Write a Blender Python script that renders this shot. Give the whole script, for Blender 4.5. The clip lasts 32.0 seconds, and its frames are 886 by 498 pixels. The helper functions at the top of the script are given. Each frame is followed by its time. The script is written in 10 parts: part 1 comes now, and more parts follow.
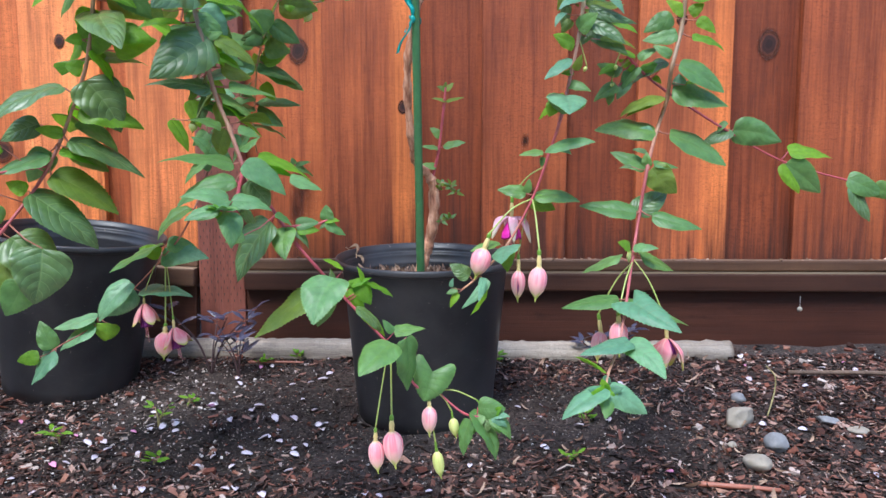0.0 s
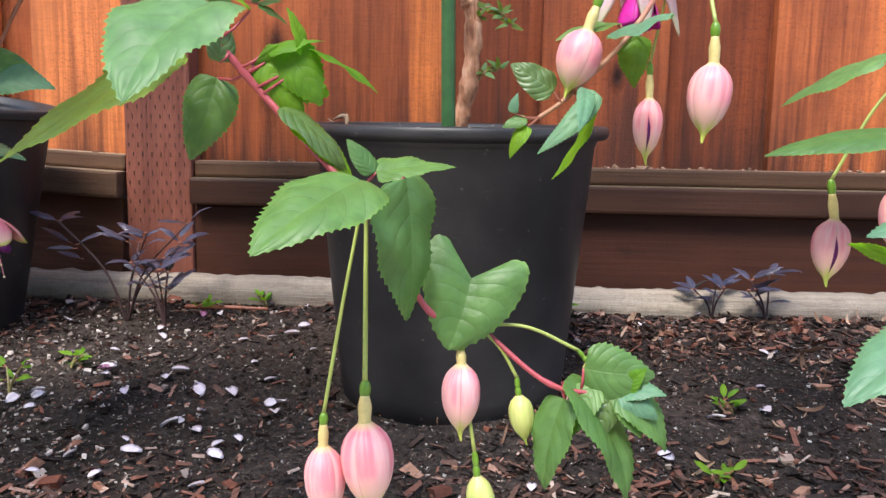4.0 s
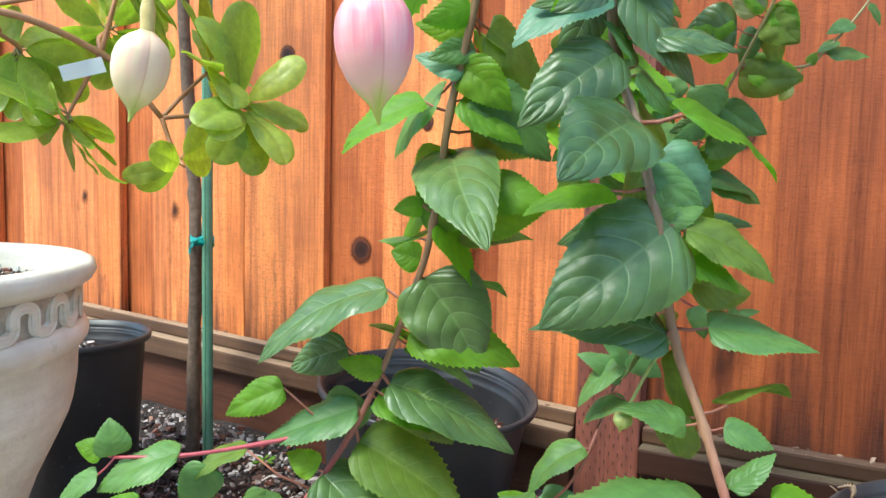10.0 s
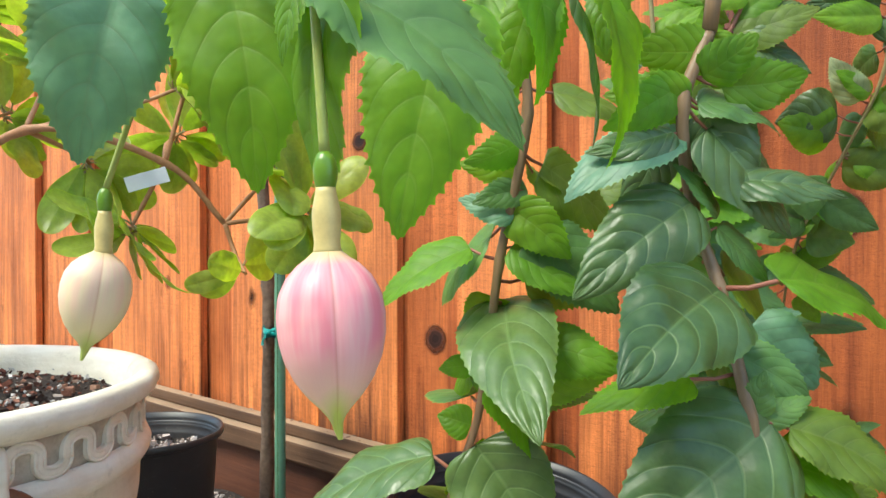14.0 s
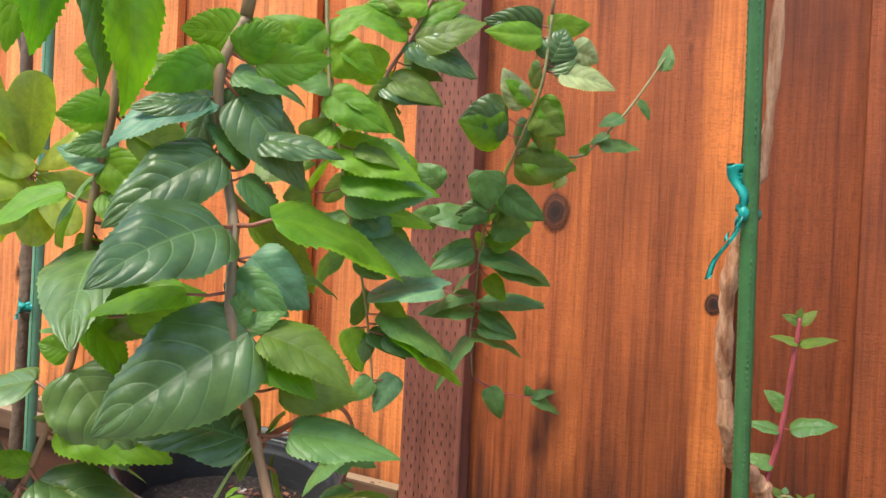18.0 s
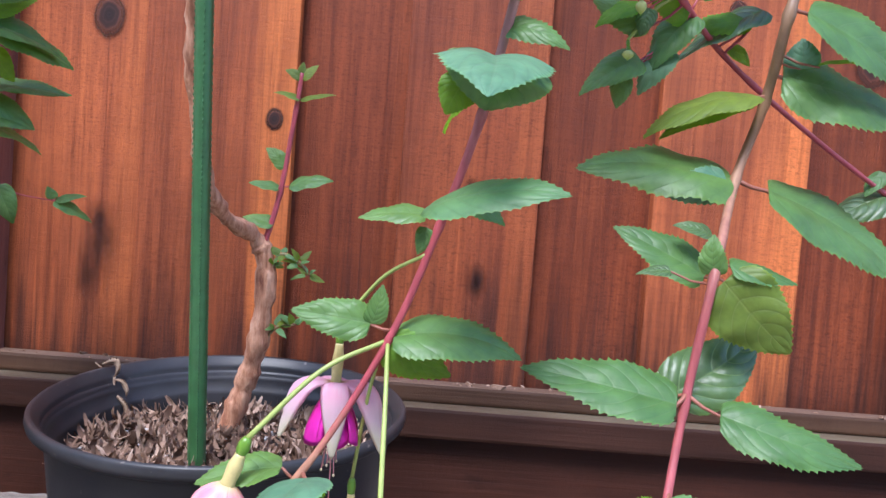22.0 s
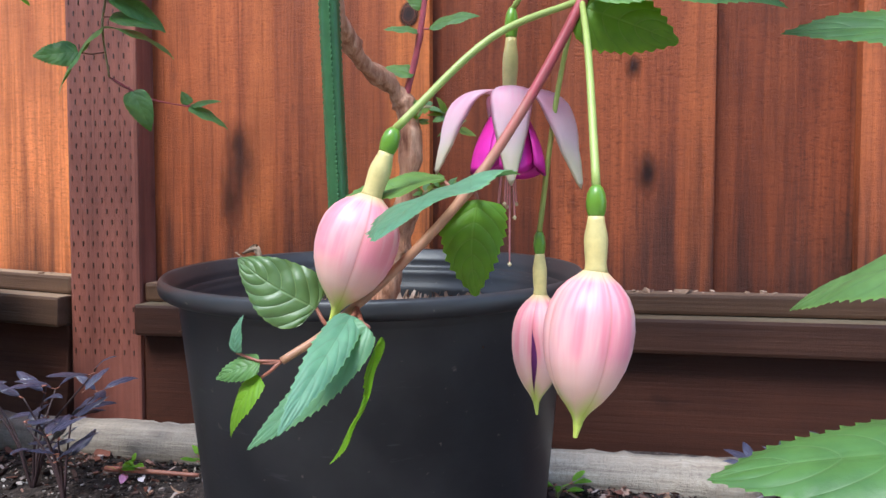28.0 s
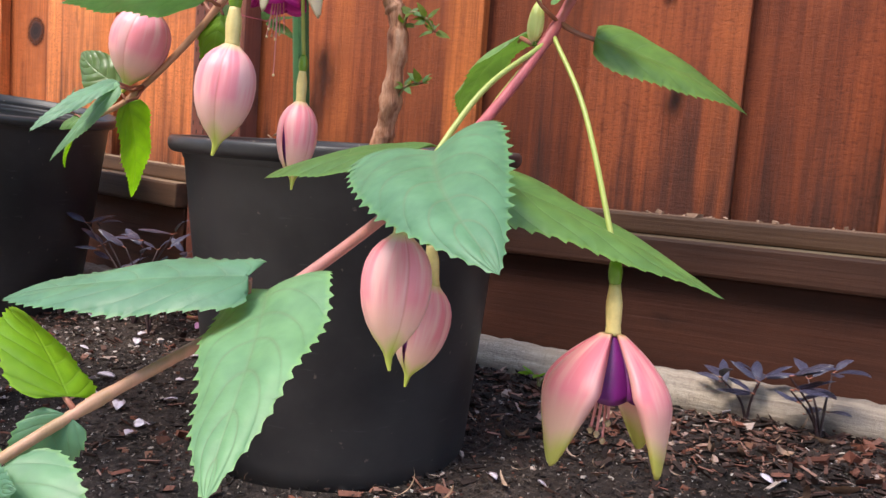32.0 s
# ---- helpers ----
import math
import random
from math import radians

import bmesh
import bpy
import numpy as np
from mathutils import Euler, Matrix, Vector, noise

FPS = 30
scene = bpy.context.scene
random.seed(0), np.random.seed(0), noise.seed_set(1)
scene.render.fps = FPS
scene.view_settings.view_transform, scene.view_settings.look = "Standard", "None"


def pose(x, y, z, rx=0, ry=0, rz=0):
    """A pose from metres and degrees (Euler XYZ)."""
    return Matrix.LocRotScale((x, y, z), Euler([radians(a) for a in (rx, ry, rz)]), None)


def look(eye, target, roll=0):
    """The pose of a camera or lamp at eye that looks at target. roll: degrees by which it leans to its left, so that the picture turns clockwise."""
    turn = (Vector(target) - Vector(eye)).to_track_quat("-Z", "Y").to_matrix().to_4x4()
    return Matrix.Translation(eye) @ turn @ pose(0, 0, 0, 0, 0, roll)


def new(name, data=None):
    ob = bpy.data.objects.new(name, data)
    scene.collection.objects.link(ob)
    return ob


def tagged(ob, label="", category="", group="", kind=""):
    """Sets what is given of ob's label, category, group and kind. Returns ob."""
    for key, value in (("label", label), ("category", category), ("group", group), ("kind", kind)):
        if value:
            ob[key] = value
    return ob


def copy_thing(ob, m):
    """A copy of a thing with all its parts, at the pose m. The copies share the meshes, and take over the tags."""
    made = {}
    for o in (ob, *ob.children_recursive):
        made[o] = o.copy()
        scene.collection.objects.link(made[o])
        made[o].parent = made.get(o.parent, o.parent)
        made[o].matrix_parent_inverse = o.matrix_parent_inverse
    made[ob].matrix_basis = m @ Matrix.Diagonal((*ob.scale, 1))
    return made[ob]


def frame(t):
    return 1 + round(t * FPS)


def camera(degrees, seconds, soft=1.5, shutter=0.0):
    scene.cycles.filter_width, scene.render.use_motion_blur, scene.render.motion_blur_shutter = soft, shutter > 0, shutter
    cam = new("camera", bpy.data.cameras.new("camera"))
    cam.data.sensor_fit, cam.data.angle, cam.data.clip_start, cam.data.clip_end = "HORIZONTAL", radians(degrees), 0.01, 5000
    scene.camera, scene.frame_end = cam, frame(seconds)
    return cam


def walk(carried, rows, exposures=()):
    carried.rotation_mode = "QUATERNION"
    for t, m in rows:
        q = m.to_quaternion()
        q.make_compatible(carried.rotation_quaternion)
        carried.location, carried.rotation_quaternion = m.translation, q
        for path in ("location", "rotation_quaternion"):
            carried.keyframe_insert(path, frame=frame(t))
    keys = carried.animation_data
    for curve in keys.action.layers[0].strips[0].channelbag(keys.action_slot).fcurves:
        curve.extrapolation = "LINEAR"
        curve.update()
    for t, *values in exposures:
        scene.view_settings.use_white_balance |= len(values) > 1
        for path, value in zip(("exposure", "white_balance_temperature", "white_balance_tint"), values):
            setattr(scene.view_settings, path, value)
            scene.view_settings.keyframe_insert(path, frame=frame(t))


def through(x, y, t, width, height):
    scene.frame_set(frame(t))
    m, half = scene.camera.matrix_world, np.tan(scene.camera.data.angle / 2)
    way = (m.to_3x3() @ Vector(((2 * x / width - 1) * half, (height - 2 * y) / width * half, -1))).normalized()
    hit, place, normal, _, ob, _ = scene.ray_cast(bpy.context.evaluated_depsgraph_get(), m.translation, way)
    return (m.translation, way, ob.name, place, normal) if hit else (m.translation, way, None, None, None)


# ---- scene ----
# Camera: seconds, eye in metres, then yaw, pitch and roll in degrees.
cam = camera(61.01, 32.0)
PATH = [
    (0, 0.0101, 0.0021, 0.421, 0.76, -6.26, 0.05),
    (0.5, 0.0225, 0.0586, 0.3855, 1.58, -6.72, 0.86),
    (1, 0.0076, 0.1474, 0.3461, 1.62, -6.89, 1.5),
    (1.5, 0.0002, 0.2342, 0.3179, 1.3, -6.87, 1.96),
    (2, 0.0002, 0.3119, 0.2948, 0.4, -6.91, 2.07),
    (2.5, -0.0112, 0.3687, 0.2724, -0.45, -7.14, 1.87),
    (4.5, -0.0012, 0.4864, 0.2592, 6.58, -7.49, 0.96),
    (5, 0.0107, 0.5133, 0.2725, 11.76, -7.07, 1.23),
    (5.5, -0.0225, 0.5232, 0.3088, 16.68, -6.34, 1.46),
    (6, -0.0564, 0.5196, 0.3438, 18.76, -5.73, 1.8),
    (6.5, -0.08, 0.5072, 0.3794, 20, -5.84, 2.1),
    (7, -0.0927, 0.4926, 0.4135, 21.22, -6.41, 2.24),
    (7.5, -0.1047, 0.4788, 0.4475, 22.07, -7.05, 2.16),
    (8, -0.1137, 0.4603, 0.4748, 23.18, -7.19, 2),
    (8.5, -0.1323, 0.4475, 0.5037, 24.63, -6.65, 1.84),
    (9, -0.1446, 0.4438, 0.5311, 25.92, -6.24, 1.53),
    (9.5, -0.1634, 0.4391, 0.5509, 26.92, -5.65, 1.48),
    (10, -0.174, 0.4387, 0.5667, 27.64, -5.04, 1.31),
    (10.5, -0.1851, 0.444, 0.5792, 27.94, -4.1, 1.28),
    (11, -0.1913, 0.4495, 0.5883, 27.89, -3.04, 1.24),
    (11.5, -0.2059, 0.4612, 0.5967, 27.39, -2.24, 0.93),
    (12, -0.211, 0.462, 0.6028, 27.19, -1.64, 0.68),
    (12.5, -0.2111, 0.4623, 0.6059, 27.41, -1.19, 0.41),
    (13, -0.2098, 0.4708, 0.6117, 28.56, -0.83, 0.44),
    (13.5, -0.201, 0.4847, 0.6162, 31.16, -0.79, 0.19),
    (15.5, -0.1351, 0.5236, 0.6086, 41.62, -0.68, -0.41),
    (16, -0.1251, 0.5305, 0.6028, 41.91, -0.42, -0.49),
    (16.5, -0.0958, 0.5301, 0.5997, 39.17, -0.05, 0.17),
    (17, -0.0727, 0.5193, 0.6021, 34.5, 0.16, 0.91),
    (17.5, -0.0564, 0.5083, 0.5986, 28.84, -0.1, 1.76),
    (18, -0.0296, 0.5092, 0.5924, 23.34, -0.36, 2.78),
    (18.5, 0.0179, 0.5003, 0.5751, 16.8, -0.52, 3.97),
    (19, 0.071, 0.4871, 0.5631, 10.59, -0.72, 5.06),
    (19.5, 0.1004, 0.4889, 0.5539, 5.65, -1.07, 5.52),
    (20, 0.1264, 0.4985, 0.5554, 1.73, -1.42, 5.99),
    (20.5, 0.1323, 0.5217, 0.5373, 0, -2.02, 6.22),
    (21, 0.1356, 0.5533, 0.5008, -0.37, -2.54, 6.19),
    (21.5, 0.1306, 0.5744, 0.4699, -0.28, -2.69, 5.37),
    (22, 0.1267, 0.5869, 0.4383, 0.26, -2.62, 4.36),
    (22.5, 0.1259, 0.6029, 0.4126, 1.18, -2.95, 3.37),
    (23, 0.1198, 0.6105, 0.3934, 1.87, -2.9, 2.74),
    (23.5, 0.1155, 0.6229, 0.3753, 2.28, -2.7, 2.21),
    (24, 0.1186, 0.6443, 0.3614, 2.55, -2.46, 1.61),
    (24.5, 0.1189, 0.6534, 0.3453, 3.09, -2.42, 0.93),
    (25, 0.1194, 0.66, 0.3387, 3.63, -2.6, 0.57),
    (25.5, 0.113, 0.659, 0.33, 3.73, -2.83, 0.43),
    (27.5, 0.0977, 0.6704, 0.313, 7.18, -2.74, -0.34),
    (28, 0.108, 0.6753, 0.3201, 11.09, -2.7, 0.04),
    (28.5, 0.1423, 0.684, 0.3149, 15.42, -2.76, 0.4),
    (29, 0.1817, 0.6819, 0.3073, 18.91, -2.88, 0.75),
    (29.5, 0.2062, 0.675, 0.3012, 21.9, -2.88, 1.2),
    (30, 0.2354, 0.6725, 0.292, 24.07, -3.16, 1.67),
    (30.5, 0.258, 0.6731, 0.284, 25.36, -3.54, 2.44),
    (31, 0.2687, 0.6681, 0.2786, 25.97, -4, 3.24),
    (31.5, 0.2845, 0.6569, 0.2711, 25.71, -4.92, 3.7),
    (32, 0.3035, 0.6453, 0.2656, 25.49, -5.71, 4.39),
]

EXPOSURES = ((0.0, 1.83, 5550, 7), (3.0, 1.90, 6000, 6), (4.5, 2.02, 6400, 8), (6.0, 2.32, 6200, 4), (7.0, 2.15, 6600, -2), (8.0, 2.1, 6500, -4), (9.0, 1.99, 5600, -2), (10.0, 2.06, 6000, -5), (11.0, 1.93, 6250, -7), (12.0, 1.91, 6600, -9), (16.0, 1.72, 6500, 1), (17.0, 1.7, 6250, -12), (18.0, 1.95, 6800, 0), (19.0, 1.93, 6900, 9), (20.0, 1.85, 5700, 22), (21.0, 1.70, 5750, 19), (22.0, 1.88, 5500, 15), (24.0, 1.8, 5500, 16), (25.0, 1.75, 5600, 17), (28.0, 1.83, 5600, 4), (29.0, 1.86, 5650, 2), (30.0, 2.0, 6200, 8), (31.0, 1.85, 6500, 12), (32.0, 1.8, 6700, 11))


def aim(yaw, pitch):
    """The way ahead for a yaw to the left of +y and a pitch upwards."""
    a, b = radians(yaw), radians(pitch)
    return Vector((-math.sin(a) * math.cos(b), math.cos(a) * math.cos(b), math.sin(b)))


walk(cam, [(t, look((x, y, z), Vector((x, y, z)) + aim(yaw, pitch), roll)) for t, x, y, z, yaw, pitch, roll in PATH], EXPOSURES)

# World and light: a bright, softly overcast sky over a shaded garden bed.
world = bpy.data.worlds.new("sky")
scene.world = world
world.use_nodes = True
wn = world.node_tree.nodes
sky = wn.new("ShaderNodeTexSky")
sky.sky_type, sky.sun_disc, sky.sun_elevation, sky.sun_rotation = "NISHITA", False, radians(58), radians(200)
wn["Background"].inputs["Strength"].default_value = 0.15
world.node_tree.links.new(sky.outputs["Color"], wn["Background"].inputs["Color"])
sun = new("sun", bpy.data.lights.new("sun", "SUN"))
sun.data.energy, sun.data.angle, sun.data.color = 1.4, radians(20), (1.0, 0.93, 0.84)
sun.matrix_world = look((-0.9, -1.2, 4.4), (0, 1.2, 0.3))


# Materials.
class Nodes:
    """A short way to write a node material."""

    def __init__(self, name):
        self.mat = bpy.data.materials.new(name)
        self.mat.use_nodes = True
        self.tree = self.mat.node_tree
        self.shader = self.tree.nodes["Principled BSDF"]

    def add(self, kind, **settings):
        node = self.tree.nodes.new("ShaderNode" + kind)
        for key, value in settings.items():
            if key == "operation":
                node.operation = value
            elif key == "blend":
                node.data_type, node.blend_type = "RGBA", value
            elif key == "bands":
                node.bands_direction = value
            elif key == "feature":
                node.feature = value
            else:
                node.inputs[key.replace("_", " ")].default_value = value
        return node

    def link(self, a, b):
        self.tree.links.new(a, b)

    def coords(self, scale=(1, 1, 1), turn=(0, 0, 0), kind="Object"):
        tc, mp = self.add("TexCoord"), self.add("Mapping")
        mp.inputs["Scale"].default_value, mp.inputs["Rotation"].default_value = scale, turn
        self.link(tc.outputs[kind], mp.inputs["Vector"])
        return mp.outputs["Vector"]

    def noise(self, vector, scale, detail=4.0, rough=0.6):
        n = self.add("TexNoise", Scale=scale, Detail=detail, Roughness=rough)
        self.link(vector, n.inputs["Vector"])
        return n.outputs["Fac"]

    def ramp(self, fac, *stops):
        r = self.add("ValToRGB")
        while len(r.color_ramp.elements) < len(stops):
            r.color_ramp.elements.new(0.5)
        for e, (at, colour) in zip(r.color_ramp.elements, stops):
            e.position, e.color = at, (*colour, 1) if len(colour) == 3 else colour
        self.link(fac, r.inputs["Fac"])
        return r.outputs["Color"]

    def mix(self, a, b, fac, blend="MIX"):
        m = self.tree.nodes.new("ShaderNodeMix")
        m.data_type, m.blend_type = "RGBA", blend
        for value, socket in ((a, m.inputs["A"]), (b, m.inputs["B"]), (fac, m.inputs["Factor"])):
            if isinstance(value, (tuple, float, int)):
                socket.default_value = (*value, 1) if isinstance(value, tuple) else value
            else:
                self.link(value, socket)
        return m.outputs["Result"]

    def math(self, op, a, b=0.0):
        m = self.tree.nodes.new("ShaderNodeMath")
        m.operation = op
        for value, socket in ((a, m.inputs[0]), (b, m.inputs[1])):
            if isinstance(value, (float, int)):
                socket.default_value = value
            else:
                self.link(value, socket)
        return m.outputs[0]

    def bump(self, height, strength=0.3, distance=0.002):
        b = self.add("Bump", Strength=strength, Distance=distance)
        self.link(height, b.inputs["Height"])
        self.link(b.outputs["Normal"], self.shader.inputs["Normal"])
        return b

    def random(self):
        return self.add("ObjectInfo").outputs["Random"]

    def done(self, colour, rough=0.6, metal=0.0, spec=0.5):
        for value, key in ((colour, "Base Color"), (rough, "Roughness"), (metal, "Metallic"), (spec, "Specular IOR Level")):
            socket = self.shader.inputs[key]
            if isinstance(value, tuple):
                socket.default_value = (*value, 1)
            elif isinstance(value, (float, int)):
                socket.default_value = value
            else:
                self.link(value, socket)
        return self.mat


def wood(name, light, dark, grey=0.0, along=2, bright=None, rough_sawn=1.0, streak=1.0, top_tint=None):
    """Stained, weathered softwood; grain runs along one axis. The object's colour gives each board its tone, its alpha
    an edge paled by wear.
    """
    m = Nodes(name)
    rnd = m.random()
    tc = m.add("TexCoord")
    shift = m.add("VectorMath", operation="ADD")
    mul = m.add("CombineXYZ")
    for k in range(3):
        m.link(m.math("MULTIPLY", rnd, (37.0, 53.0, 91.0)[k]), mul.inputs[k])
    m.link(tc.outputs["Object"], shift.inputs[0])
    m.link(mul.outputs[0], shift.inputs[1])

    def scaled(across, length):
        mp = m.add("Mapping")
        mp.inputs["Scale"].default_value = [length if k == along else across for k in range(3)]
        m.link(shift.outputs[0], mp.inputs["Vector"])
        return mp.outputs["Vector"]

    fine = m.noise(scaled(330, 9), 1.0, 6.0, 0.75)
    grain = m.noise(scaled(85, 3.2), 1.0, 5.0, 0.65)
    broad = m.noise(scaled(22, 1.5), 1.0, 4.0, 0.6)
    patch = m.noise(scaled(8, 4.5), 1.0, 4.0, 0.6)
    saw = m.noise(scaled(24, 330), 1.0, 3.0, 0.6)
    pits = m.noise(scaled(170, 380), 1.0, 4.0, 0.75)
    thread = m.noise(scaled(210, 2.2), 1.0, 3.0, 0.6)
    blot = m.noise(scaled(30, 11), 1.0, 5.0, 0.65)
    half = tuple((a + b) / 2 for a, b in zip(light, dark))
    base = m.ramp(m.math("ADD", m.math("MULTIPLY", broad, 0.6), m.math("MULTIPLY", grain, 0.4)), (0.30, dark), (0.5, half), (0.68, light))
    info = m.add("ObjectInfo")
    base = m.mix(base, info.outputs["Color"], 1.0, "MULTIPLY")
    if bright:
        sep = m.add("SeparateXYZ")
        m.link(tc.outputs["Generated"], sep.inputs[0])
        place = m.math("ADD", sep.outputs[0], m.math("MULTIPLY", m.math("SUBTRACT", broad, 0.5), 0.35))
        edge = m.math("MULTIPLY", m.ramp(place, (0.74, (0, 0, 0)), (0.84, (1, 1, 1))), m.math("SUBTRACT", 1.0, info.outputs["Alpha"]))
        base = m.mix(base, bright, edge)
        # Dark board foot: ragged smudges plus the shade low on the fence, painted in.
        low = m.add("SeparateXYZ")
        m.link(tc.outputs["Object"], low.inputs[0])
        foot_shade = m.math("ADD", low.outputs[2], m.math("ADD", m.math("MULTIPLY", m.math("SUBTRACT", broad, 0.5), 0.42), m.math("MULTIPLY", m.math("SUBTRACT", grain, 0.5), 0.30)))
        base = m.mix(base, (0.055, 0.024, 0.017), m.ramp(foot_shade, (0.02, (0.75, 0.75, 0.75)), (0.09, (0.3, 0.3, 0.3)), (0.16, (0, 0, 0))))
    base = m.mix(base, m.ramp(fine, (0.32, (0.42, 0.35, 0.33)), (0.60, (1.08, 1.08, 1.08))), 0.38 * streak, "MULTIPLY")
    base = m.mix(base, m.ramp(grain, (0.36, (0.50, 0.42, 0.40)), (0.50, (1.0, 1.0, 1.0)), (0.66, (1.18, 1.12, 1.05))), 0.38 * streak, "MULTIPLY")
    base = m.mix(base, m.ramp(patch, (0.34, (0.62, 0.55, 0.53)), (0.66, (1.14, 1.10, 1.05))), 0.8, "MULTIPLY")
    base = m.mix(base, m.ramp(blot, (0.27, (0.22, 0.16, 0.16)), (0.37, (1, 1, 1))), 0.5, "MULTIPLY")
    base = m.mix(base, m.ramp(saw, (0.34, (0.72, 0.68, 0.66)), (0.56, (1.05, 1.05, 1.05))), 0.10 + 0.16 * rough_sawn, "MULTIPLY")
    base = m.mix(base, m.ramp(pits, (0.36, (0.42, 0.33, 0.32)), (0.47, (1.0, 1.0, 1.0)), (0.66, (1.16, 1.14, 1.12))), m.ramp(patch, (0.38, (0.06, 0.06, 0.06)), (0.62, (0.55 * rough_sawn, 0.55 * rough_sawn, 0.55 * rough_sawn))), "MULTIPLY")
    base = m.mix(base, m.ramp(thread, (0.34, (0.55, 0.47, 0.45)), (0.46, (1, 1, 1))), 0.38 * streak, "MULTIPLY")
    # Faces that point up take their own paler tint, in patches.
    if top_tint:
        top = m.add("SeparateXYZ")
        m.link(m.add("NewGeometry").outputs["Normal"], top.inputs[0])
        base = m.mix(base, top_tint, m.math("MULTIPLY", m.ramp(top.outputs[2], (0.35, (0, 0, 0)), (0.8, (1, 1, 1))), m.ramp(patch, (0.32, (0.45, 0.45, 0.45)), (0.55, (1, 1, 1)))))
    if grey:
        base = m.mix(base, m.ramp(fine, (0.3, (0.16, 0.13, 0.11)), (0.7, (0.42, 0.38, 0.33))), grey)
    height = m.math("ADD", m.math("ADD", m.math("MULTIPLY", fine, 0.6), m.math("MULTIPLY", pits, 0.5 * rough_sawn)), m.math("ADD", m.math("MULTIPLY", grain, 0.7), m.math("MULTIPLY", thread, 0.5)))
    m.bump(height, 0.25 + 0.5 * streak, 0.001 + 0.002 * streak)
    return m.done(base, m.math("ADD", m.math("MULTIPLY", patch, 0.3), 0.45), spec=0.3)


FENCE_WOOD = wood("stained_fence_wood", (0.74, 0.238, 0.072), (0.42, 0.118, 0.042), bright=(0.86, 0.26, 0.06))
RAIL_WOOD = wood("weathered_rail_wood", (0.066, 0.025, 0.013), (0.036, 0.014, 0.008), 0.0, 0, rough_sawn=0.3, streak=0.35, top_tint=(0.125, 0.095, 0.058))
TOP_RAIL_WOOD = wood("tan_edged_rail_wood", (0.110, 0.058, 0.031), (0.058, 0.029, 0.016), 0.0, 0, rough_sawn=0.3, streak=0.35, top_tint=(0.15, 0.092, 0.062))
POST_WOOD = wood("purplish_post_wood", (0.30, 0.105, 0.072), (0.155, 0.056, 0.043), rough_sawn=0.2, streak=0.6)
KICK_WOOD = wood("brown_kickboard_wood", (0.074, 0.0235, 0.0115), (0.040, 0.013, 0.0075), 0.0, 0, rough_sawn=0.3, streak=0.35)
# Paler copies for the left run: its stronger daylight is put into the colour.
PALE_RAIL_WOOD = wood("daylit_rail_wood", (0.16, 0.09, 0.053), (0.08, 0.044, 0.027), 0.0, 0, rough_sawn=0.3, streak=0.5, top_tint=(0.30, 0.205, 0.13))
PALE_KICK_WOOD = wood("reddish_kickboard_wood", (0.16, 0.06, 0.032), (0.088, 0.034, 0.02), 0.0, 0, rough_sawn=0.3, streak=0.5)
LOG_WOOD = wood("grey_log_wood", (0.46, 0.41, 0.34), (0.20, 0.165, 0.13), 0.30, 0)


def plain(name, colour, rough=0.6, spread=0.25, scale=60.0, bump=0.2, spec=0.5, far=0.001):
    """One colour with speckle at two scales and a fine relief."""
    m = Nodes(name)
    v = m.coords()
    a, b = m.noise(v, scale, 5.0, 0.65), m.noise(v, scale / 9, 3.0)
    low, high = tuple(c * (1 - spread) for c in colour), tuple(min(c * (1 + spread), 1) for c in colour)
    base = m.ramp(m.math("ADD", m.math("MULTIPLY", a, 0.5), m.math("MULTIPLY", b, 0.5)), (0.35, low), (0.65, high))
    m.bump(a, bump, far)
    return m.done(base, rough, spec=spec)


KNOT = plain("dark_wood_knot", (0.05, 0.018, 0.01), 0.5, 0.4, 200)


def nursery_plastic():
    """Black moulded plastic with soil dust, scuffs and splashed specks."""
    m = Nodes("black_nursery_plastic")
    v = m.coords()
    film, scuff, speck = m.noise(v, 9, 5.0, 0.6), m.noise(m.coords((30, 30, 220)), 1.0, 3.0), m.noise(v, 160, 2.0, 0.5)
    base = m.mix((0.019, 0.0185, 0.021), (0.044, 0.0415, 0.043), m.ramp(film, (0.40, (0, 0, 0)), (0.68, (1, 1, 1))))
    base = m.mix(base, (0.16, 0.13, 0.11), m.ramp(speck, (0.71, (0, 0, 0)), (0.76, (0.8, 0.8, 0.8))))
    base = m.mix(base, (0.075, 0.072, 0.075), m.ramp(scuff, (0.66, (0, 0, 0)), (0.74, (0.5, 0.5, 0.5))))
    m.bump(m.math("ADD", m.math("MULTIPLY", speck, 0.3), scuff), 0.12, 0.0008)
    return m.done(base, m.math("ADD", m.math("MULTIPLY", film, 0.3), 0.28), spec=0.42)


POT_PLASTIC = nursery_plastic()
STAKE_GREEN = plain("green_coated_stake", (0.042, 0.125, 0.040), 0.42, 0.25, 90, 0.3)
TIE_TEAL = plain("teal_plastic_tape", (0.01, 0.27, 0.24), 0.4, 0.15)


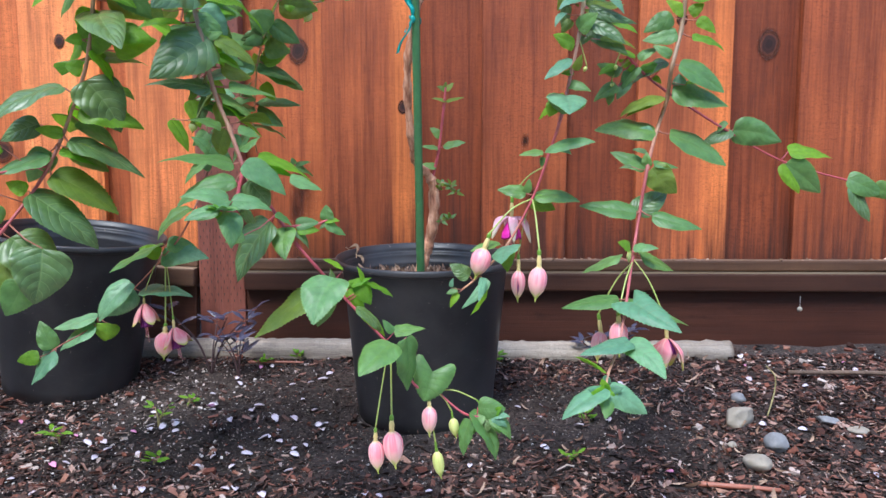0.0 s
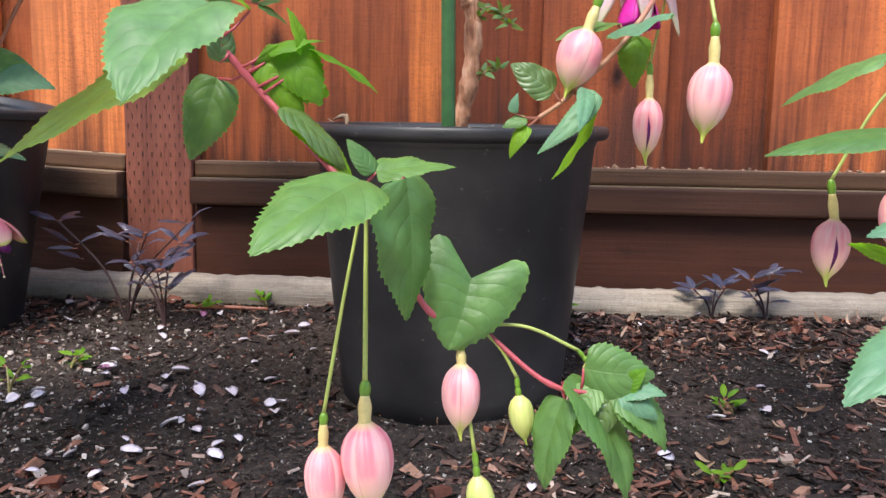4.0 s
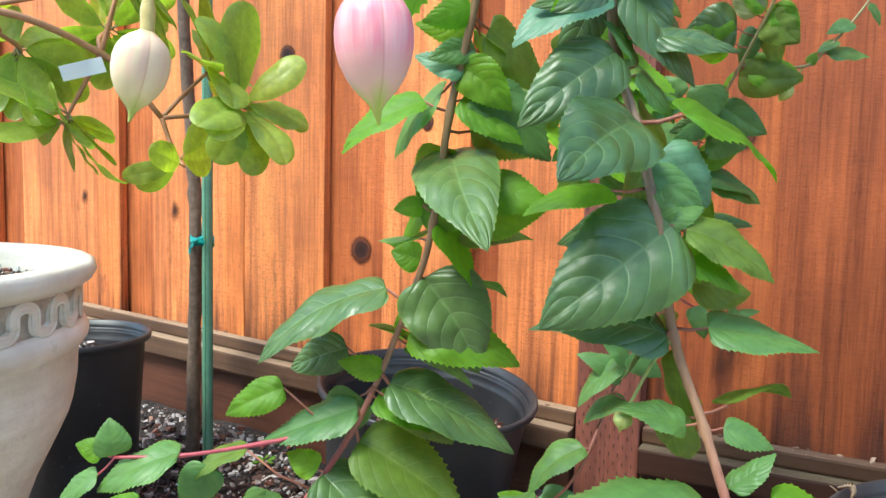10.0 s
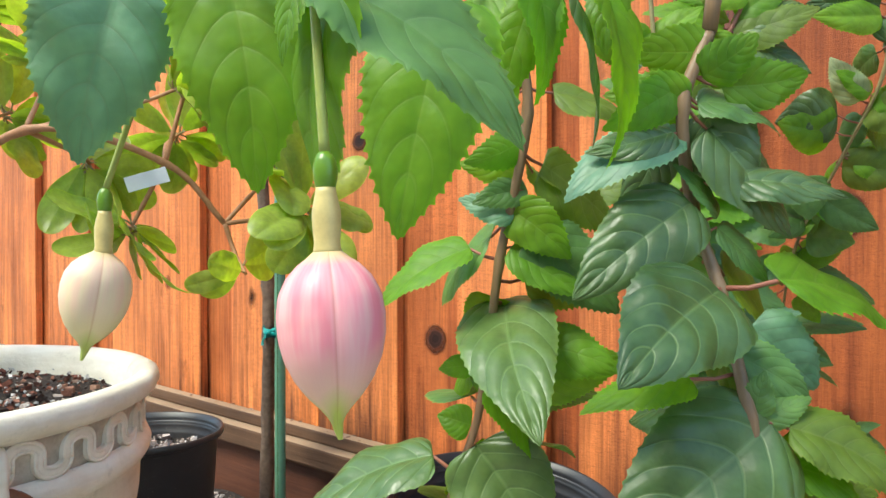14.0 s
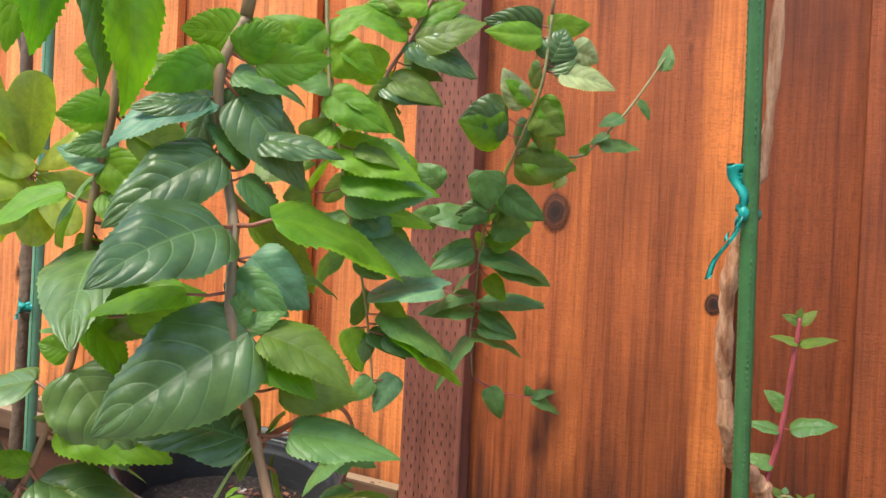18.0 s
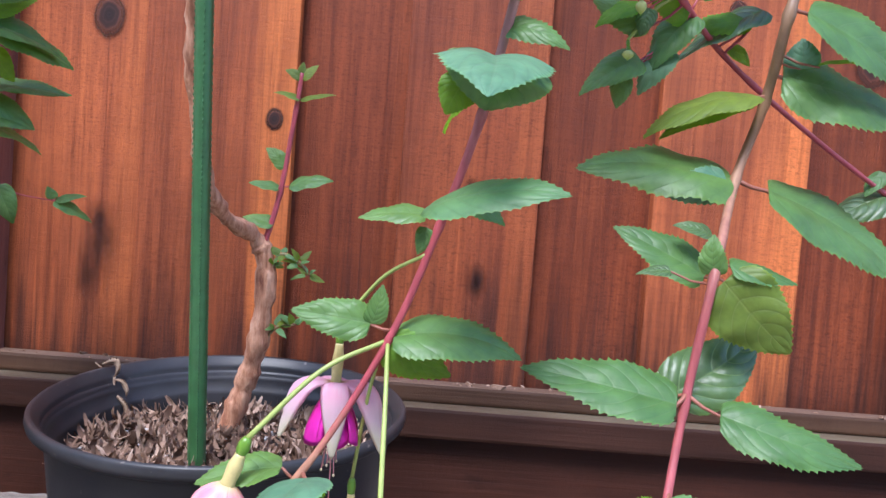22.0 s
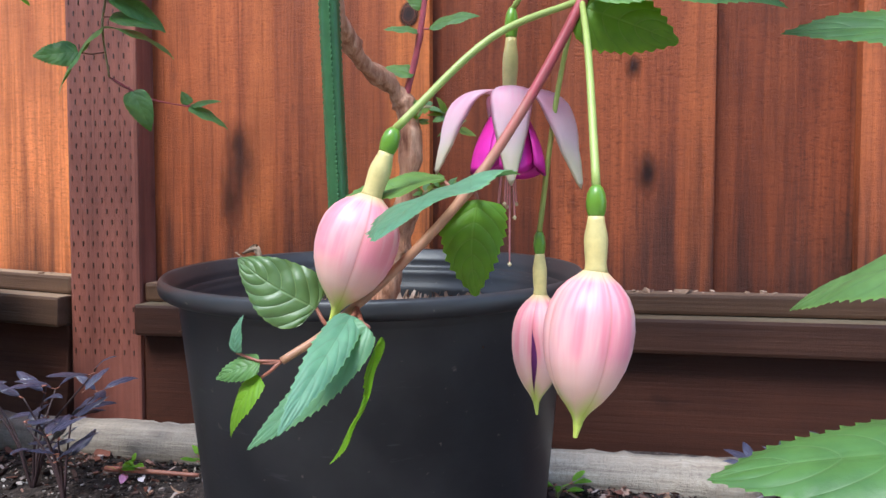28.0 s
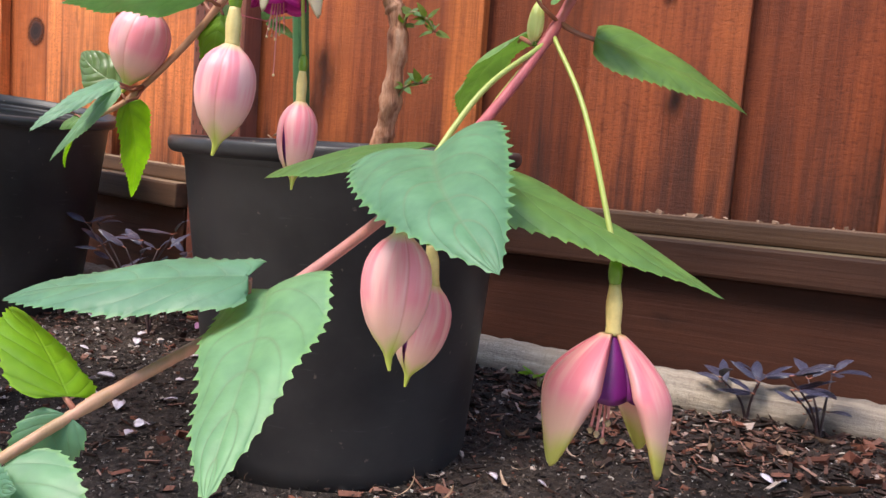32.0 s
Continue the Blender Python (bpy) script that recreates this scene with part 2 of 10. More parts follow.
def peeling_bark():
    """Tan inner bark with flaking red-brown strips along the trunk."""
    m = Nodes("peeling_red_brown_bark")
    strip = m.noise(m.coords((190, 190, 26)), 1.0, 5.0, 0.65)
    flake = m.noise(m.coords((90, 90, 60)), 1.0, 4.0, 0.6)
    base = m.ramp(strip, (0.30, (0.22, 0.080, 0.045)), (0.44, (0.46, 0.21, 0.115)), (0.58, (0.62, 0.33, 0.20)), (0.75, (0.72, 0.45, 0.30)))
    base = m.mix(base, m.ramp(flake, (0.36, (0.55, 0.45, 0.42)), (0.5, (1, 1, 1))), 0.6, "MULTIPLY")
    m.bump(m.math("ADD", strip, m.math("MULTIPLY", flake, 0.6)), 0.9, 0.004)
    return m.done(base, 0.75, spec=0.25)


BARK = peeling_bark()
BARK_GREY = plain("grey_brown_bark", (0.13, 0.085, 0.06), 0.85, 0.5, 110, 0.9, far=0.004)
STONE = plain("pale_grey_stone", (0.20, 0.20, 0.205), 0.75, 0.35, 45, 0.3)
STONE_WARM = plain("pale_tan_stone", (0.28, 0.245, 0.195), 0.75, 0.3, 45, 0.3)
CLAY = plain("rust_iron", (0.16, 0.06, 0.03), 0.6, 0.4, 150, 0.4)


def soil():
    m = Nodes("dark_garden_soil")
    v = m.coords()
    a, b = m.noise(v, 150, 8.0, 0.7), m.noise(v, 5, 3.0)
    c = m.noise(v, 420, 3.0, 0.6)
    base = m.ramp(a, (0.3, (0.017, 0.014, 0.013)), (0.55, (0.055, 0.044, 0.040)), (0.75, (0.15, 0.12, 0.105)))
    base = m.mix(base, m.ramp(b, (0.4, (0.7, 0.7, 0.7)), (0.65, (1.6, 1.5, 1.45))), 1.0, "MULTIPLY")
    base = m.mix(base, (0.42, 0.38, 0.36), m.ramp(c, (0.69, (0, 0, 0)), (0.73, (1, 1, 1))))
    m.bump(m.math("ADD", a, m.math("MULTIPLY", b, 0.4)), 0.9, 0.012)
    return m.done(base, 0.9, spec=0.2)


SOIL = soil()


# Mesh tools.
def obj(name, bm, material, parent=None, label="", smooth=False):
    me = bpy.data.meshes.new(name)
    bm.to_mesh(me)
    bm.free()
    if smooth:
        me.polygons.foreach_set("use_smooth", [True] * len(me.polygons))
    me.materials.append(material)
    ob = new(name, me)
    if parent:
        ob.parent = parent
    if label:
        ob["label"] = label
    return ob


def part(name, bm, material, parent, label="", smooth=False):
    return obj(name, bm, material, parent, label, smooth)


def thing(name, label, category, group="", place=(0, 0, 0), kind=""):
    ob = new(name)
    ob.empty_display_size = 0.05
    ob.location = place
    return tagged(ob, label, category, group, kind)


def box(x0, y0, z0, x1, y1, z1, bevel=0.003, cuts=0):
    bm = bmesh.new()
    bmesh.ops.create_cube(bm, size=1)
    for v in bm.verts:
        v.co = Vector(((x0 + x1) / 2 + v.co.x * (x1 - x0), (y0 + y1) / 2 + v.co.y * (y1 - y0), (z0 + z1) / 2 + v.co.z * (z1 - z0)))
    if bevel:
        bmesh.ops.bevel(bm, geom=bm.edges[:], offset=bevel, segments=2, affect="EDGES", profile=0.6)
    return bm


def lathe(profile, segments=64, wobble=0.0):
    """A body turned round z from (radius, height) pairs."""
    bm = bmesh.new()
    rings = []
    for n, (r, z) in enumerate(profile):
        ring = []
        for k in range(segments):
            a = math.tau * k / segments
            rr = r * (1 + wobble * noise.noise((math.cos(a) * 2, math.sin(a) * 2, z * 6)))
            ring.append(bm.verts.new((rr * math.cos(a), rr * math.sin(a), z)))
        rings.append(ring)
    for a, b in zip(rings, rings[1:]):
        for k in range(segments):
            bm.faces.new((a[k], a[(k + 1) % segments], b[(k + 1) % segments], b[k]))
    if profile[0][0] < 0.02:
        bm.faces.new(rings[0][::-1])
    if profile[-1][0] < 0.02:
        bm.faces.new(rings[-1])
    bmesh.ops.recalc_face_normals(bm, faces=bm.faces[:])
    return bm


def spline(points, steps=6):
    """A smooth line through points (Catmull-Rom)."""
    p = [Vector(q) for q in points]
    p = [p[0] * 2 - p[1], *p, p[-1] * 2 - p[-2]]
    out = []
    for a, b, c, d in zip(p, p[1:], p[2:], p[3:]):
        for k in range(steps):
            t = k / steps
            out.append(0.5 * (2 * b + (c - a) * t + (2 * a - 5 * b + 4 * c - d) * t * t + (3 * b - a - 3 * c + d) * t ** 3))
    return out + [p[-2]]


def tube(points, radii, sides=10, rough=0.0, bm=None, knobs=()):
    """A tapered tube along points. radii: one per point, or first and last."""
    bm = bm or bmesh.new()
    pts = [Vector(q) for q in points]
    n = len(pts)
    if len(radii) == 2 and n != 2:
        radii = [radii[0] + (radii[1] - radii[0]) * k / (n - 1) for k in range(n)]
    side, rings = None, []
    for k, q in enumerate(pts):
        ahead = (pts[min(k + 1, n - 1)] - pts[max(k - 1, 0)]).normalized()
        side = side - ahead * side.dot(ahead) if side else ahead.orthogonal()
        side.normalize()
        other = ahead.cross(side)
        ring = []
        for s in range(sides):
            a = math.tau * s / sides
            way = side * math.cos(a) + other * math.sin(a)
            r = radii[k] * (1 + (rough * noise.noise((q + way * 0.01) * 90) if rough else 0))
            ring.append(bm.verts.new(q + way * r))
        rings.append(ring)
    for a, b in zip(rings, rings[1:]):
        for s in range(sides):
            bm.faces.new((a[s], a[(s + 1) % sides], b[(s + 1) % sides], b[s]))
    bm.faces.new(rings[0][::-1])
    bm.faces.new(rings[-1])
    return bm


# Ground: one sheet that rises gently towards the fence and runs out to the horizon.
def rise(x, y):
    z = 0.023 + 0.13 * (y - 1.06)
    if y < 0.6:
        z = 0.023 + 0.13 * -0.46
    if y > 1.47:
        z = 0.023 + 0.13 * 0.41
    bank = min(1, max(0, (-0.78 - x) / 0.35)) * min(1, max(0, (y - 1.24) / 0.20))
    return z + 0.050 * bank * bank * (3 - 2 * bank)


def ground_sheet():
    bm = bmesh.new()
    xs = sorted({round(-2.4 + 0.03 * k, 3) for k in range(134)} | {-400, -60, -12, -5, -3, 2.5, 5, 12, 60, 400})
    ys = sorted({round(0.3 + 0.025 * k, 3) for k in range(50)} | {-400, -60, -12, -4, -1.5, -0.5, 0, 1.62, 2, 4, 12, 60, 400})
    grid = []
    for y in ys:
        row = []
        for x in xs:
            z = rise(x, y)
            if abs(x) < 2.4 and 0.2 < y < 1.5:
                z += 0.010 * noise.noise((x * 5, y * 5, 0)) + 0.005 * noise.noise((x * 19, y * 19, 3)) + 0.003 * noise.noise((x * 60, y * 60, 7))
            row.append(bm.verts.new((x, y, z)))
        grid.append(row)
    for a, b in zip(grid, grid[1:]):
        for k in range(len(xs) - 1):
            bm.faces.new((a[k], a[k + 1], b[k + 1], b[k]))
    return tagged(obj("ground", bm, SOIL, smooth=True), "dark damp soil of a mulched garden bed", "soil", kind="structure")


ground_sheet()

# Fence: boards set forward and back by turns on two low rails, a post and a kickboard.
FENCE_Y = 1.478
fence = thing("wall_fence", "orange-stained upright board fence with low rails", "fence", kind="structure")


def board(x0, x1, back=0.0, tone=0.9, edge=0.0, z1=1.95):
    y = FENCE_Y + back
    bm = box(-(x1 - x0) / 2, 0, 0, (x1 - x0) / 2, 0.018, z1 - 0.2, 0.002)
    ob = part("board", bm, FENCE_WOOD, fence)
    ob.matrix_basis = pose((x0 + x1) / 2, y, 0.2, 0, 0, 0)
    # Left boards lightened, right ones darkened: the uneven daylight is put in their tone.
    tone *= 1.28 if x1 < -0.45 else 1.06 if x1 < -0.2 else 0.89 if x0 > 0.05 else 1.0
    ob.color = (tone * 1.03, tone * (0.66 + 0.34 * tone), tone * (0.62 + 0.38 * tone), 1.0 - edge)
    return ob


# Each board: from, to, how far it is set back, its tone, darker where set back, the wear of its edge.
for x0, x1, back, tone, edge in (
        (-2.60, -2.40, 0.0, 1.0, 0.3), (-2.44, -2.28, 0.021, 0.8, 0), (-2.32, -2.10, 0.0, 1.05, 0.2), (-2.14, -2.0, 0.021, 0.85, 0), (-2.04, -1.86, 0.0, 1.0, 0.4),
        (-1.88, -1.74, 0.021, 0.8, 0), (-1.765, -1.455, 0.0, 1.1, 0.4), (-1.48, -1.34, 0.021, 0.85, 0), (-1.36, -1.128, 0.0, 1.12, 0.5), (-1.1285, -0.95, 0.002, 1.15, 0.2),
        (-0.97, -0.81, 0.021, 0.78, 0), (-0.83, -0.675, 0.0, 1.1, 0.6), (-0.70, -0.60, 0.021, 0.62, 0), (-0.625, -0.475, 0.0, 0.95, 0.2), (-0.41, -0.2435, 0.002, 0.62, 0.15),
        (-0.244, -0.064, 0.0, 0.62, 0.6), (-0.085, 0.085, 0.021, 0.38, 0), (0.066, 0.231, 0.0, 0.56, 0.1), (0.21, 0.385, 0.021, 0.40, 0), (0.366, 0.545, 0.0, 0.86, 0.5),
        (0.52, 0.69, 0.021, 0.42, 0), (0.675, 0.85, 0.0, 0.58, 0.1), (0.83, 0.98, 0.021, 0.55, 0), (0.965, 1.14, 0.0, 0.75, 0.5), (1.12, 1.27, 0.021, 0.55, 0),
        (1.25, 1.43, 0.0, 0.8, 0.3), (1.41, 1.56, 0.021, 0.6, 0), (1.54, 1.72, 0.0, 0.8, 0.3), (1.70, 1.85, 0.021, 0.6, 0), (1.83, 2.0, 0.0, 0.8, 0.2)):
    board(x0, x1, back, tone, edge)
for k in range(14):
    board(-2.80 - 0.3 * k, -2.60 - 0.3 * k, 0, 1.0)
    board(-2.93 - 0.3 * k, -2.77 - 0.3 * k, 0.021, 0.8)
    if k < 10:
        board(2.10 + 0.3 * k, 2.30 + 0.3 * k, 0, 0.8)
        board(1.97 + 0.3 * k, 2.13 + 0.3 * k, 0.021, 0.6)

RAIL_SLOPE = 0.050


def rail_top(x):
    """The upper rail's top: level beyond the post, climbing gently on the planter's side."""
    return 0.241 if x > -0.44 else 0.247 + RAIL_SLOPE * (-0.487 - x)


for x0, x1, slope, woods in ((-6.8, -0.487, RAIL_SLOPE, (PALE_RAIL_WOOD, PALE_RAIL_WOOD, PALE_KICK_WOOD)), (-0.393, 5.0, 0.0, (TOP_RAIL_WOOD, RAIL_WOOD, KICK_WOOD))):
    run = [part("rail", box(x0 + 0.487, 1.452, -0.022, x1 + 0.487, 1.476, 0.0, 0.004), woods[0], fence, "thin upper rail with a paler top"),
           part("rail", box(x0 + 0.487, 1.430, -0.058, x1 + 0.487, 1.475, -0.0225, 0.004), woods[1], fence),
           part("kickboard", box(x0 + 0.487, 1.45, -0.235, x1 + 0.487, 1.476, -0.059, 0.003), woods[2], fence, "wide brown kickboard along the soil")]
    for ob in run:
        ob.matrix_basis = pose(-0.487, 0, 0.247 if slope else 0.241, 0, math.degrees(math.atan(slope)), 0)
for x in (-2.9, -5.3, 2.0, 4.4):
    part("post", box(x, 1.46, 0.0, x + 0.09, 1.55, 1.98, 0.004), POST_WOOD, fence)
part("post", box(-0.485, 1.447, 0.0, -0.395, 1.537, 1.98, 0.004), POST_WOOD, fence, "reddish brown square post")


def knot_material(soft=False):
    """A knot: near-black heart, brown rings, and a rim that fades into the board; or a soft stain round a hidden knot."""
    m = Nodes("stained_wood_knot" if soft else "ringed_wood_knot")
    v = m.coords((2, 2, 2), kind="Generated")
    move = m.add("VectorMath", operation="SUBTRACT")
    move.inputs[1].default_value = (1, 1, 0)
    m.link(v, move.inputs[0])
    flat = m.add("VectorMath", operation="MULTIPLY")
    flat.inputs[1].default_value = (1, 1, 0)
    m.link(move.outputs[0], flat.inputs[0])
    far = m.add("VectorMath", operation="LENGTH")
    m.link(flat.outputs[0], far.inputs[0])
    rag = m.noise(m.coords((60, 60, 60)), 1.0, 4.0, 0.7)
    d = m.math("ADD", far.outputs["Value"], m.math("MULTIPLY", m.math("SUBTRACT", rag, 0.5), 0.8 if soft else 0.4))
    rings = m.math("SINE", m.math("MULTIPLY", d, 26.0))
    base = m.ramp(d, (0.05, (0.020, 0.010, 0.009)), (0.42, (0.048, 0.018, 0.013)), (0.60, (0.13, 0.04, 0.02)), (0.75, (0.07, 0.024, 0.014)))
    base = m.mix(base, m.ramp(rings, (0.0, (0.6, 0.6, 0.6)), (1.0, (1.3, 1.3, 1.3))), 0.6, "MULTIPLY")
    m.done(base, 0.55, spec=0.3)
    clear = m.add("BsdfTransparent")
    both = m.add("MixShader")
    m.link(m.ramp(d, (0.15, (0.48, 0.48, 0.48)), (0.5, (0.78, 0.78, 0.78)), (0.9, (1, 1, 1))) if soft else m.ramp(d, (0.50, (0.04, 0.04, 0.04)), (0.66, (0.35, 0.35, 0.35)), (0.74, (0.15, 0.15, 0.15)), (0.80, (0.62, 0.62, 0.62)), (0.94, (1, 1, 1))), both.inputs[0])
    m.link(m.shader.outputs[0], both.inputs[1])
    m.link(clear.outputs[0], both.inputs[2])
    m.link(both.outputs[0], m.tree.nodes["Material Output"].inputs["Surface"])
    return m.mat


RINGED, STAINED = knot_material(), knot_material(True)
for x, z, r, tall, back in ((-0.289, 0.642, 0.023, 1.35, 0.002), (-0.289, 0.40, 0.020, 1.7, 0.002), (-0.30, 0.33, 0.022, 2.6, 0.002), (-0.087, 0.535, 0.012, 1.3, 0), (0.620, 0.656, 0.026, 1.4, 0.021),
                            (-1.30, 0.50, 0.014, 1.9, 0), (-1.03, 0.78, 0.020, 1.0, 0.002), (-0.885, 0.45, 0.026, 1.1, 0.021), (-0.75, 0.66, 0.012, 1.4, 0), (-1.56, 0.52, 0.013, 1.7, 0),
                            # The wide 0.036 patch is added to darken its board low down.
                            (0.445, 0.70, 0.012, 1.3, 0), (-0.285, 0.372, 0.036, 2.0, 0.0015), (0.165, 0.36, 0.014, 2.2, 0), (0.15, 0.47, 0.010, 1.8, 0)):
    k = part("knot", lathe([(0.001, 0.0008), (r * 0.5, 0.0008), (r, 0.0)], 24), STAINED if tall > 1.6 else RINGED, fence)
    k.matrix_basis = pose(x, FENCE_Y + back - 0.0006, z, 90, 0, 0) @ Matrix.Diagonal((1, tall, 1, 1))

# The treated post and rails carry rows of incised slits.
bm = bmesh.new()
for row in range(64):
    for col in range(7):
        x, z = -0.479 + col * 0.0125 + (0.006 if row % 2 else 0), 0.16 + row * 0.0125
        if x < -0.399:
            m = pose(x, 1.4466, z)
            bmesh.ops.create_cube(bm, size=1, matrix=m @ Matrix.Diagonal((0.0013, 0.0008, 0.0055, 1)))
part("incisions", bm, KNOT, fence, "rows of small dark incised slits")["kind"] = "stuff"

# Pale paving along the front of the bed.
bm = bmesh.new()
low = [bm.verts.new((x, y, -0.05)) for x, y in ((-6.0, -3.0), (5.0, -3.0), (5.0, 0.40), (-0.361, 0.885), (-6.0, 1.392))]
top = bmesh.ops.extrude_face_region(bm, geom=[bm.faces.new(low)])
for v in top["geom"]:
    if isinstance(v, bmesh.types.BMVert):
        v.co.z = 0.004
bmesh.ops.recalc_face_normals(bm, faces=bm.faces[:])
bmesh.ops.bevel(bm, geom=bm.edges[:], offset=0.004, segments=2, affect="EDGES")
tagged(obj("paving", bm, plain("pale_concrete", (0.40, 0.36, 0.30), 0.8, 0.2, 60, 0.4)), "pale concrete paving edge along the bed", "paving", kind="structure")

# An unseen plain wall, added across the patio from the fence to cut low sky light.
bm = box(-6.0, -2.05, -0.05, 5.0, -1.85, 3.0, 0.01)
tagged(obj("wall_house", bm, plain("unseen_wall_beige", (0.46, 0.44, 0.40), 0.9, 0.12, 90, 0.5)), "unseen plain beige wall added across the patio to block low sky light", "wall", kind="structure")

# Log edging on the soil before the fence.
log = thing("log_edging", "weathered grey round timber lying along the bed", "log")
LOG = spline([(-0.78, 1.385, 0.074), (-0.3, 1.395, 0.072), (0.1, 1.40, 0.068), (0.535, 1.405, 0.07)], 40)
part("timber", tube(LOG, (0.026, 0.024), 22, 0.14), LOG_WOOD, log, smooth=True)
for x, y, z, r, way in ((-0.7802, 1.385, 0.074, 0.0262, -90), (0.5352, 1.405, 0.07, 0.0243, 90)):
    part("cut_end", lathe([(0.001, 0.0025), (r * 0.5, 0.002), (r * 0.92, 0.0012), (r, -0.001)], 22), BARK_GREY, log, "sawn end grain").matrix_basis = pose(x, y, z, 0, way, 0)


# Pots.
def nursery_pot(place, r, h, lean_x, lean_y, label, group="nursery pots"):
    """A black plastic pot: lip, two rolled steps inside, tapered wall; the soil is a part."""
    top = thing("nursery_pot", label, "pot", group)
    top.matrix_basis = pose(*place, lean_x, lean_y, 0)
    b = r * 0.76
    profile = [(0.001, 0.004), (b - 0.012, 0.004), (b, 0.012), (b * 1.02, h * 0.12), (r * 0.918, h - 0.0150), (r * 0.930, h - 0.0125), (r * 0.978, h - 0.0115), (r * 0.996, h - 0.0095), (r * 1.003, h - 0.006), (r * 0.999, h - 0.002), (r * 0.985, h),
               (r * 0.968, h - 0.001), (r * 0.955, h - 0.005), (r * 0.936, h - 0.007), (r * 0.931, h - 0.010), (r * 0.926, h - 0.016), (r * 0.910, h - 0.018), (r * 0.905, h - 0.021), (r * 0.900, h - 0.028), (r * 0.884, h - 0.030), (r * 0.880, h - 0.034), (r * 0.82, h * 0.5), (b * 0.94, 0.012), (0.001, 0.012)]
    part("shell", lathe(profile, 72), POT_PLASTIC, top, smooth=True)
    return top


mid_pot = nursery_pot((-0.0336, 1.176, 0.020), 0.1385, 0.264, 2.7, 0, "large black plastic nursery pot holding the staked fuchsia")
left_pot = nursery_pot((-0.655, 1.272, 0.034), 0.1395, 0.280, 2.6, 7.2, "black plastic nursery pot leaning on the soil beside the post")
far_pot = nursery_pot((-1.2025, 1.178, 0.020), 0.1175, 0.305, 0, 0, "black plastic nursery pot standing behind the white planter")


def pot_soil(pot, r, h, material=SOIL):
    bm = bmesh.new()
    rings = [[bm.verts.new((0, 0, h))]]
    for k in range(1, 13):
        rr = r * k / 12
        rings.append([bm.verts.new((rr * math.cos(a), rr * math.sin(a), h + 0.006 * noise.noise((rr * 40 * math.cos(a), rr * 40 * math.sin(a), h * 50)))) for a in [math.tau * s / 48 for s in range(48)]])
    for s in range(48):
        bm.faces.new((rings[0][0], rings[1][s], rings[1][(s + 1) % 48]))
    for a, b in zip(rings[1:], rings[2:]):
        for s in range(48):
            bm.faces.new((a[s], b[s], b[(s + 1) % 48], a[(s + 1) % 48]))
    return part("potting_soil", bm, material, pot, "dry dark potting soil", smooth=True)


pot_soil(mid_pot, 0.119, 0.220)
pot_soil(left_pot, 0.117, 0.212)
pot_soil(far_pot, 0.104, 0.262)

# Stakes and trunks.
STAKE_NUB = plain("worn_green_nubs", (0.043, 0.127, 0.041), 0.7, 0.25, 90, 0.2)
STAKE_PALE = plain("faded_green_stake", (0.11, 0.25, 0.16), 0.5, 0.2, 90, 0.3)


def stake(points, label, material=STAKE_GREEN, r=0.0057):
    """A coated rod with a sleeve foot, a cap and rows of moulded nubs."""
    top = thing("garden_stake", label, "stake", "garden stakes")
    line = spline(points, 60)
    n = len(line)
    part("rod", tube(line, [r * (1.0 + 0.03 * (k % 2)) for k in range(n)], 14, 0.04), material, top, smooth=True)
    part("cap", tube([line[-1], line[-1] + Vector((0, 0, 0.012)), line[-1] + Vector((0, 0, 0.018))], (r * 1.15, r * 1.15, r * 0.4), 14), material, top, "rounded end cap", smooth=True)
    bm = bmesh.new()
    for k in range(1, n - 1):
        for t in range(2):
            q = line[k].lerp(line[k + 1], t / 2)
            for s in range(4):
                a = math.tau * s / 4 + 0.35
                way = Vector((math.cos(a), math.sin(a), 0))
                bmesh.ops.create_cone(bm, cap_ends=True, segments=5, radius1=r * 0.13, radius2=r * 0.05, depth=r * 0.10, matrix=Matrix.Translation(q + way * r * 1.05) @ way.to_track_quat("Z", "Y").to_matrix().to_4x4() @ Matrix.Diagonal((1, 2.2, 1, 1)))
    part("moulding", bm, STAKE_NUB, top, "pale rows of moulded nubs")["kind"] = "stuff"
    return top


stake([(-0.0358, 1.1147, 0.16), (-0.0406, 1.0846, 0.5), (-0.0497, 1.027, 1.15)], "green plastic-coated garden stake beside the fuchsia trunk")
stake([(-1.085, 1.345, 0.02), (-1.083, 1.345, 0.6), (-1.08, 1.345, 1.2)], "faded green garden stake beside a thin bare trunk", STAKE_PALE, 0.0085)


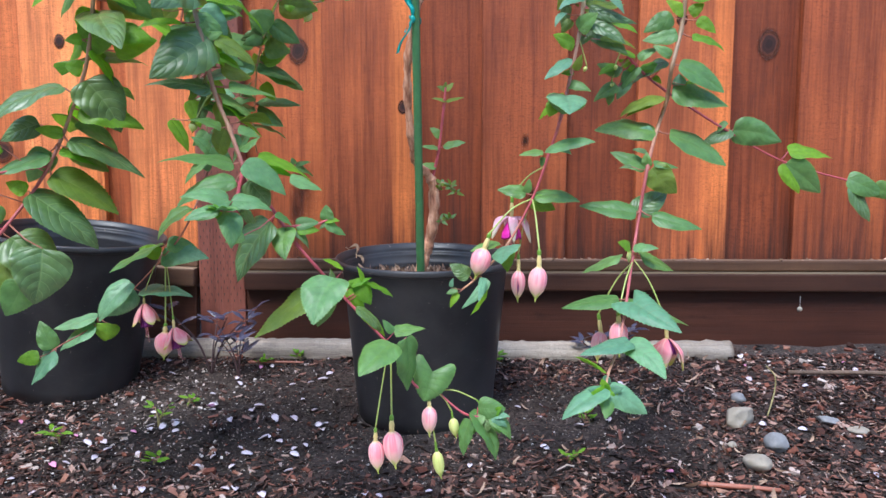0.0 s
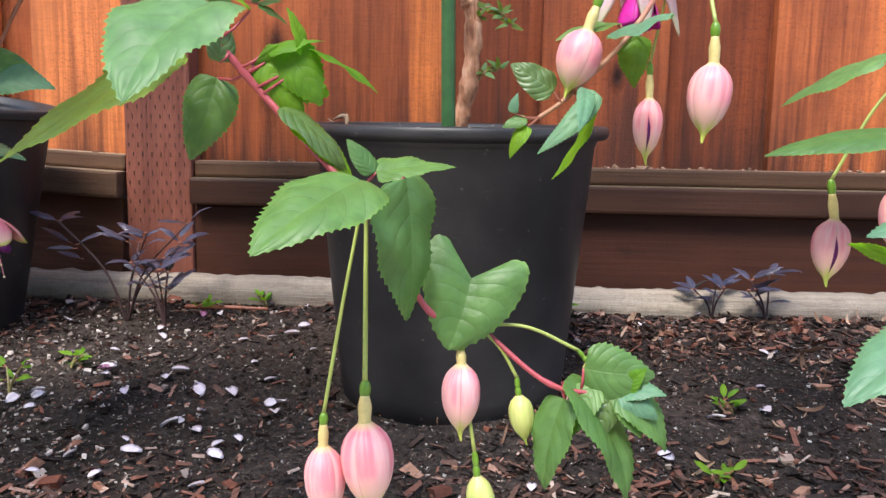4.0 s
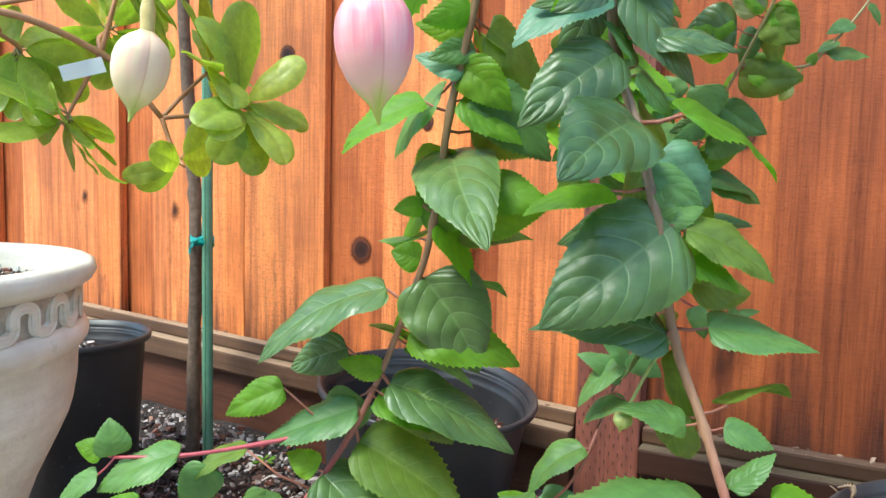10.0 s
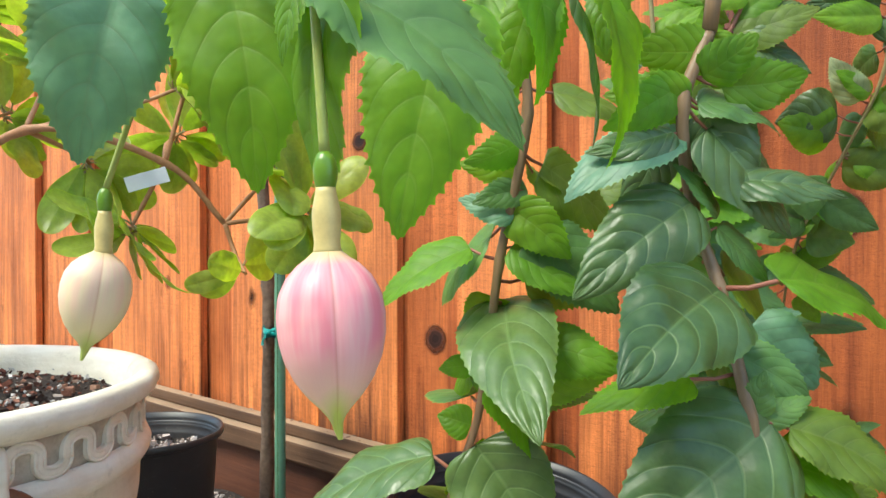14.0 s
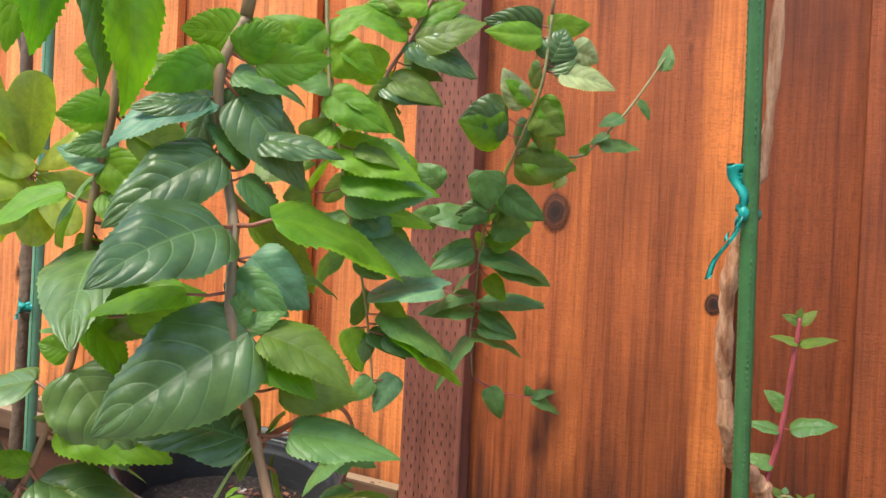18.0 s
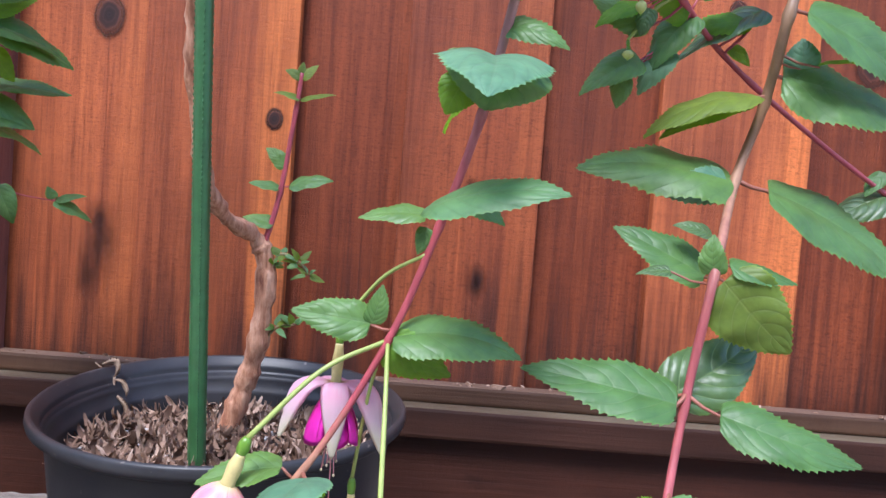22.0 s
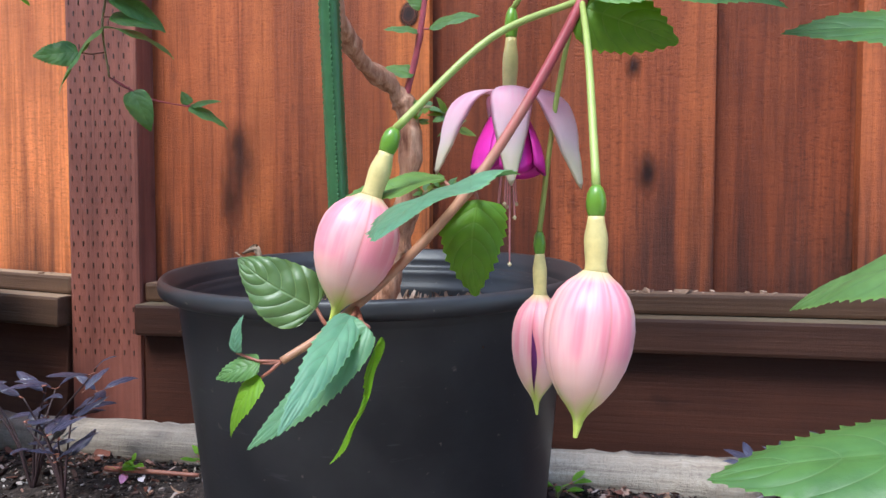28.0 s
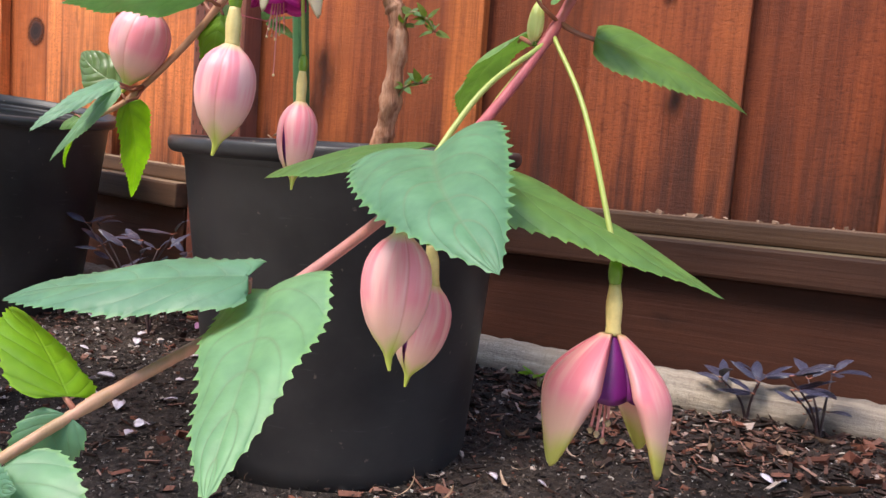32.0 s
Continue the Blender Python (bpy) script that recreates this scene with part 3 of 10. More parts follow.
# Plants: materials.
def leaf_material(name, top, vein, gloss, through, quilt=0.5, show=0.06):
    """Leaf blade with midrib, side veins, blotches and some light passing through."""
    m = Nodes(name)
    uv = m.add("UVMap")
    sep = m.add("SeparateXYZ")
    m.link(uv.outputs["UV"], sep.inputs[0])
    obj_v = m.coords()
    blotch = m.noise(obj_v, 55, 3.0)
    fine = m.noise(obj_v, 420, 3.0)
    pucker = m.noise(obj_v, 130, 2.0)
    across = m.math("ABSOLUTE", m.math("SUBTRACT", m.math("MULTIPLY", sep.outputs[0], 2.0), 1.0))
    v = m.math("ADD", sep.outputs[1], m.math("MULTIPLY", m.math("SUBTRACT", blotch, 0.5), 0.035))
    phase = m.math("SUBTRACT", m.math("MULTIPLY", v, 6.2), m.math("MULTIPLY", m.math("POWER", across, 1.5), 2.1))
    swell = m.math("COSINE", m.math("MULTIPLY", phase, math.tau))
    swell = m.math("MULTIPLY", m.math("ADD", swell, 1.0), 0.5)
    side_vein = m.ramp(swell, (0.0, (1, 1, 1)), (0.05, (0, 0, 0)))
    side_vein = m.mix(side_vein, (0.0, 0.0, 0.0), m.ramp(across, (0.55, (0, 0, 0)), (0.95, (1, 1, 1))))
    mid_vein = m.ramp(across, (0.0, (1, 1, 1)), (0.055, (0, 0, 0)))
    veins = m.mix(side_vein, mid_vein, 1.0, "LIGHTEN")
    rnd = m.random()
    base = m.mix(tuple(c * 0.70 for c in top), tuple(min(1, c * 1.30) for c in top), blotch)
    base = m.mix(base, m.ramp(rnd, (0.0, (0.72, 0.80, 0.78)), (0.5, (1, 1, 1)), (1.0, (1.25, 1.14, 0.9))), 0.8, "MULTIPLY")
    # Darken the side-vein furrows: their shade is painted into the blade.
    base = m.mix(base, m.ramp(swell, (0.0, (0.70, 0.76, 0.72)), (0.16, (1.0, 1.0, 1.0)), (1.0, (1.06, 1.04, 1.02))), 0.12 + 0.6 * quilt, "MULTIPLY")
    base = m.mix(base, m.ramp(pucker, (0.3, (0.78, 0.82, 0.8)), (0.7, (1.2, 1.16, 1.12))), 0.7, "MULTIPLY")
    base = m.mix(base, vein, m.math("MULTIPLY", veins, m.math("ADD", m.math("MULTIPLY", blotch, 0.45), show)))
    base = m.mix(base, m.mix(base, (1.5, 1.4, 0.95), 1.0, "MULTIPLY"), m.ramp(across, (0.93, (0, 0, 0)), (1.0, (0.7, 0.7, 0.7))))
    height = m.math("SUBTRACT", m.math("MULTIPLY", m.math("POWER", swell, 0.3), quilt), m.math("MULTIPLY", mid_vein, quilt * 0.6))
    height = m.math("ADD", height, m.math("ADD", m.math("MULTIPLY", fine, 0.18), m.math("MULTIPLY", pucker, 0.8)))
    m.bump(height, 0.5, 0.0013)
    m.done(base, m.math("ADD", m.math("MULTIPLY", blotch, 0.2), gloss), spec=0.5)
    glow = m.add("BsdfTranslucent")
    m.link(m.mix(base, (1.15, 1.35, 0.35), 1.0, "MULTIPLY"), glow.inputs["Color"])
    both = m.add("MixShader", Fac=through)
    m.link(m.shader.outputs[0], both.inputs[1])
    m.link(glow.outputs[0], both.inputs[2])
    m.link(both.outputs[0], m.tree.nodes["Material Output"].inputs["Surface"])
    return m.mat


LEAF = {
    "D": leaf_material("leaf_dark_green", (0.088, 0.156, 0.052), (0.20, 0.30, 0.11), 0.27, 0.20, 0.68, 0.30),
    "M": leaf_material("leaf_mid_green", (0.112, 0.226, 0.060), (0.17, 0.28, 0.10), 0.36, 0.28, 0.32),
    # C and W hold the sky's blue sheen in their colour; V's blue too.
    "C": leaf_material("leaf_sky_sheen", (0.125, 0.265, 0.155), (0.16, 0.24, 0.13), 0.38, 0.22, 0.22),
    "W": leaf_material("leaf_soft_sky_sheen", (0.125, 0.275, 0.155), (0.17, 0.20, 0.11), 0.40, 0.25, 0.24),
    "L": leaf_material("leaf_light_green", (0.175, 0.36, 0.022), (0.27, 0.42, 0.08), 0.42, 0.5, 0.4),
    "O": leaf_material("leaf_olive_green", (0.165, 0.245, 0.036), (0.28, 0.34, 0.10), 0.40, 0.42, 0.4),
    "G": leaf_material("leaf_fresh_green", (0.130, 0.262, 0.098), (0.16, 0.25, 0.10), 0.40, 0.28, 0.3),
    "P": leaf_material("leaf_pale_green", (0.34, 0.40, 0.20), (0.14, 0.22, 0.06), 0.45, 0.3, 0.4),
    "R": leaf_material("leaf_leathery_green", (0.36, 0.46, 0.085), (0.46, 0.52, 0.18), 0.26, 0.52, 0.15),
    "V": leaf_material("leaf_purple_black", (0.050, 0.048, 0.090), (0.09, 0.07, 0.12), 0.22, 0.08, 0.3),
}


def cane(name, tones):
    """Young fuchsia wood: tan higher up, rose-red where it is young."""
    m = Nodes(name)
    v = m.coords()
    sep = m.add("SeparateXYZ")
    m.link(v, sep.inputs[0])
    streak = m.noise(m.coords((220, 220, 25)), 1.0, 4.0)
    tone = m.ramp(m.math("ADD", sep.outputs[2], m.math("MULTIPLY", m.math("SUBTRACT", streak, 0.5), 0.05)), *tones)
    m.bump(streak, 0.5, 0.001)
    return m.done(m.mix(tone, m.ramp(streak, (0.3, (0.7, 0.7, 0.7)), (0.7, (1.2, 1.2, 1.2))), 0.8, "MULTIPLY"), 0.5)


OLD_CANE = ((0.20, (0.42, 0.26, 0.14)), (0.235, (0.46, 0.20, 0.17)), (0.28, (0.42, 0.095, 0.105)), (0.40, (0.36, 0.085, 0.085)), (0.46, (0.36, 0.19, 0.11)), (0.56, (0.25, 0.155, 0.08)))
STEM = {
    "mix": cane("fuchsia_cane", OLD_CANE), "olive": cane("fuchsia_old_cane", OLD_CANE),
    "rosy": cane("rosy_cane", ((0.29, (0.42, 0.21, 0.12)), (0.335, (0.42, 0.20, 0.12)), (0.36, (0.36, 0.06, 0.075)), (0.45, (0.38, 0.07, 0.08)), (0.52, (0.44, 0.20, 0.16)), (0.60, (0.40, 0.27, 0.16)))),
    "red": plain("rose_red_stem", (0.36, 0.06, 0.075), 0.45, 0.3, 120, 0.4),
    "redbrown": plain("red_brown_stem", (0.30, 0.11, 0.07), 0.5, 0.3, 120, 0.4),
    "dusky": plain("dusky_purple_stem", (0.06, 0.032, 0.034), 0.6, 0.3, 120, 0.4),
    "tan": plain("tan_orange_shoot", (0.40, 0.19, 0.09), 0.6, 0.3, 120, 0.5),
    "green": plain("olive_green_stem", (0.26, 0.22, 0.09), 0.5, 0.3, 120, 0.4),
}
PEDICEL = plain("yellow_green_flower_stalk", (0.34, 0.40, 0.10), 0.45, 0.15, 200, 0.1)
OVARY = plain("bright_green_ovary", (0.14, 0.27, 0.024), 0.28, 0.2, 250, 0.1)
TUBE = plain("cream_flower_tube", (0.62, 0.50, 0.20), 0.42, 0.2, 250, 0.1)


def sepal_material(name, edge, heart, low, tip, thin=0.0):
    """Waxy sepal: flushed along its middle, paler at its seams, green at the tip, with soft lengthwise streaks."""
    m = Nodes(name)
    uv = m.add("UVMap")
    sep = m.add("SeparateXYZ")
    m.link(uv.outputs["UV"], sep.inputs[0])
    rnd = m.random()
    shift = m.add("VectorMath", operation="ADD")
    far = m.add("CombineXYZ")
    m.link(m.math("MULTIPLY", rnd, 40.0), far.inputs[0])
    m.link(m.coords((3.2, 0.8, 1), kind="UV"), shift.inputs[0])
    m.link(far.outputs[0], shift.inputs[1])
    streak = m.noise(shift.outputs[0], 1.0, 3.0)
    line = m.noise(m.coords((26, 1.0, 1), kind="UV"), 1.0, 3.0)
    grain = m.noise(m.coords(), 420, 3.0)
    mid = m.math("ABSOLUTE", m.math("SUBTRACT", m.math("MULTIPLY", sep.outputs[0], 2.0), 1.0))
    flush = m.math("MULTIPLY", m.ramp(streak, (0.40, (0, 0, 0)), (0.58, (1, 1, 1))), m.ramp(sep.outputs[1], (0.0, (1, 1, 1)), (0.45, (0.75, 0.75, 0.75)), (0.75, (0, 0, 0))))
    base = m.mix(edge, heart, flush)
    base = m.mix(base, low, m.ramp(m.math("ADD", sep.outputs[1], m.math("MULTIPLY", m.math("SUBTRACT", streak, 0.5), 0.2)), (0.48, (0, 0, 0)), (0.82, (1, 1, 1))))
    base = m.mix(base, tip, m.ramp(m.math("ADD", sep.outputs[1], m.math("MULTIPLY", mid, 0.10)), (0.76, (0, 0, 0)), (0.93, (1, 1, 1))))
    base = m.mix(base, m.ramp(line, (0.36, (0.90, 0.78, 0.76)), (0.56, (1.0, 1.0, 1.0))), 0.13, "MULTIPLY")
    base = m.mix(base, (0.66, 0.50, 0.24), m.ramp(sep.outputs[1], (0.0, (1, 1, 1)), (0.07, (0, 0, 0))))
    base = m.mix(base, m.ramp(mid, (0.0, (1, 1, 1)), (0.93, (1, 1, 1)), (1.0, (0.82, 0.66, 0.60))), 0.7, "MULTIPLY")
    m.bump(m.math("ADD", m.math("MULTIPLY", line, 0.4), m.math("MULTIPLY", grain, 0.15)), 0.06, 0.001)
    m.done(base, 0.42, spec=0.4)
    if thin:
        glow = m.add("BsdfTranslucent")
        m.link(base, glow.inputs["Color"])
        both = m.add("MixShader", Fac=thin)
        m.link(m.shader.outputs[0], both.inputs[1])
        m.link(glow.outputs[0], both.inputs[2])
        m.link(both.outputs[0], m.tree.nodes["Material Output"].inputs["Surface"])
    else:
        m.shader.inputs["Subsurface Weight"].default_value = 0.12
        m.shader.inputs["Subsurface Radius"].default_value = (0.005, 0.003, 0.002)
    return m.mat


SEPAL = {
    "pink": sepal_material("pink_sepal", (0.80, 0.43, 0.43), (0.78, 0.22, 0.28), (0.78, 0.54, 0.38), (0.46, 0.52, 0.09)),
    "pale": sepal_material("cream_sepal", (0.80, 0.64, 0.42), (0.82, 0.56, 0.42), (0.72, 0.64, 0.30), (0.42, 0.48, 0.10)),
    "green": sepal_material("green_sepal", (0.48, 0.54, 0.16), (0.54, 0.56, 0.20), (0.50, 0.54, 0.14), (0.34, 0.46, 0.06)),
    "white": sepal_material("white_pink_sepal", (0.88, 0.62, 0.70), (0.87, 0.48, 0.62), (0.88, 0.74, 0.75), (0.76, 0.70, 0.54), 0.5),
    "rose": sepal_material("parted_pink_sepal", (0.82, 0.44, 0.42), (0.78, 0.17, 0.24), (0.82, 0.54, 0.38), (0.55, 0.54, 0.12), 0.22),
}
MAGENTA = plain("magenta_petal", (0.56, 0.012, 0.30), 0.5, 0.3, 120, 0.3)
PURPLE = plain("deep_purple_petal", (0.14, 0.008, 0.14), 0.5, 0.3, 120, 0.3)
STAMEN = plain("pink_stamen", (0.72, 0.30, 0.32), 0.5, 0.15, 300, 0.1)
ANTHER = plain("cream_anther", (0.62, 0.50, 0.30), 0.6, 0.2, 300, 0.2)


# Plants: shapes. Places are world metres; parents stand at the origin.
SEED = [0]


def chance():
    SEED[0] += 1
    return random.Random(SEED[0])


def leaf(parent, joint, base, tip, width, facing, tint, arch=None, stalk="redbrown", outline=(0.40, 0.95), teeth=1.0, name="leaf", fold=None, twist=None, notch=0.05):
    """One serrated blade from base to tip, its face turned to facing, with its stalk back to the joint on the stem."""
    rng = chance()
    base, tip, up = Vector(base), Vector(tip), Vector(facing)
    axis = tip - base
    size = axis.length
    ahead = axis.normalized()
    up = (up - ahead * up.dot(ahead)).normalized()
    side = ahead.cross(up)
    big = size * 0.7 + width * 0.3 > 0.028
    rows, cols = (60, 8) if size > 0.042 else (45, 6) if big else (24, 4)
    arch = rng.uniform(0.02, 0.12) if arch is None else arch
    some_fold, some_twist, bend = rng.uniform(0.08, 0.45), rng.uniform(-0.45, 0.45), rng.uniform(-0.06, 0.06)
    fold, twist = some_fold if fold is None else fold, some_twist if twist is None else twist
    droop = fold * 0.6 + rng.uniform(0.05, 0.30)
    wave, quilt = rng.uniform(0.02, 0.09), {"D": 0.0088, "C": 0.0014, "W": 0.0012, "R": 0.0, "V": 0.004}.get(tint, 0.0018) * size * rng.uniform(0.7, 1.2)
    bite = teeth * size * (0.007 if tint == "D" else 0.017 if big else 0.026)
    every = 3 if big else 2
    p, q = outline
    peak = (p / (p + q)) ** p * (q / (p + q)) ** q
    bm = bmesh.new()
    uv = bm.loops.layers.uv.new("UVMap")
    grid, coords = [], {}
    for k in range(rows + 1):
        v = k / rows
        half = 0.5 * width * (max(v, 0.0) ** p) * ((1 - v) ** q) / peak
        centre = base + axis * v + up * (arch * size * (4 * v * (1 - v) - 0.9 * max(0, v - 0.8) ** 2 * 8)) + side * (bend * size * math.sin(math.pi * v))
        turn = twist * (v - 0.4)
        out, lift = side * math.cos(turn) + up * math.sin(turn), up * math.cos(turn) - side * math.sin(turn)
        row = []
        for c in range(-cols, cols + 1):
            u = c / cols
            reach = half
            if abs(c) == cols and 0 < k < rows:
                reach = half + bite * (rng.uniform(0.6, 1.4) if k % every == 1 else -0.1) * min(1, 5 * half / size)
            back = -0.9 * bite if abs(c) == cols and k % every == 1 else 0
            rib = (0.5 + 0.5 * math.cos(math.tau * (v * 6.2 - abs(u) ** 1.5 * 2.1))) ** 0.35
            h = fold * abs(u) * half - droop * abs(u) ** 2.2 * half + quilt * rib * (1 - u * u) * min(1, 5 * abs(u)) + wave * half * math.sin(v * 15 + u * 2 + twist * 20) * abs(u)
            vert = bm.verts.new(centre + out * (u * reach) + lift * h - ahead * (back + notch * size * (2 * half / width) * abs(u) ** 1.4 * (1 - v) ** 1.3))
            coords[vert] = ((u + 1) / 2, v)
            row.append(vert)
        grid.append(row)
    for a, b in zip(grid, grid[1:]):
        for c in range(2 * cols):
            f = bm.faces.new((a[c], a[c + 1], b[c + 1], b[c]))
            f.smooth = True
            for loop in f.loops:
                loop[uv].uv = coords[loop.vert]
    bmesh.ops.remove_doubles(bm, verts=grid[0] + grid[-1], dist=1e-6)
    joint = Vector(joint)
    gap = (base - joint).length
    if 0.001 < gap < 0.05:
        before = len(bm.faces)
        r = 0.0004 + 0.0085 * min(size, 0.09)
        mid = (joint + base) / 2 - Vector((0, 0, 0.08 * gap))
        tube([joint, mid, base - up * r, base + ahead * size * 0.04 - up * (r * 1.6 - arch * size * 0.14)], (r * 1.1, r * 0.7), 6, bm=bm)
        bm.faces.ensure_lookup_table()
        for f in bm.faces[before:]:
            f.material_index, f.smooth = 1, True
    me = bpy.data.meshes.new(name)
    bm.to_mesh(me)
    bm.free()
    me.materials.append(LEAF[tint])
    me.materials.append(STEM[stalk])
    ob = new(name, me)
    ob.parent = parent
    return ob


def stem(parent, points, r0, r1, tint, name="branch", label=""):
    """A branch through its joints, swollen a little at each."""
    line = spline(points, 8)
    n = len(line)
    radii = [(r0 + (r1 - r0) * k / (n - 1)) * (1.25 if k % 8 == 0 and 0 < k < n - 1 else 1.0) for k in range(n)]
    return part(name, tube(line, radii, 10, 0.08), STEM[tint], parent, label, smooth=True)


def turned(axis_from, axis_to):
    """The frame whose z runs from one point to the other."""
    a, b = Vector(axis_from), Vector(axis_to)
    return Matrix.Translation(a) @ (b - a).to_track_quat("Z", "Y").to_matrix().to_4x4(), (b - a).length


def blob(profile, segments=20):
    bm = bmesh.new()
    rings = [[bm.verts.new((r * math.cos(math.tau * k / segments), r * math.sin(math.tau * k / segments), z)) for k in range(segments)] for r, z in profile]
    for a, b in zip(rings, rings[1:]):
        for k in range(segments):
            bm.faces.new((a[k], a[(k + 1) % segments], b[(k + 1) % segments], b[k]))
    bm.faces.new(rings[0][::-1])
    bm.faces.new(rings[-1])
    return bm


def sheet(rows, closed=False):
    """A quad sheet from rows of points, with UV across and along."""
    bm = bmesh.new()
    uv = bm.loops.layers.uv.new("UVMap")
    grid = [[bm.verts.new(q) for q in row] for row in rows]
    n, m = len(grid) - 1, len(grid[0]) - 1
    for i in range(n):
        for j in range(m):
            f = bm.faces.new((grid[i][j], grid[i][j + 1], grid[i + 1][j + 1], grid[i + 1][j]))
            for loop, (a, b) in zip(f.loops, ((i, j), (i, j + 1), (i + 1, j + 1), (i + 1, j))):
                loop[uv].uv = (b / m, a / n)
    return bm


def thicken(bm, depth):
    """A second skin inside the sheet, meeting it at the rim."""
    uv = bm.loops.layers.uv.active
    bm.normal_update()
    rim = {v for e in bm.edges if e.is_boundary for v in e.verts}
    inner = {v: v if v in rim else bm.verts.new(v.co - v.normal * depth) for v in bm.verts[:]}
    for face in bm.faces[:]:
        back = [inner[v] for v in face.verts][::-1]
        if bm.faces.get(back) is None and len({*back} - rim):
            made = bm.faces.new(back)
            for loop, old in zip(made.loops, list(face.loops)[::-1]):
                loop[uv].uv = old[uv].uv
    return bm


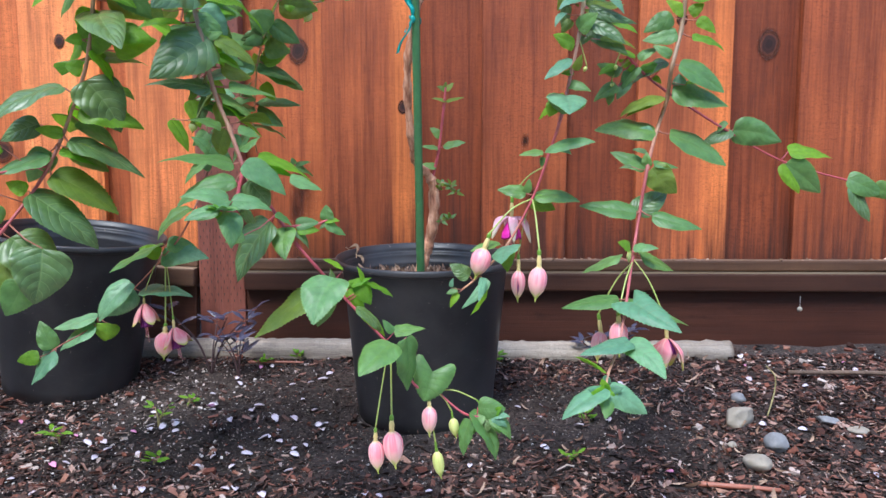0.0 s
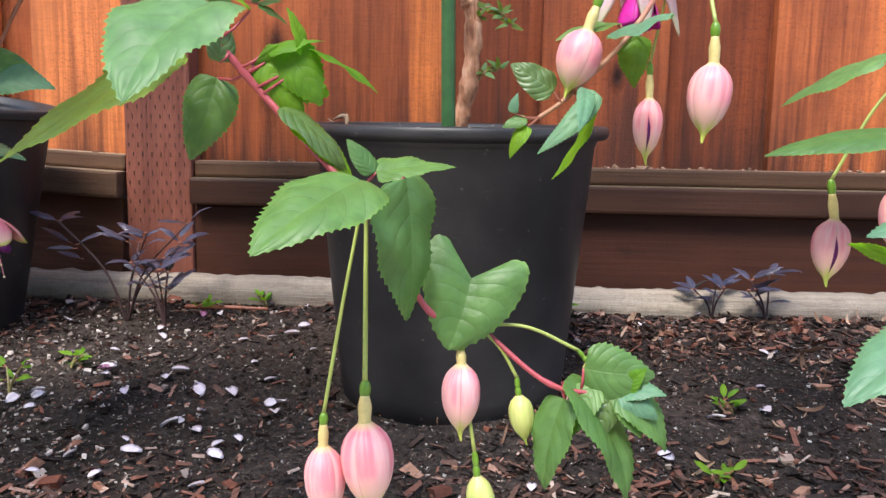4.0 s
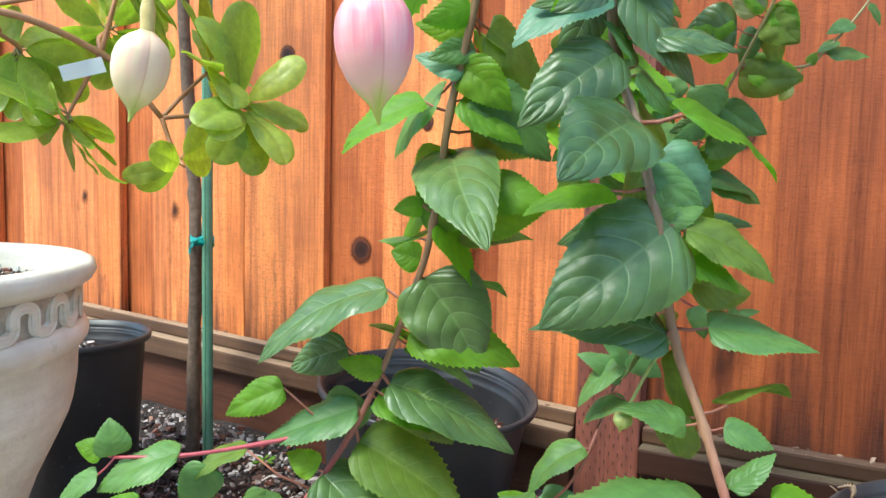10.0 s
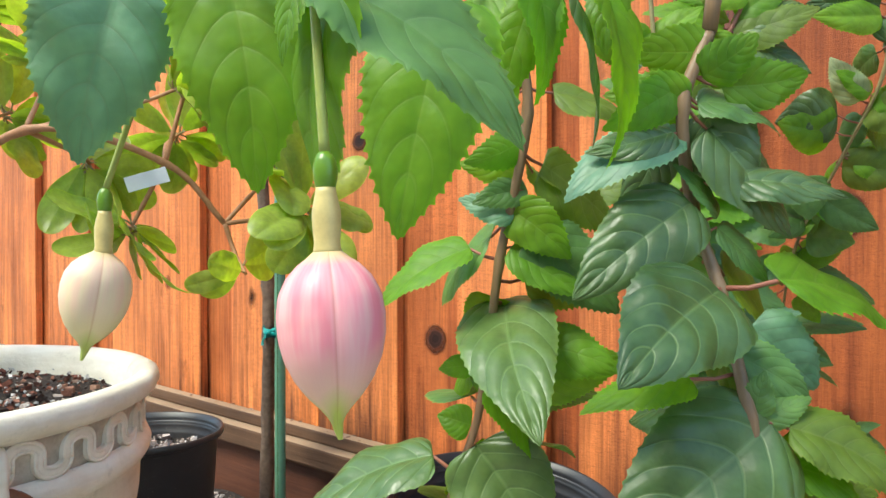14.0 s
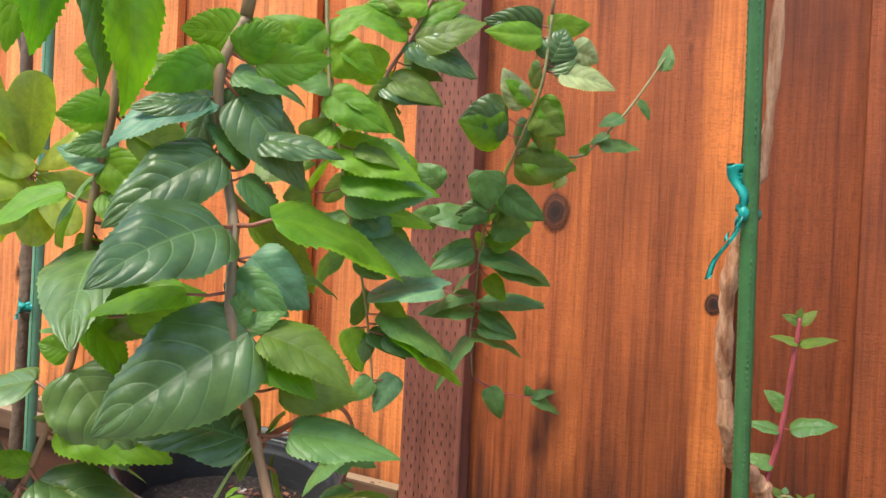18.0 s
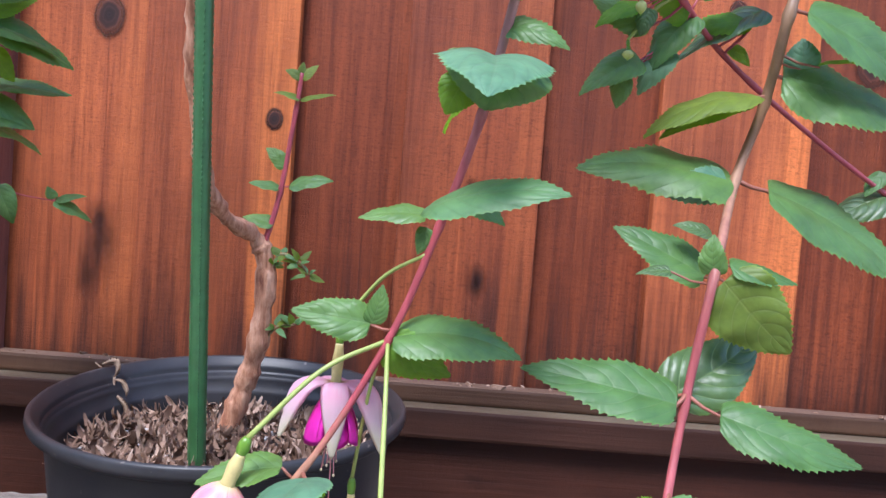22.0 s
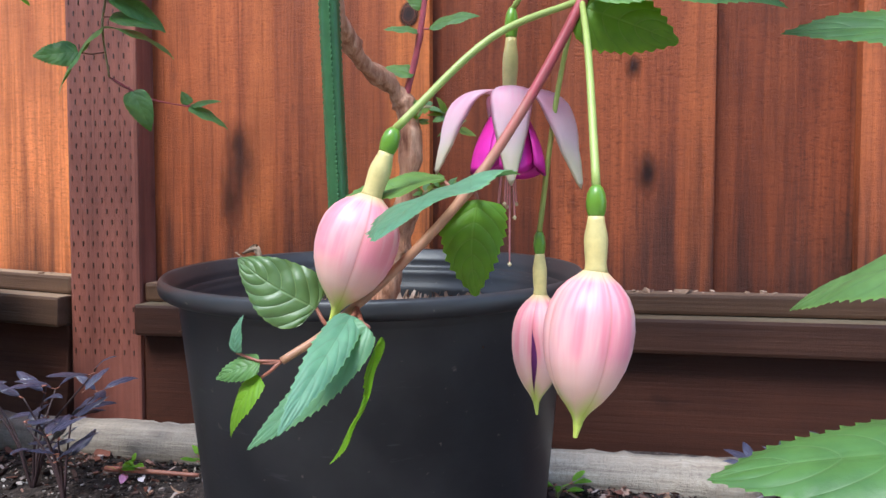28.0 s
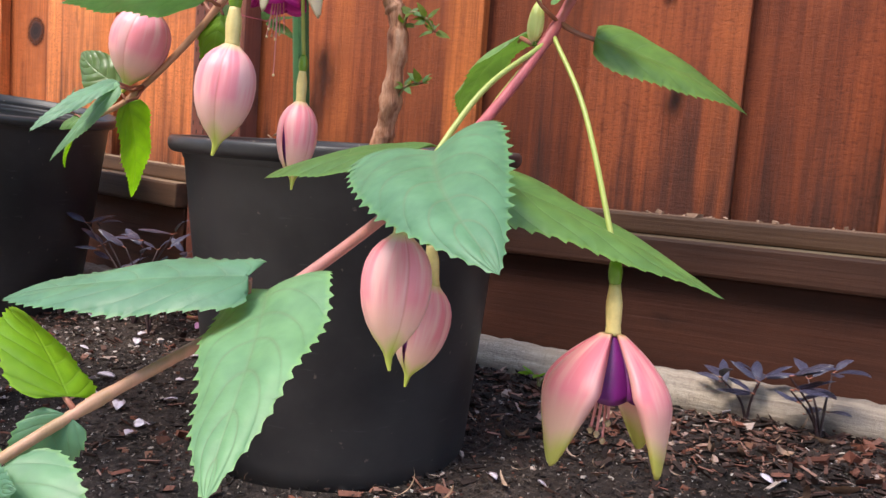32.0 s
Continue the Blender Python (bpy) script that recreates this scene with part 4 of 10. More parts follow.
def flower(plant, joint, ovary, body, tip, width, kind):
    """A hanging fuchsia bud or flower: stalk, ovary, tube, four sepals and, where open, petals and stamens."""
    rng = chance()
    joint, ovary, body, tip = Vector(joint), Vector(ovary), Vector(body), Vector(tip)
    opened = kind.startswith("open")
    made = new("flower")
    made.empty_display_size = 0.02
    made.parent = plant
    words = {"pink": "plump closed pink bud with a green tip", "pale": "closed cream bud with a green tip", "green": "small unripe green bud", "split": "pink bud just splitting over dark petals",
             "open": "open flower with white-pink sepals and magenta petals", "open2": "half-open pink flower with purple petals", "open3": "half-open pink flower with dark purple petals"}
    made["label"] = words[kind]
    neck = (body - ovary).length
    r = width / 2
    tube_r = max(0.17 * r * (1.55 if not opened else 0.75), 0.0011) if kind != "open" else r * 0.2
    down = (body - ovary).normalized()
    sag = (joint + ovary) / 2 + Vector((0, 0, 0.10 * (joint - ovary).length * (1 if abs(joint.z - ovary.z) < 2.5 * (joint.xy - ovary.xy).length else 0.2)))
    part("flower_stalk", tube(spline([joint, sag, ovary + down * neck * 0.03], 8), (max(tube_r * 0.32, 0.0007), max(tube_r * 0.38, 0.0008)), 8), PEDICEL, made, smooth=True)
    m, _ = turned(ovary, body)
    o = neck * (0.36 if kind != "green" else 0.6)
    ob = part("ovary", blob([(tube_r * 0.36, 0), (tube_r * 0.55, o * 0.08), (tube_r * 0.76, o * 0.25), (tube_r * 0.87, o * 0.52), (tube_r * 0.84, o * 0.75), (tube_r * 0.72, o * 0.95), (tube_r * 0.68, o)]), OVARY, made, smooth=True)
    ob.matrix_basis = m
    ob = part("flower_tube", blob([(tube_r * 0.70, o), (tube_r * 0.74, o + (neck - o) * 0.08), (tube_r * 0.98, o + (neck - o) * 0.34), (tube_r * 1.02, o + (neck - o) * 0.45), (tube_r * 0.98, o + (neck - o) * 0.65), (tube_r * 0.90, o + (neck - o) * 0.86), (tube_r * 0.96, neck * 0.97), (tube_r * 1.02, neck * 1.03)]), OVARY if kind == "green" else TUBE, made, smooth=True)
    ob.matrix_basis = m
    m, size = turned(body, tip)
    if opened:
        east = m.to_3x3().inverted() @ Vector((1, 0, 0))
        m = m @ Matrix.Rotation(math.atan2(east.y, east.x), 4, "Z")
    elif kind == "split":
        front = m.to_3x3().inverted() @ Vector((-0.2, -1, 0))
        m = m @ Matrix.Rotation(math.atan2(front.y, front.x) - math.pi / 4, 4, "Z")
    else:
        m = m @ pose(0, 0, 0, 0, 0, rng.uniform(0, 90))
    skin = SEPAL["pale" if kind == "pale" else "green" if kind == "green" else "white" if kind == "open" else "rose" if opened else "pink"]
    down_side = 1 if (m.to_3x3() @ Vector((0, 1, 0))).y > 0 else -1
    swell = ((0, 0.27), (0.025, 0.36), (0.06, 0.55), (0.13, 0.78), (0.22, 0.94), (0.33, 1.0), (0.45, 0.985), (0.56, 0.90), (0.67, 0.73), (0.76, 0.51), (0.83, 0.28), (0.885, 0.13), (1.0, 0.045))
    for k in range(4):
        mid = math.pi / 2 * k
        rows = []
        for i in range(31):
            v = i / 30
            row = []
            if not opened:
                n = max(j for j in range(12) if swell[j][0] <= v)
                (v0, s0), (v1, s1) = swell[n], swell[n + 1]
                belly = r * (s0 + (s1 - s0) * (v - v0) / (v1 - v0))
                gap = 0.30 * max(0.0, math.sin(math.pi * (v - 0.28) / 0.55)) if kind == "split" and v < 0.83 else 0.0
                for j in range(11):
                    u = j / 5 - 1
                    a = mid + u * (math.pi / 4 * (1 - (gap if k == 0 and u > 0 else 0)))
                    rr = belly * (0.985 + 0.030 * (1 - u * u) - 0.030 * abs(u) ** 9 + 0.008 * math.cos(u * 14))
                    curl = 0.5 * size * max(0, v - 0.88) ** 1.5
                    row.append((rr * math.cos(a) + curl, rr * math.sin(a), v * size))
            elif kind == "open":
                ways = (-1.40, 3.22, -0.05, 1.7)
                out, drop = ((0.95, 1.15), (1.72, 0.98), (1.68, 1.16), (1.5, 0.9))[k]
                half = (0.56 if k == 0 else 0.66) * r * (math.sin(math.pi * (0.10 + 0.90 * v)) ** 0.75) * (1 - 0.2 * v) + 0.0003
                run = tube_r + (r * out - tube_r) * math.sin(min(v * 1.12, 1.0) * math.pi / 2) ** (0.8 if k else 0.6)
                fall = size * (drop * v ** 1.9 - 0.10 * math.sin(math.pi * v))
                run += 0.18 * r * max(0, v - 0.8) * 5 * (1 if k else 0.3)
                for j in range(9):
                    u = j / 4 - 1
                    cup = 0.30 * half * u * u
                    lean = (0.0, -0.55, 0.55, 0.3)[k] * min(1, 2 * v)
                    off = u * half * math.sin(lean)
                    x, y, z = run - cup + off * math.sin(v * math.pi / 2), u * half * math.cos(lean), fall + 0.4 * cup - off * math.cos(v * math.pi / 2)
                    a = ways[k]
                    row.append((x * math.cos(a) - y * math.sin(a), (x * math.sin(a) + y * math.cos(a)) * down_side, z))
            else:
                long = 1.95 if kind == "open3" else 1.25
                front = radians(-66) if kind == "open3" else radians(-90)
                mid_way = front + ((radians(-58), radians(55), radians(128), radians(-128)) if kind == "open3" else (radians(-50), radians(45), radians(136), radians(-139)))[k]
                belly = tube_r + (r - tube_r) * math.sin(min(1, v * 1.75) * math.pi / 2) ** 1.1 - (0.05 if kind == "open3" else -0.45) * r * max(0, v - (0.55 if kind == "open3" else 0.4)) ** 1.3 * 1.5
                span = radians(43 if kind == "open3" else 46) * (1 - 0.12 * v) * (max(0.0, 1 - max(0, v - 0.45) / 0.55) ** 0.75) + 0.02
                for j in range(9):
                    u = j / 4 - 1
                    a = mid_way + u * span
                    rr = belly * (1 - 0.05 * u * u)
                    row.append((rr * math.cos(a), rr * math.sin(a) * down_side, size * long * v ** 1.1 * (0.92 if k > 1 else 1.0) * (1 if kind == "open3" else 1 - 0.28 * v * v)))
            rows.append(row)
        bm = sheet(rows)
        if opened:
            thicken(bm, 0.0006)
        ob = part("sepal", bm, skin, made, smooth=True)
        ob.matrix_basis = m
    if kind == "split":
        ob = part("petals", blob([(r * 0.2, 0), (r * 0.80, size * 0.2), (r * 0.93, size * 0.33), (r * 0.78, size * 0.55), (r * 0.40, size * 0.76), (r * 0.05, size * 0.9)]), PURPLE, made, smooth=True)
        ob.matrix_basis = m
    if opened:
        tone = MAGENTA if kind == "open" else PURPLE
        bell = r * (0.95 if kind == "open" else 0.55)
        for k in range(5):
            rows = []
            for i in range(11):
                v = i / 10
                row = []
                for j in range(9):
                    u = j / 4 - 1
                    a = math.tau / 5 * k + u * 0.78
                    flare = tube_r * 0.8 + (bell - tube_r * 0.8) * math.sin(v * math.pi / 2) ** 1.1
                    rr = flare * (1 - 0.10 * (k % 2) + 0.05 * u + 0.03 * math.sin(a * 7) * v)
                    row.append((rr * math.cos(a), rr * math.sin(a), size * v * (1.0 - 0.10 * u * u)))
                rows.append(row)
            ob = part("petal", thicken(sheet(rows), 0.0005), tone, made, smooth=True)
            ob.matrix_basis = m
        for k in range(7 if kind == "open" else 4):
            a = math.tau * k / 7
            reach, spread = size * (1.28 + 0.22 * rng.random() if k else 2.05 if kind == "open" else 1.6), bell * 0.32
            end = Vector((spread * math.cos(a), spread * math.sin(a), reach)) if k else Vector((bell * 0.05, 0, reach))
            ob = part("stamen", tube([(0, 0, size * 0.2), end * 0.6, end], (r * 0.028, r * 0.02), 6), STAMEN, made, smooth=True)
            ob.matrix_basis = m
            ob = part("anther", blob([(r * 0.02, -r * 0.05), (r * 0.055, 0), (r * 0.02, r * 0.06)], 8), ANTHER, made, smooth=True)
            ob.matrix_basis = m @ Matrix.Translation(end)
    return made


# The weeping fuchsia: a staked woody trunk whose long branches hang round the pots.
fuchsia = thing("fuchsia", "weeping fuchsia with pink hanging buds on a staked woody trunk", "plant")
TRUNK = [(-0.054, 1.206, 0.225), (-0.040, 1.209, 0.262), (-0.031, 1.209, 0.292), (-0.022, 1.205, 0.33), (-0.021, 1.205, 0.385), (-0.030, 1.200, 0.408), (-0.046, 1.165, 0.425), (-0.051, 1.130, 0.455), (-0.056, 1.110, 0.52), (-0.054, 1.095, 0.58), (-0.045, 1.090, 0.622), (-0.034, 1.094, 0.68), (-0.030, 1.092, 0.80), (-0.029, 1.088, 0.95), (-0.03, 1.085, 1.12)]
line = spline(TRUNK, 8)
part("trunk", tube(line, [0.0088 - 0.0030 * min(1, max(0, k - 26) / 22) - 0.0016 * min(1, max(0, k - 74) / 10) + 0.0010 * math.sin(k * 0.9) + 0.0007 * math.sin(k * 2.3) for k in range(len(line))], 16, 0.20), BARK, fuchsia, "red-brown peeling woody trunk", smooth=True)
HEAD = Vector((-0.03, 1.085, 1.10))


def arching(top, thin=0.004, rise=0.16):
    """The unseen woody arm from the trunk's head to the top of a hanging branch."""
    top = Vector(top)
    mid = HEAD.lerp(top, 0.5) + Vector((0, 0, rise))
    part("arm", tube(spline([HEAD, mid, top + Vector((0, 0, 0.07)) + (mid - top) * 0.12, top], 8), (0.006, thin), 10, 0.1), STEM["olive"], fuchsia, smooth=True)

long_arm = stem(fuchsia, [(-0.354, 0.799, 0.715), (-0.348, 0.804, 0.673), (-0.364, 0.806, 0.605), (-0.375, 0.810, 0.545), (-0.389, 0.814, 0.504), (-0.422, 0.805, 0.421), (-0.457, 0.776, 0.356), (-0.487, 0.766, 0.323), (-0.508, 0.754, 0.298)], 0.00252, 0.00144, "olive")
arching((-0.354, 0.799, 0.715), 0.003024)
leaf(long_arm, (-0.3676, 0.8071, 0.5853), (-0.3707, 0.8225, 0.5848), (-0.3162, 0.7545, 0.5363), 0.0470, (0.40, -0.80, 0.40), "D", 0.05, fold=0.30, twist=0.0)
leaf(long_arm, (-0.3864, 0.8136, 0.5108), (-0.3833, 0.8153, 0.5118), (-0.3513, 0.8256, 0.4575), 0.0511, (0.48, -0.87, 0.12), "D", 0.05, fold=0.38, twist=0.0)
leaf(long_arm, (-0.4081, 0.8086, 0.4554), (-0.4022, 0.8108, 0.4482), (-0.3336, 0.8413, 0.4088), 0.0466, (0.56, -0.22, 0.80), "D", 0.05, fold=0.38, twist=0.0)
leaf(long_arm, (-0.4219, 0.8045, 0.4208), (-0.4194, 0.8048, 0.4115), (-0.3594, 0.8292, 0.3683), 0.0500, (0.63, -0.40, 0.66), "O", 0.05, fold=0.38, twist=0.0)
leaf(long_arm, (-0.3914, 0.8136, 0.497), (-0.4041, 0.808, 0.505), (-0.469, 0.7701, 0.4602), 0.0490, (-0.23, -0.55, 0.80), "D")
leaf(long_arm, (-0.364, 0.8057, 0.6053), (-0.3768, 0.7998, 0.6108), (-0.4155, 0.7769, 0.5811), 0.0302, (-0.11, -0.72, 0.69), "L")
leaf(long_arm, (-0.3749, 0.8098, 0.5454), (-0.3526, 0.821, 0.5444), (-0.3143, 0.842, 0.5583), 0.0287, (0.47, -0.88, 0.03), "L")
leaf(long_arm, (-0.3829, 0.8125, 0.5212), (-0.3839, 0.8121, 0.5224), (-0.3993, 0.8048, 0.5268), 0.0179, (0.45, -0.89, 0.08), "L")
leaf(long_arm, (-0.374, 0.8094, 0.5504), (-0.3802, 0.8066, 0.5531), (-0.3946, 0.7991, 0.5511), 0.0121, (0.46, -0.89, -0.01), "L")
leaf(long_arm, (-0.397, 0.8119, 0.4831), (-0.3906, 0.8146, 0.4816), (-0.3312, 0.8394, 0.4622), 0.0376, (0.47, -0.64, 0.61), "L")
leaf(long_arm, (-0.4136, 0.807, 0.4416), (-0.4099, 0.8083, 0.4388), (-0.3699, 0.8238, 0.4167), 0.0270, (0.54, -0.22, 0.81), "L")
leaf(long_arm, (-0.3587, 0.8051, 0.6277), (-0.3578, 0.8058, 0.6293), (-0.3318, 0.8164, 0.6058), 0.0244, (0.33, -0.94, -0.06), "L")
leaf(long_arm, (-0.3627, 0.8056, 0.6109), (-0.3584, 0.8078, 0.6117), (-0.3267, 0.8214, 0.5881), 0.0234, (0.61, -0.64, 0.46), "L")
leaf(long_arm, (-0.3561, 0.8048, 0.639), (-0.351, 0.8093, 0.638), (-0.3705, 0.7918, 0.6314), 0.0151, (0.64, -0.76, 0.11), "M")
leaf(long_arm, (-0.3508, 0.8042, 0.6615), (-0.3514, 0.8037, 0.6602), (-0.371, 0.786, 0.6498), 0.0173, (0.70, -0.70, -0.12), "L")
leaf(long_arm, (-0.3497, 0.8026, 0.6834), (-0.351, 0.8015, 0.6823), (-0.364, 0.7898, 0.6825), 0.0198, (0.65, -0.73, -0.22), "L")
leaf(long_arm, (-0.4081, 0.8086, 0.4554), (-0.4063, 0.8096, 0.4557), (-0.4306, 0.7977, 0.46), 0.0153, (0.46, -0.80, 0.38), "L")
leaf(long_arm, (-0.4191, 0.8053, 0.4277), (-0.421, 0.8049, 0.4323), (-0.4716, 0.7767, 0.4095), 0.0349, (-0.08, -0.54, 0.84), "M")
leaf(long_arm, (-0.4248, 0.8021, 0.4154), (-0.4617, 0.7864, 0.4421), (-0.4921, 0.769, 0.4249), 0.0218, (0.26, -0.87, 0.42), "L")
leaf(long_arm, (-0.4423, 0.7878, 0.3831), (-0.4777, 0.7722, 0.4054), (-0.508, 0.7543, 0.3826), 0.0235, (-0.32, -0.50, 0.81), "O")
leaf(long_arm, (-0.4365, 0.7925, 0.3939), (-0.4395, 0.7911, 0.3945), (-0.4565, 0.7835, 0.4042), 0.0170, (0.54, -0.76, 0.35), "L")
leaf(long_arm, (-0.4365, 0.7925, 0.3939), (-0.4367, 0.7922, 0.3921), (-0.3751, 0.8127, 0.332), 0.0496, (0.69, -0.47, 0.55), "D")
leaf(long_arm, (-0.4594, 0.7749, 0.3534), (-0.4519, 0.7775, 0.3467), (-0.4155, 0.7872, 0.2926), 0.0556, (0.66, -0.68, 0.32), "D")
leaf(long_arm, (-0.4872, 0.7658, 0.3233), (-0.4861, 0.7662, 0.3228), (-0.4717, 0.767, 0.2774), 0.0513, (0.74, -0.63, 0.23), "D")
leaf(long_arm, (-0.4821, 0.7674, 0.3288), (-0.4769, 0.769, 0.3245), (-0.469, 0.764, 0.2634), 0.0346, (0.99, 0.03, 0.13), "M")
leaf(long_arm, (-0.472, 0.7708, 0.3397), (-0.4548, 0.7759, 0.3259), (-0.4516, 0.7697, 0.2696), 0.0317, (-0.08, -0.99, 0.11), "O")
leaf(long_arm, (-0.454, 0.7782, 0.3616), (-0.418, 0.7758, 0.3357), (-0.4267, 0.7693, 0.2772), 0.0589, (0.47, -0.88, 0.03), "D")
leaf(long_arm, (-0.472, 0.7708, 0.3397), (-0.4358, 0.767, 0.3013), (-0.4533, 0.763, 0.2664), 0.0351, (0.40, -0.91, -0.09), "M")
leaf(long_arm, (-0.3749, 0.8098, 0.5454), (-0.3724, 0.812, 0.5439), (-0.3556, 0.8267, 0.5042), 0.0255, (0.93, -0.15, 0.34), "L")
leaf(long_arm, (-0.4081, 0.8086, 0.4554), (-0.4319, 0.8094, 0.4657), (-0.4741, 0.8069, 0.4476), 0.0258, (0.01, -0.99, 0.11), "D")
leaf(long_arm, (-0.3731, 0.8091, 0.5554), (-0.3845, 0.8088, 0.5539), (-0.3428, 0.81, 0.5599), 0.0357, (0.06, -0.97, -0.22), "L")
leaf(long_arm, (-0.3547, 0.8047, 0.6446), (-0.3519, 0.8059, 0.6447), (-0.3798, 0.7939, 0.6507), 0.0180, (0.39, -0.92, -0.04), "L")
leaf(long_arm, (-0.3587, 0.8051, 0.6277), (-0.3555, 0.8065, 0.6267), (-0.3808, 0.7956, 0.6344), 0.0160, (0.46, -0.81, 0.36), "C")
leaf(long_arm, (-0.35, 0.8024, 0.6852), (-0.3396, 0.8136, 0.6834), (-0.3101, 0.8456, 0.6697), 0.0286, (-0.01, -0.67, 0.74), "O")
leaf(long_arm, (-0.35, 0.8024, 0.6852), (-0.3632, 0.8112, 0.6859), (-0.4032, 0.8378, 0.6789), 0.0254, (0.14, -0.76, 0.63), "M")
leaf(long_arm, (-0.3521, 0.8044, 0.6558), (-0.3518, 0.8163, 0.6482), (-0.3509, 0.8465, 0.6213), 0.0246, (0.24, -0.31, 0.92), "O")
leaf(long_arm, (-0.3521, 0.8044, 0.6558), (-0.3468, 0.8169, 0.6504), (-0.3278, 0.8613, 0.6205), 0.0344, (0.62, -0.66, 0.42), "O")
leaf(long_arm, (-0.3594, 0.8052, 0.6249), (-0.3707, 0.8101, 0.6178), (-0.4135, 0.8284, 0.5797), 0.0370, (0.65, -0.36, 0.67), "M")
leaf(long_arm, (-0.3594, 0.8052, 0.6249), (-0.3497, 0.8121, 0.6172), (-0.3161, 0.8363, 0.5797), 0.0355, (0.28, -0.86, 0.44), "M")
leaf(long_arm, (-0.3658, 0.8064, 0.5953), (-0.3586, 0.8205, 0.5959), (-0.3322, 0.8721, 0.5869), 0.0304, (0.01, -0.96, 0.28), "O")
leaf(long_arm, (-0.3658, 0.8064, 0.5953), (-0.3718, 0.8154, 0.5865), (-0.3914, 0.8447, 0.5482), 0.0290, (0.32, -0.82, 0.49), "L")
leaf(long_arm, (-0.3713, 0.8084, 0.5653), (-0.3564, 0.8131, 0.5648), (-0.3116, 0.8271, 0.554), 0.0308, (0.42, -0.76, 0.50), "L")
leaf(long_arm, (-0.3713, 0.8084, 0.5653), (-0.3815, 0.8153, 0.5582), (-0.4096, 0.834, 0.5303), 0.0253, (0.00, -0.80, 0.60), "L")
leaf(long_arm, (-0.3783, 0.8109, 0.535), (-0.3679, 0.823, 0.537), (-0.3336, 0.8629, 0.5337), 0.0349, (-0.08, -0.63, 0.78), "O")
leaf(long_arm, (-0.3783, 0.8109, 0.535), (-0.3896, 0.8219, 0.535), (-0.4325, 0.8637, 0.5236), 0.0382, (0.67, -0.68, 0.29), "M")
leaf(long_arm, (-0.3881, 0.8142, 0.5056), (-0.3804, 0.828, 0.5059), (-0.3553, 0.8733, 0.4971), 0.0284, (-0.46, -0.68, 0.57), "M")
leaf(long_arm, (-0.3881, 0.8142, 0.5056), (-0.3952, 0.8259, 0.5003), (-0.4206, 0.8679, 0.4707), 0.0342, (-0.23, -0.66, 0.71), "L")
leaf(long_arm, (-0.3997, 0.8111, 0.4762), (-0.4069, 0.8248, 0.4751), (-0.4324, 0.8742, 0.4604), 0.0348, (0.45, -0.45, 0.77), "O")
leaf(long_arm, (-0.3997, 0.8111, 0.4762), (-0.3937, 0.8226, 0.4699), (-0.3724, 0.8634, 0.4369), 0.0287, (-0.34, -0.49, 0.80), "M")
leaf(long_arm, (-0.4122, 0.8074, 0.445), (-0.3995, 0.8112, 0.439), (-0.3649, 0.8215, 0.4145), 0.0234, (-0.33, -0.79, 0.51), "O")
leaf(long_arm, (-0.4122, 0.8074, 0.445), (-0.423, 0.811, 0.4368), (-0.4552, 0.8217, 0.4035), 0.0293, (0.59, -0.63, 0.50), "M")

main_arm = stem(fuchsia, [(-0.267, 0.805, 0.698), (-0.275, 0.797, 0.668), (-0.272, 0.800, 0.628), (-0.260, 0.794, 0.596), (-0.245, 0.777, 0.552), (-0.237, 0.788, 0.499), (-0.221, 0.785, 0.459), (-0.205, 0.776, 0.419)], 0.00264, 0.00216, "olive")
arching((-0.267, 0.805, 0.698), 0.003168)
leaf(main_arm, (-0.2596, 0.7936, 0.5964), (-0.2569, 0.7817, 0.5963), (-0.2717, 0.7212, 0.5687), 0.0450, (0.50, -0.70, 0.50), "D", 0.06, fold=0.35, twist=0.0)
leaf(main_arm, (-0.2449, 0.7773, 0.5518), (-0.2388, 0.7812, 0.5498), (-0.2837, 0.7379, 0.5054), 0.0520, (0.45, -0.80, 0.40), "D", 0.06, fold=0.35, twist=0.0)
leaf(main_arm, (-0.2708, 0.7994, 0.6255), (-0.2713, 0.7949, 0.6295), (-0.3045, 0.7574, 0.5923), 0.0360, (0.50, -0.75, 0.42), "D", 0.06, fold=0.35, twist=0.0)
leaf(main_arm, (-0.2745, 0.7979, 0.67), (-0.2682, 0.8036, 0.6663), (-0.2541, 0.8159, 0.6303), 0.0336, (0.43, -0.89, -0.14), "D")
leaf(main_arm, (-0.2547, 0.7881, 0.5816), (-0.2486, 0.7935, 0.5824), (-0.2276, 0.8121, 0.5581), 0.0272, (0.59, -0.80, -0.10), "C")
leaf(main_arm, (-0.2596, 0.7936, 0.5964), (-0.2391, 0.7947, 0.6005), (-0.2019, 0.8621, 0.5715), 0.0350, (0.60, -0.15, 0.78), "L", 0.07, fold=0.35, twist=0.0)
leaf(main_arm, (-0.2741, 0.7981, 0.6544), (-0.2782, 0.7944, 0.6552), (-0.3113, 0.7645, 0.6298), 0.0287, (0.15, -0.73, 0.66), "C")
leaf(main_arm, (-0.2744, 0.7979, 0.6577), (-0.2782, 0.7945, 0.6575), (-0.3049, 0.7704, 0.6488), 0.0207, (0.38, -0.66, 0.65), "D")
leaf(main_arm, (-0.2677, 0.7978, 0.6176), (-0.2629, 0.8021, 0.6201), (-0.2465, 0.8166, 0.5978), 0.0175, (0.85, -0.33, 0.41), "M")
leaf(main_arm, (-0.2698, 0.7988, 0.6228), (-0.2631, 0.8049, 0.6246), (-0.2771, 0.7925, 0.6448), 0.0154, (0.86, -0.22, 0.46), "M")
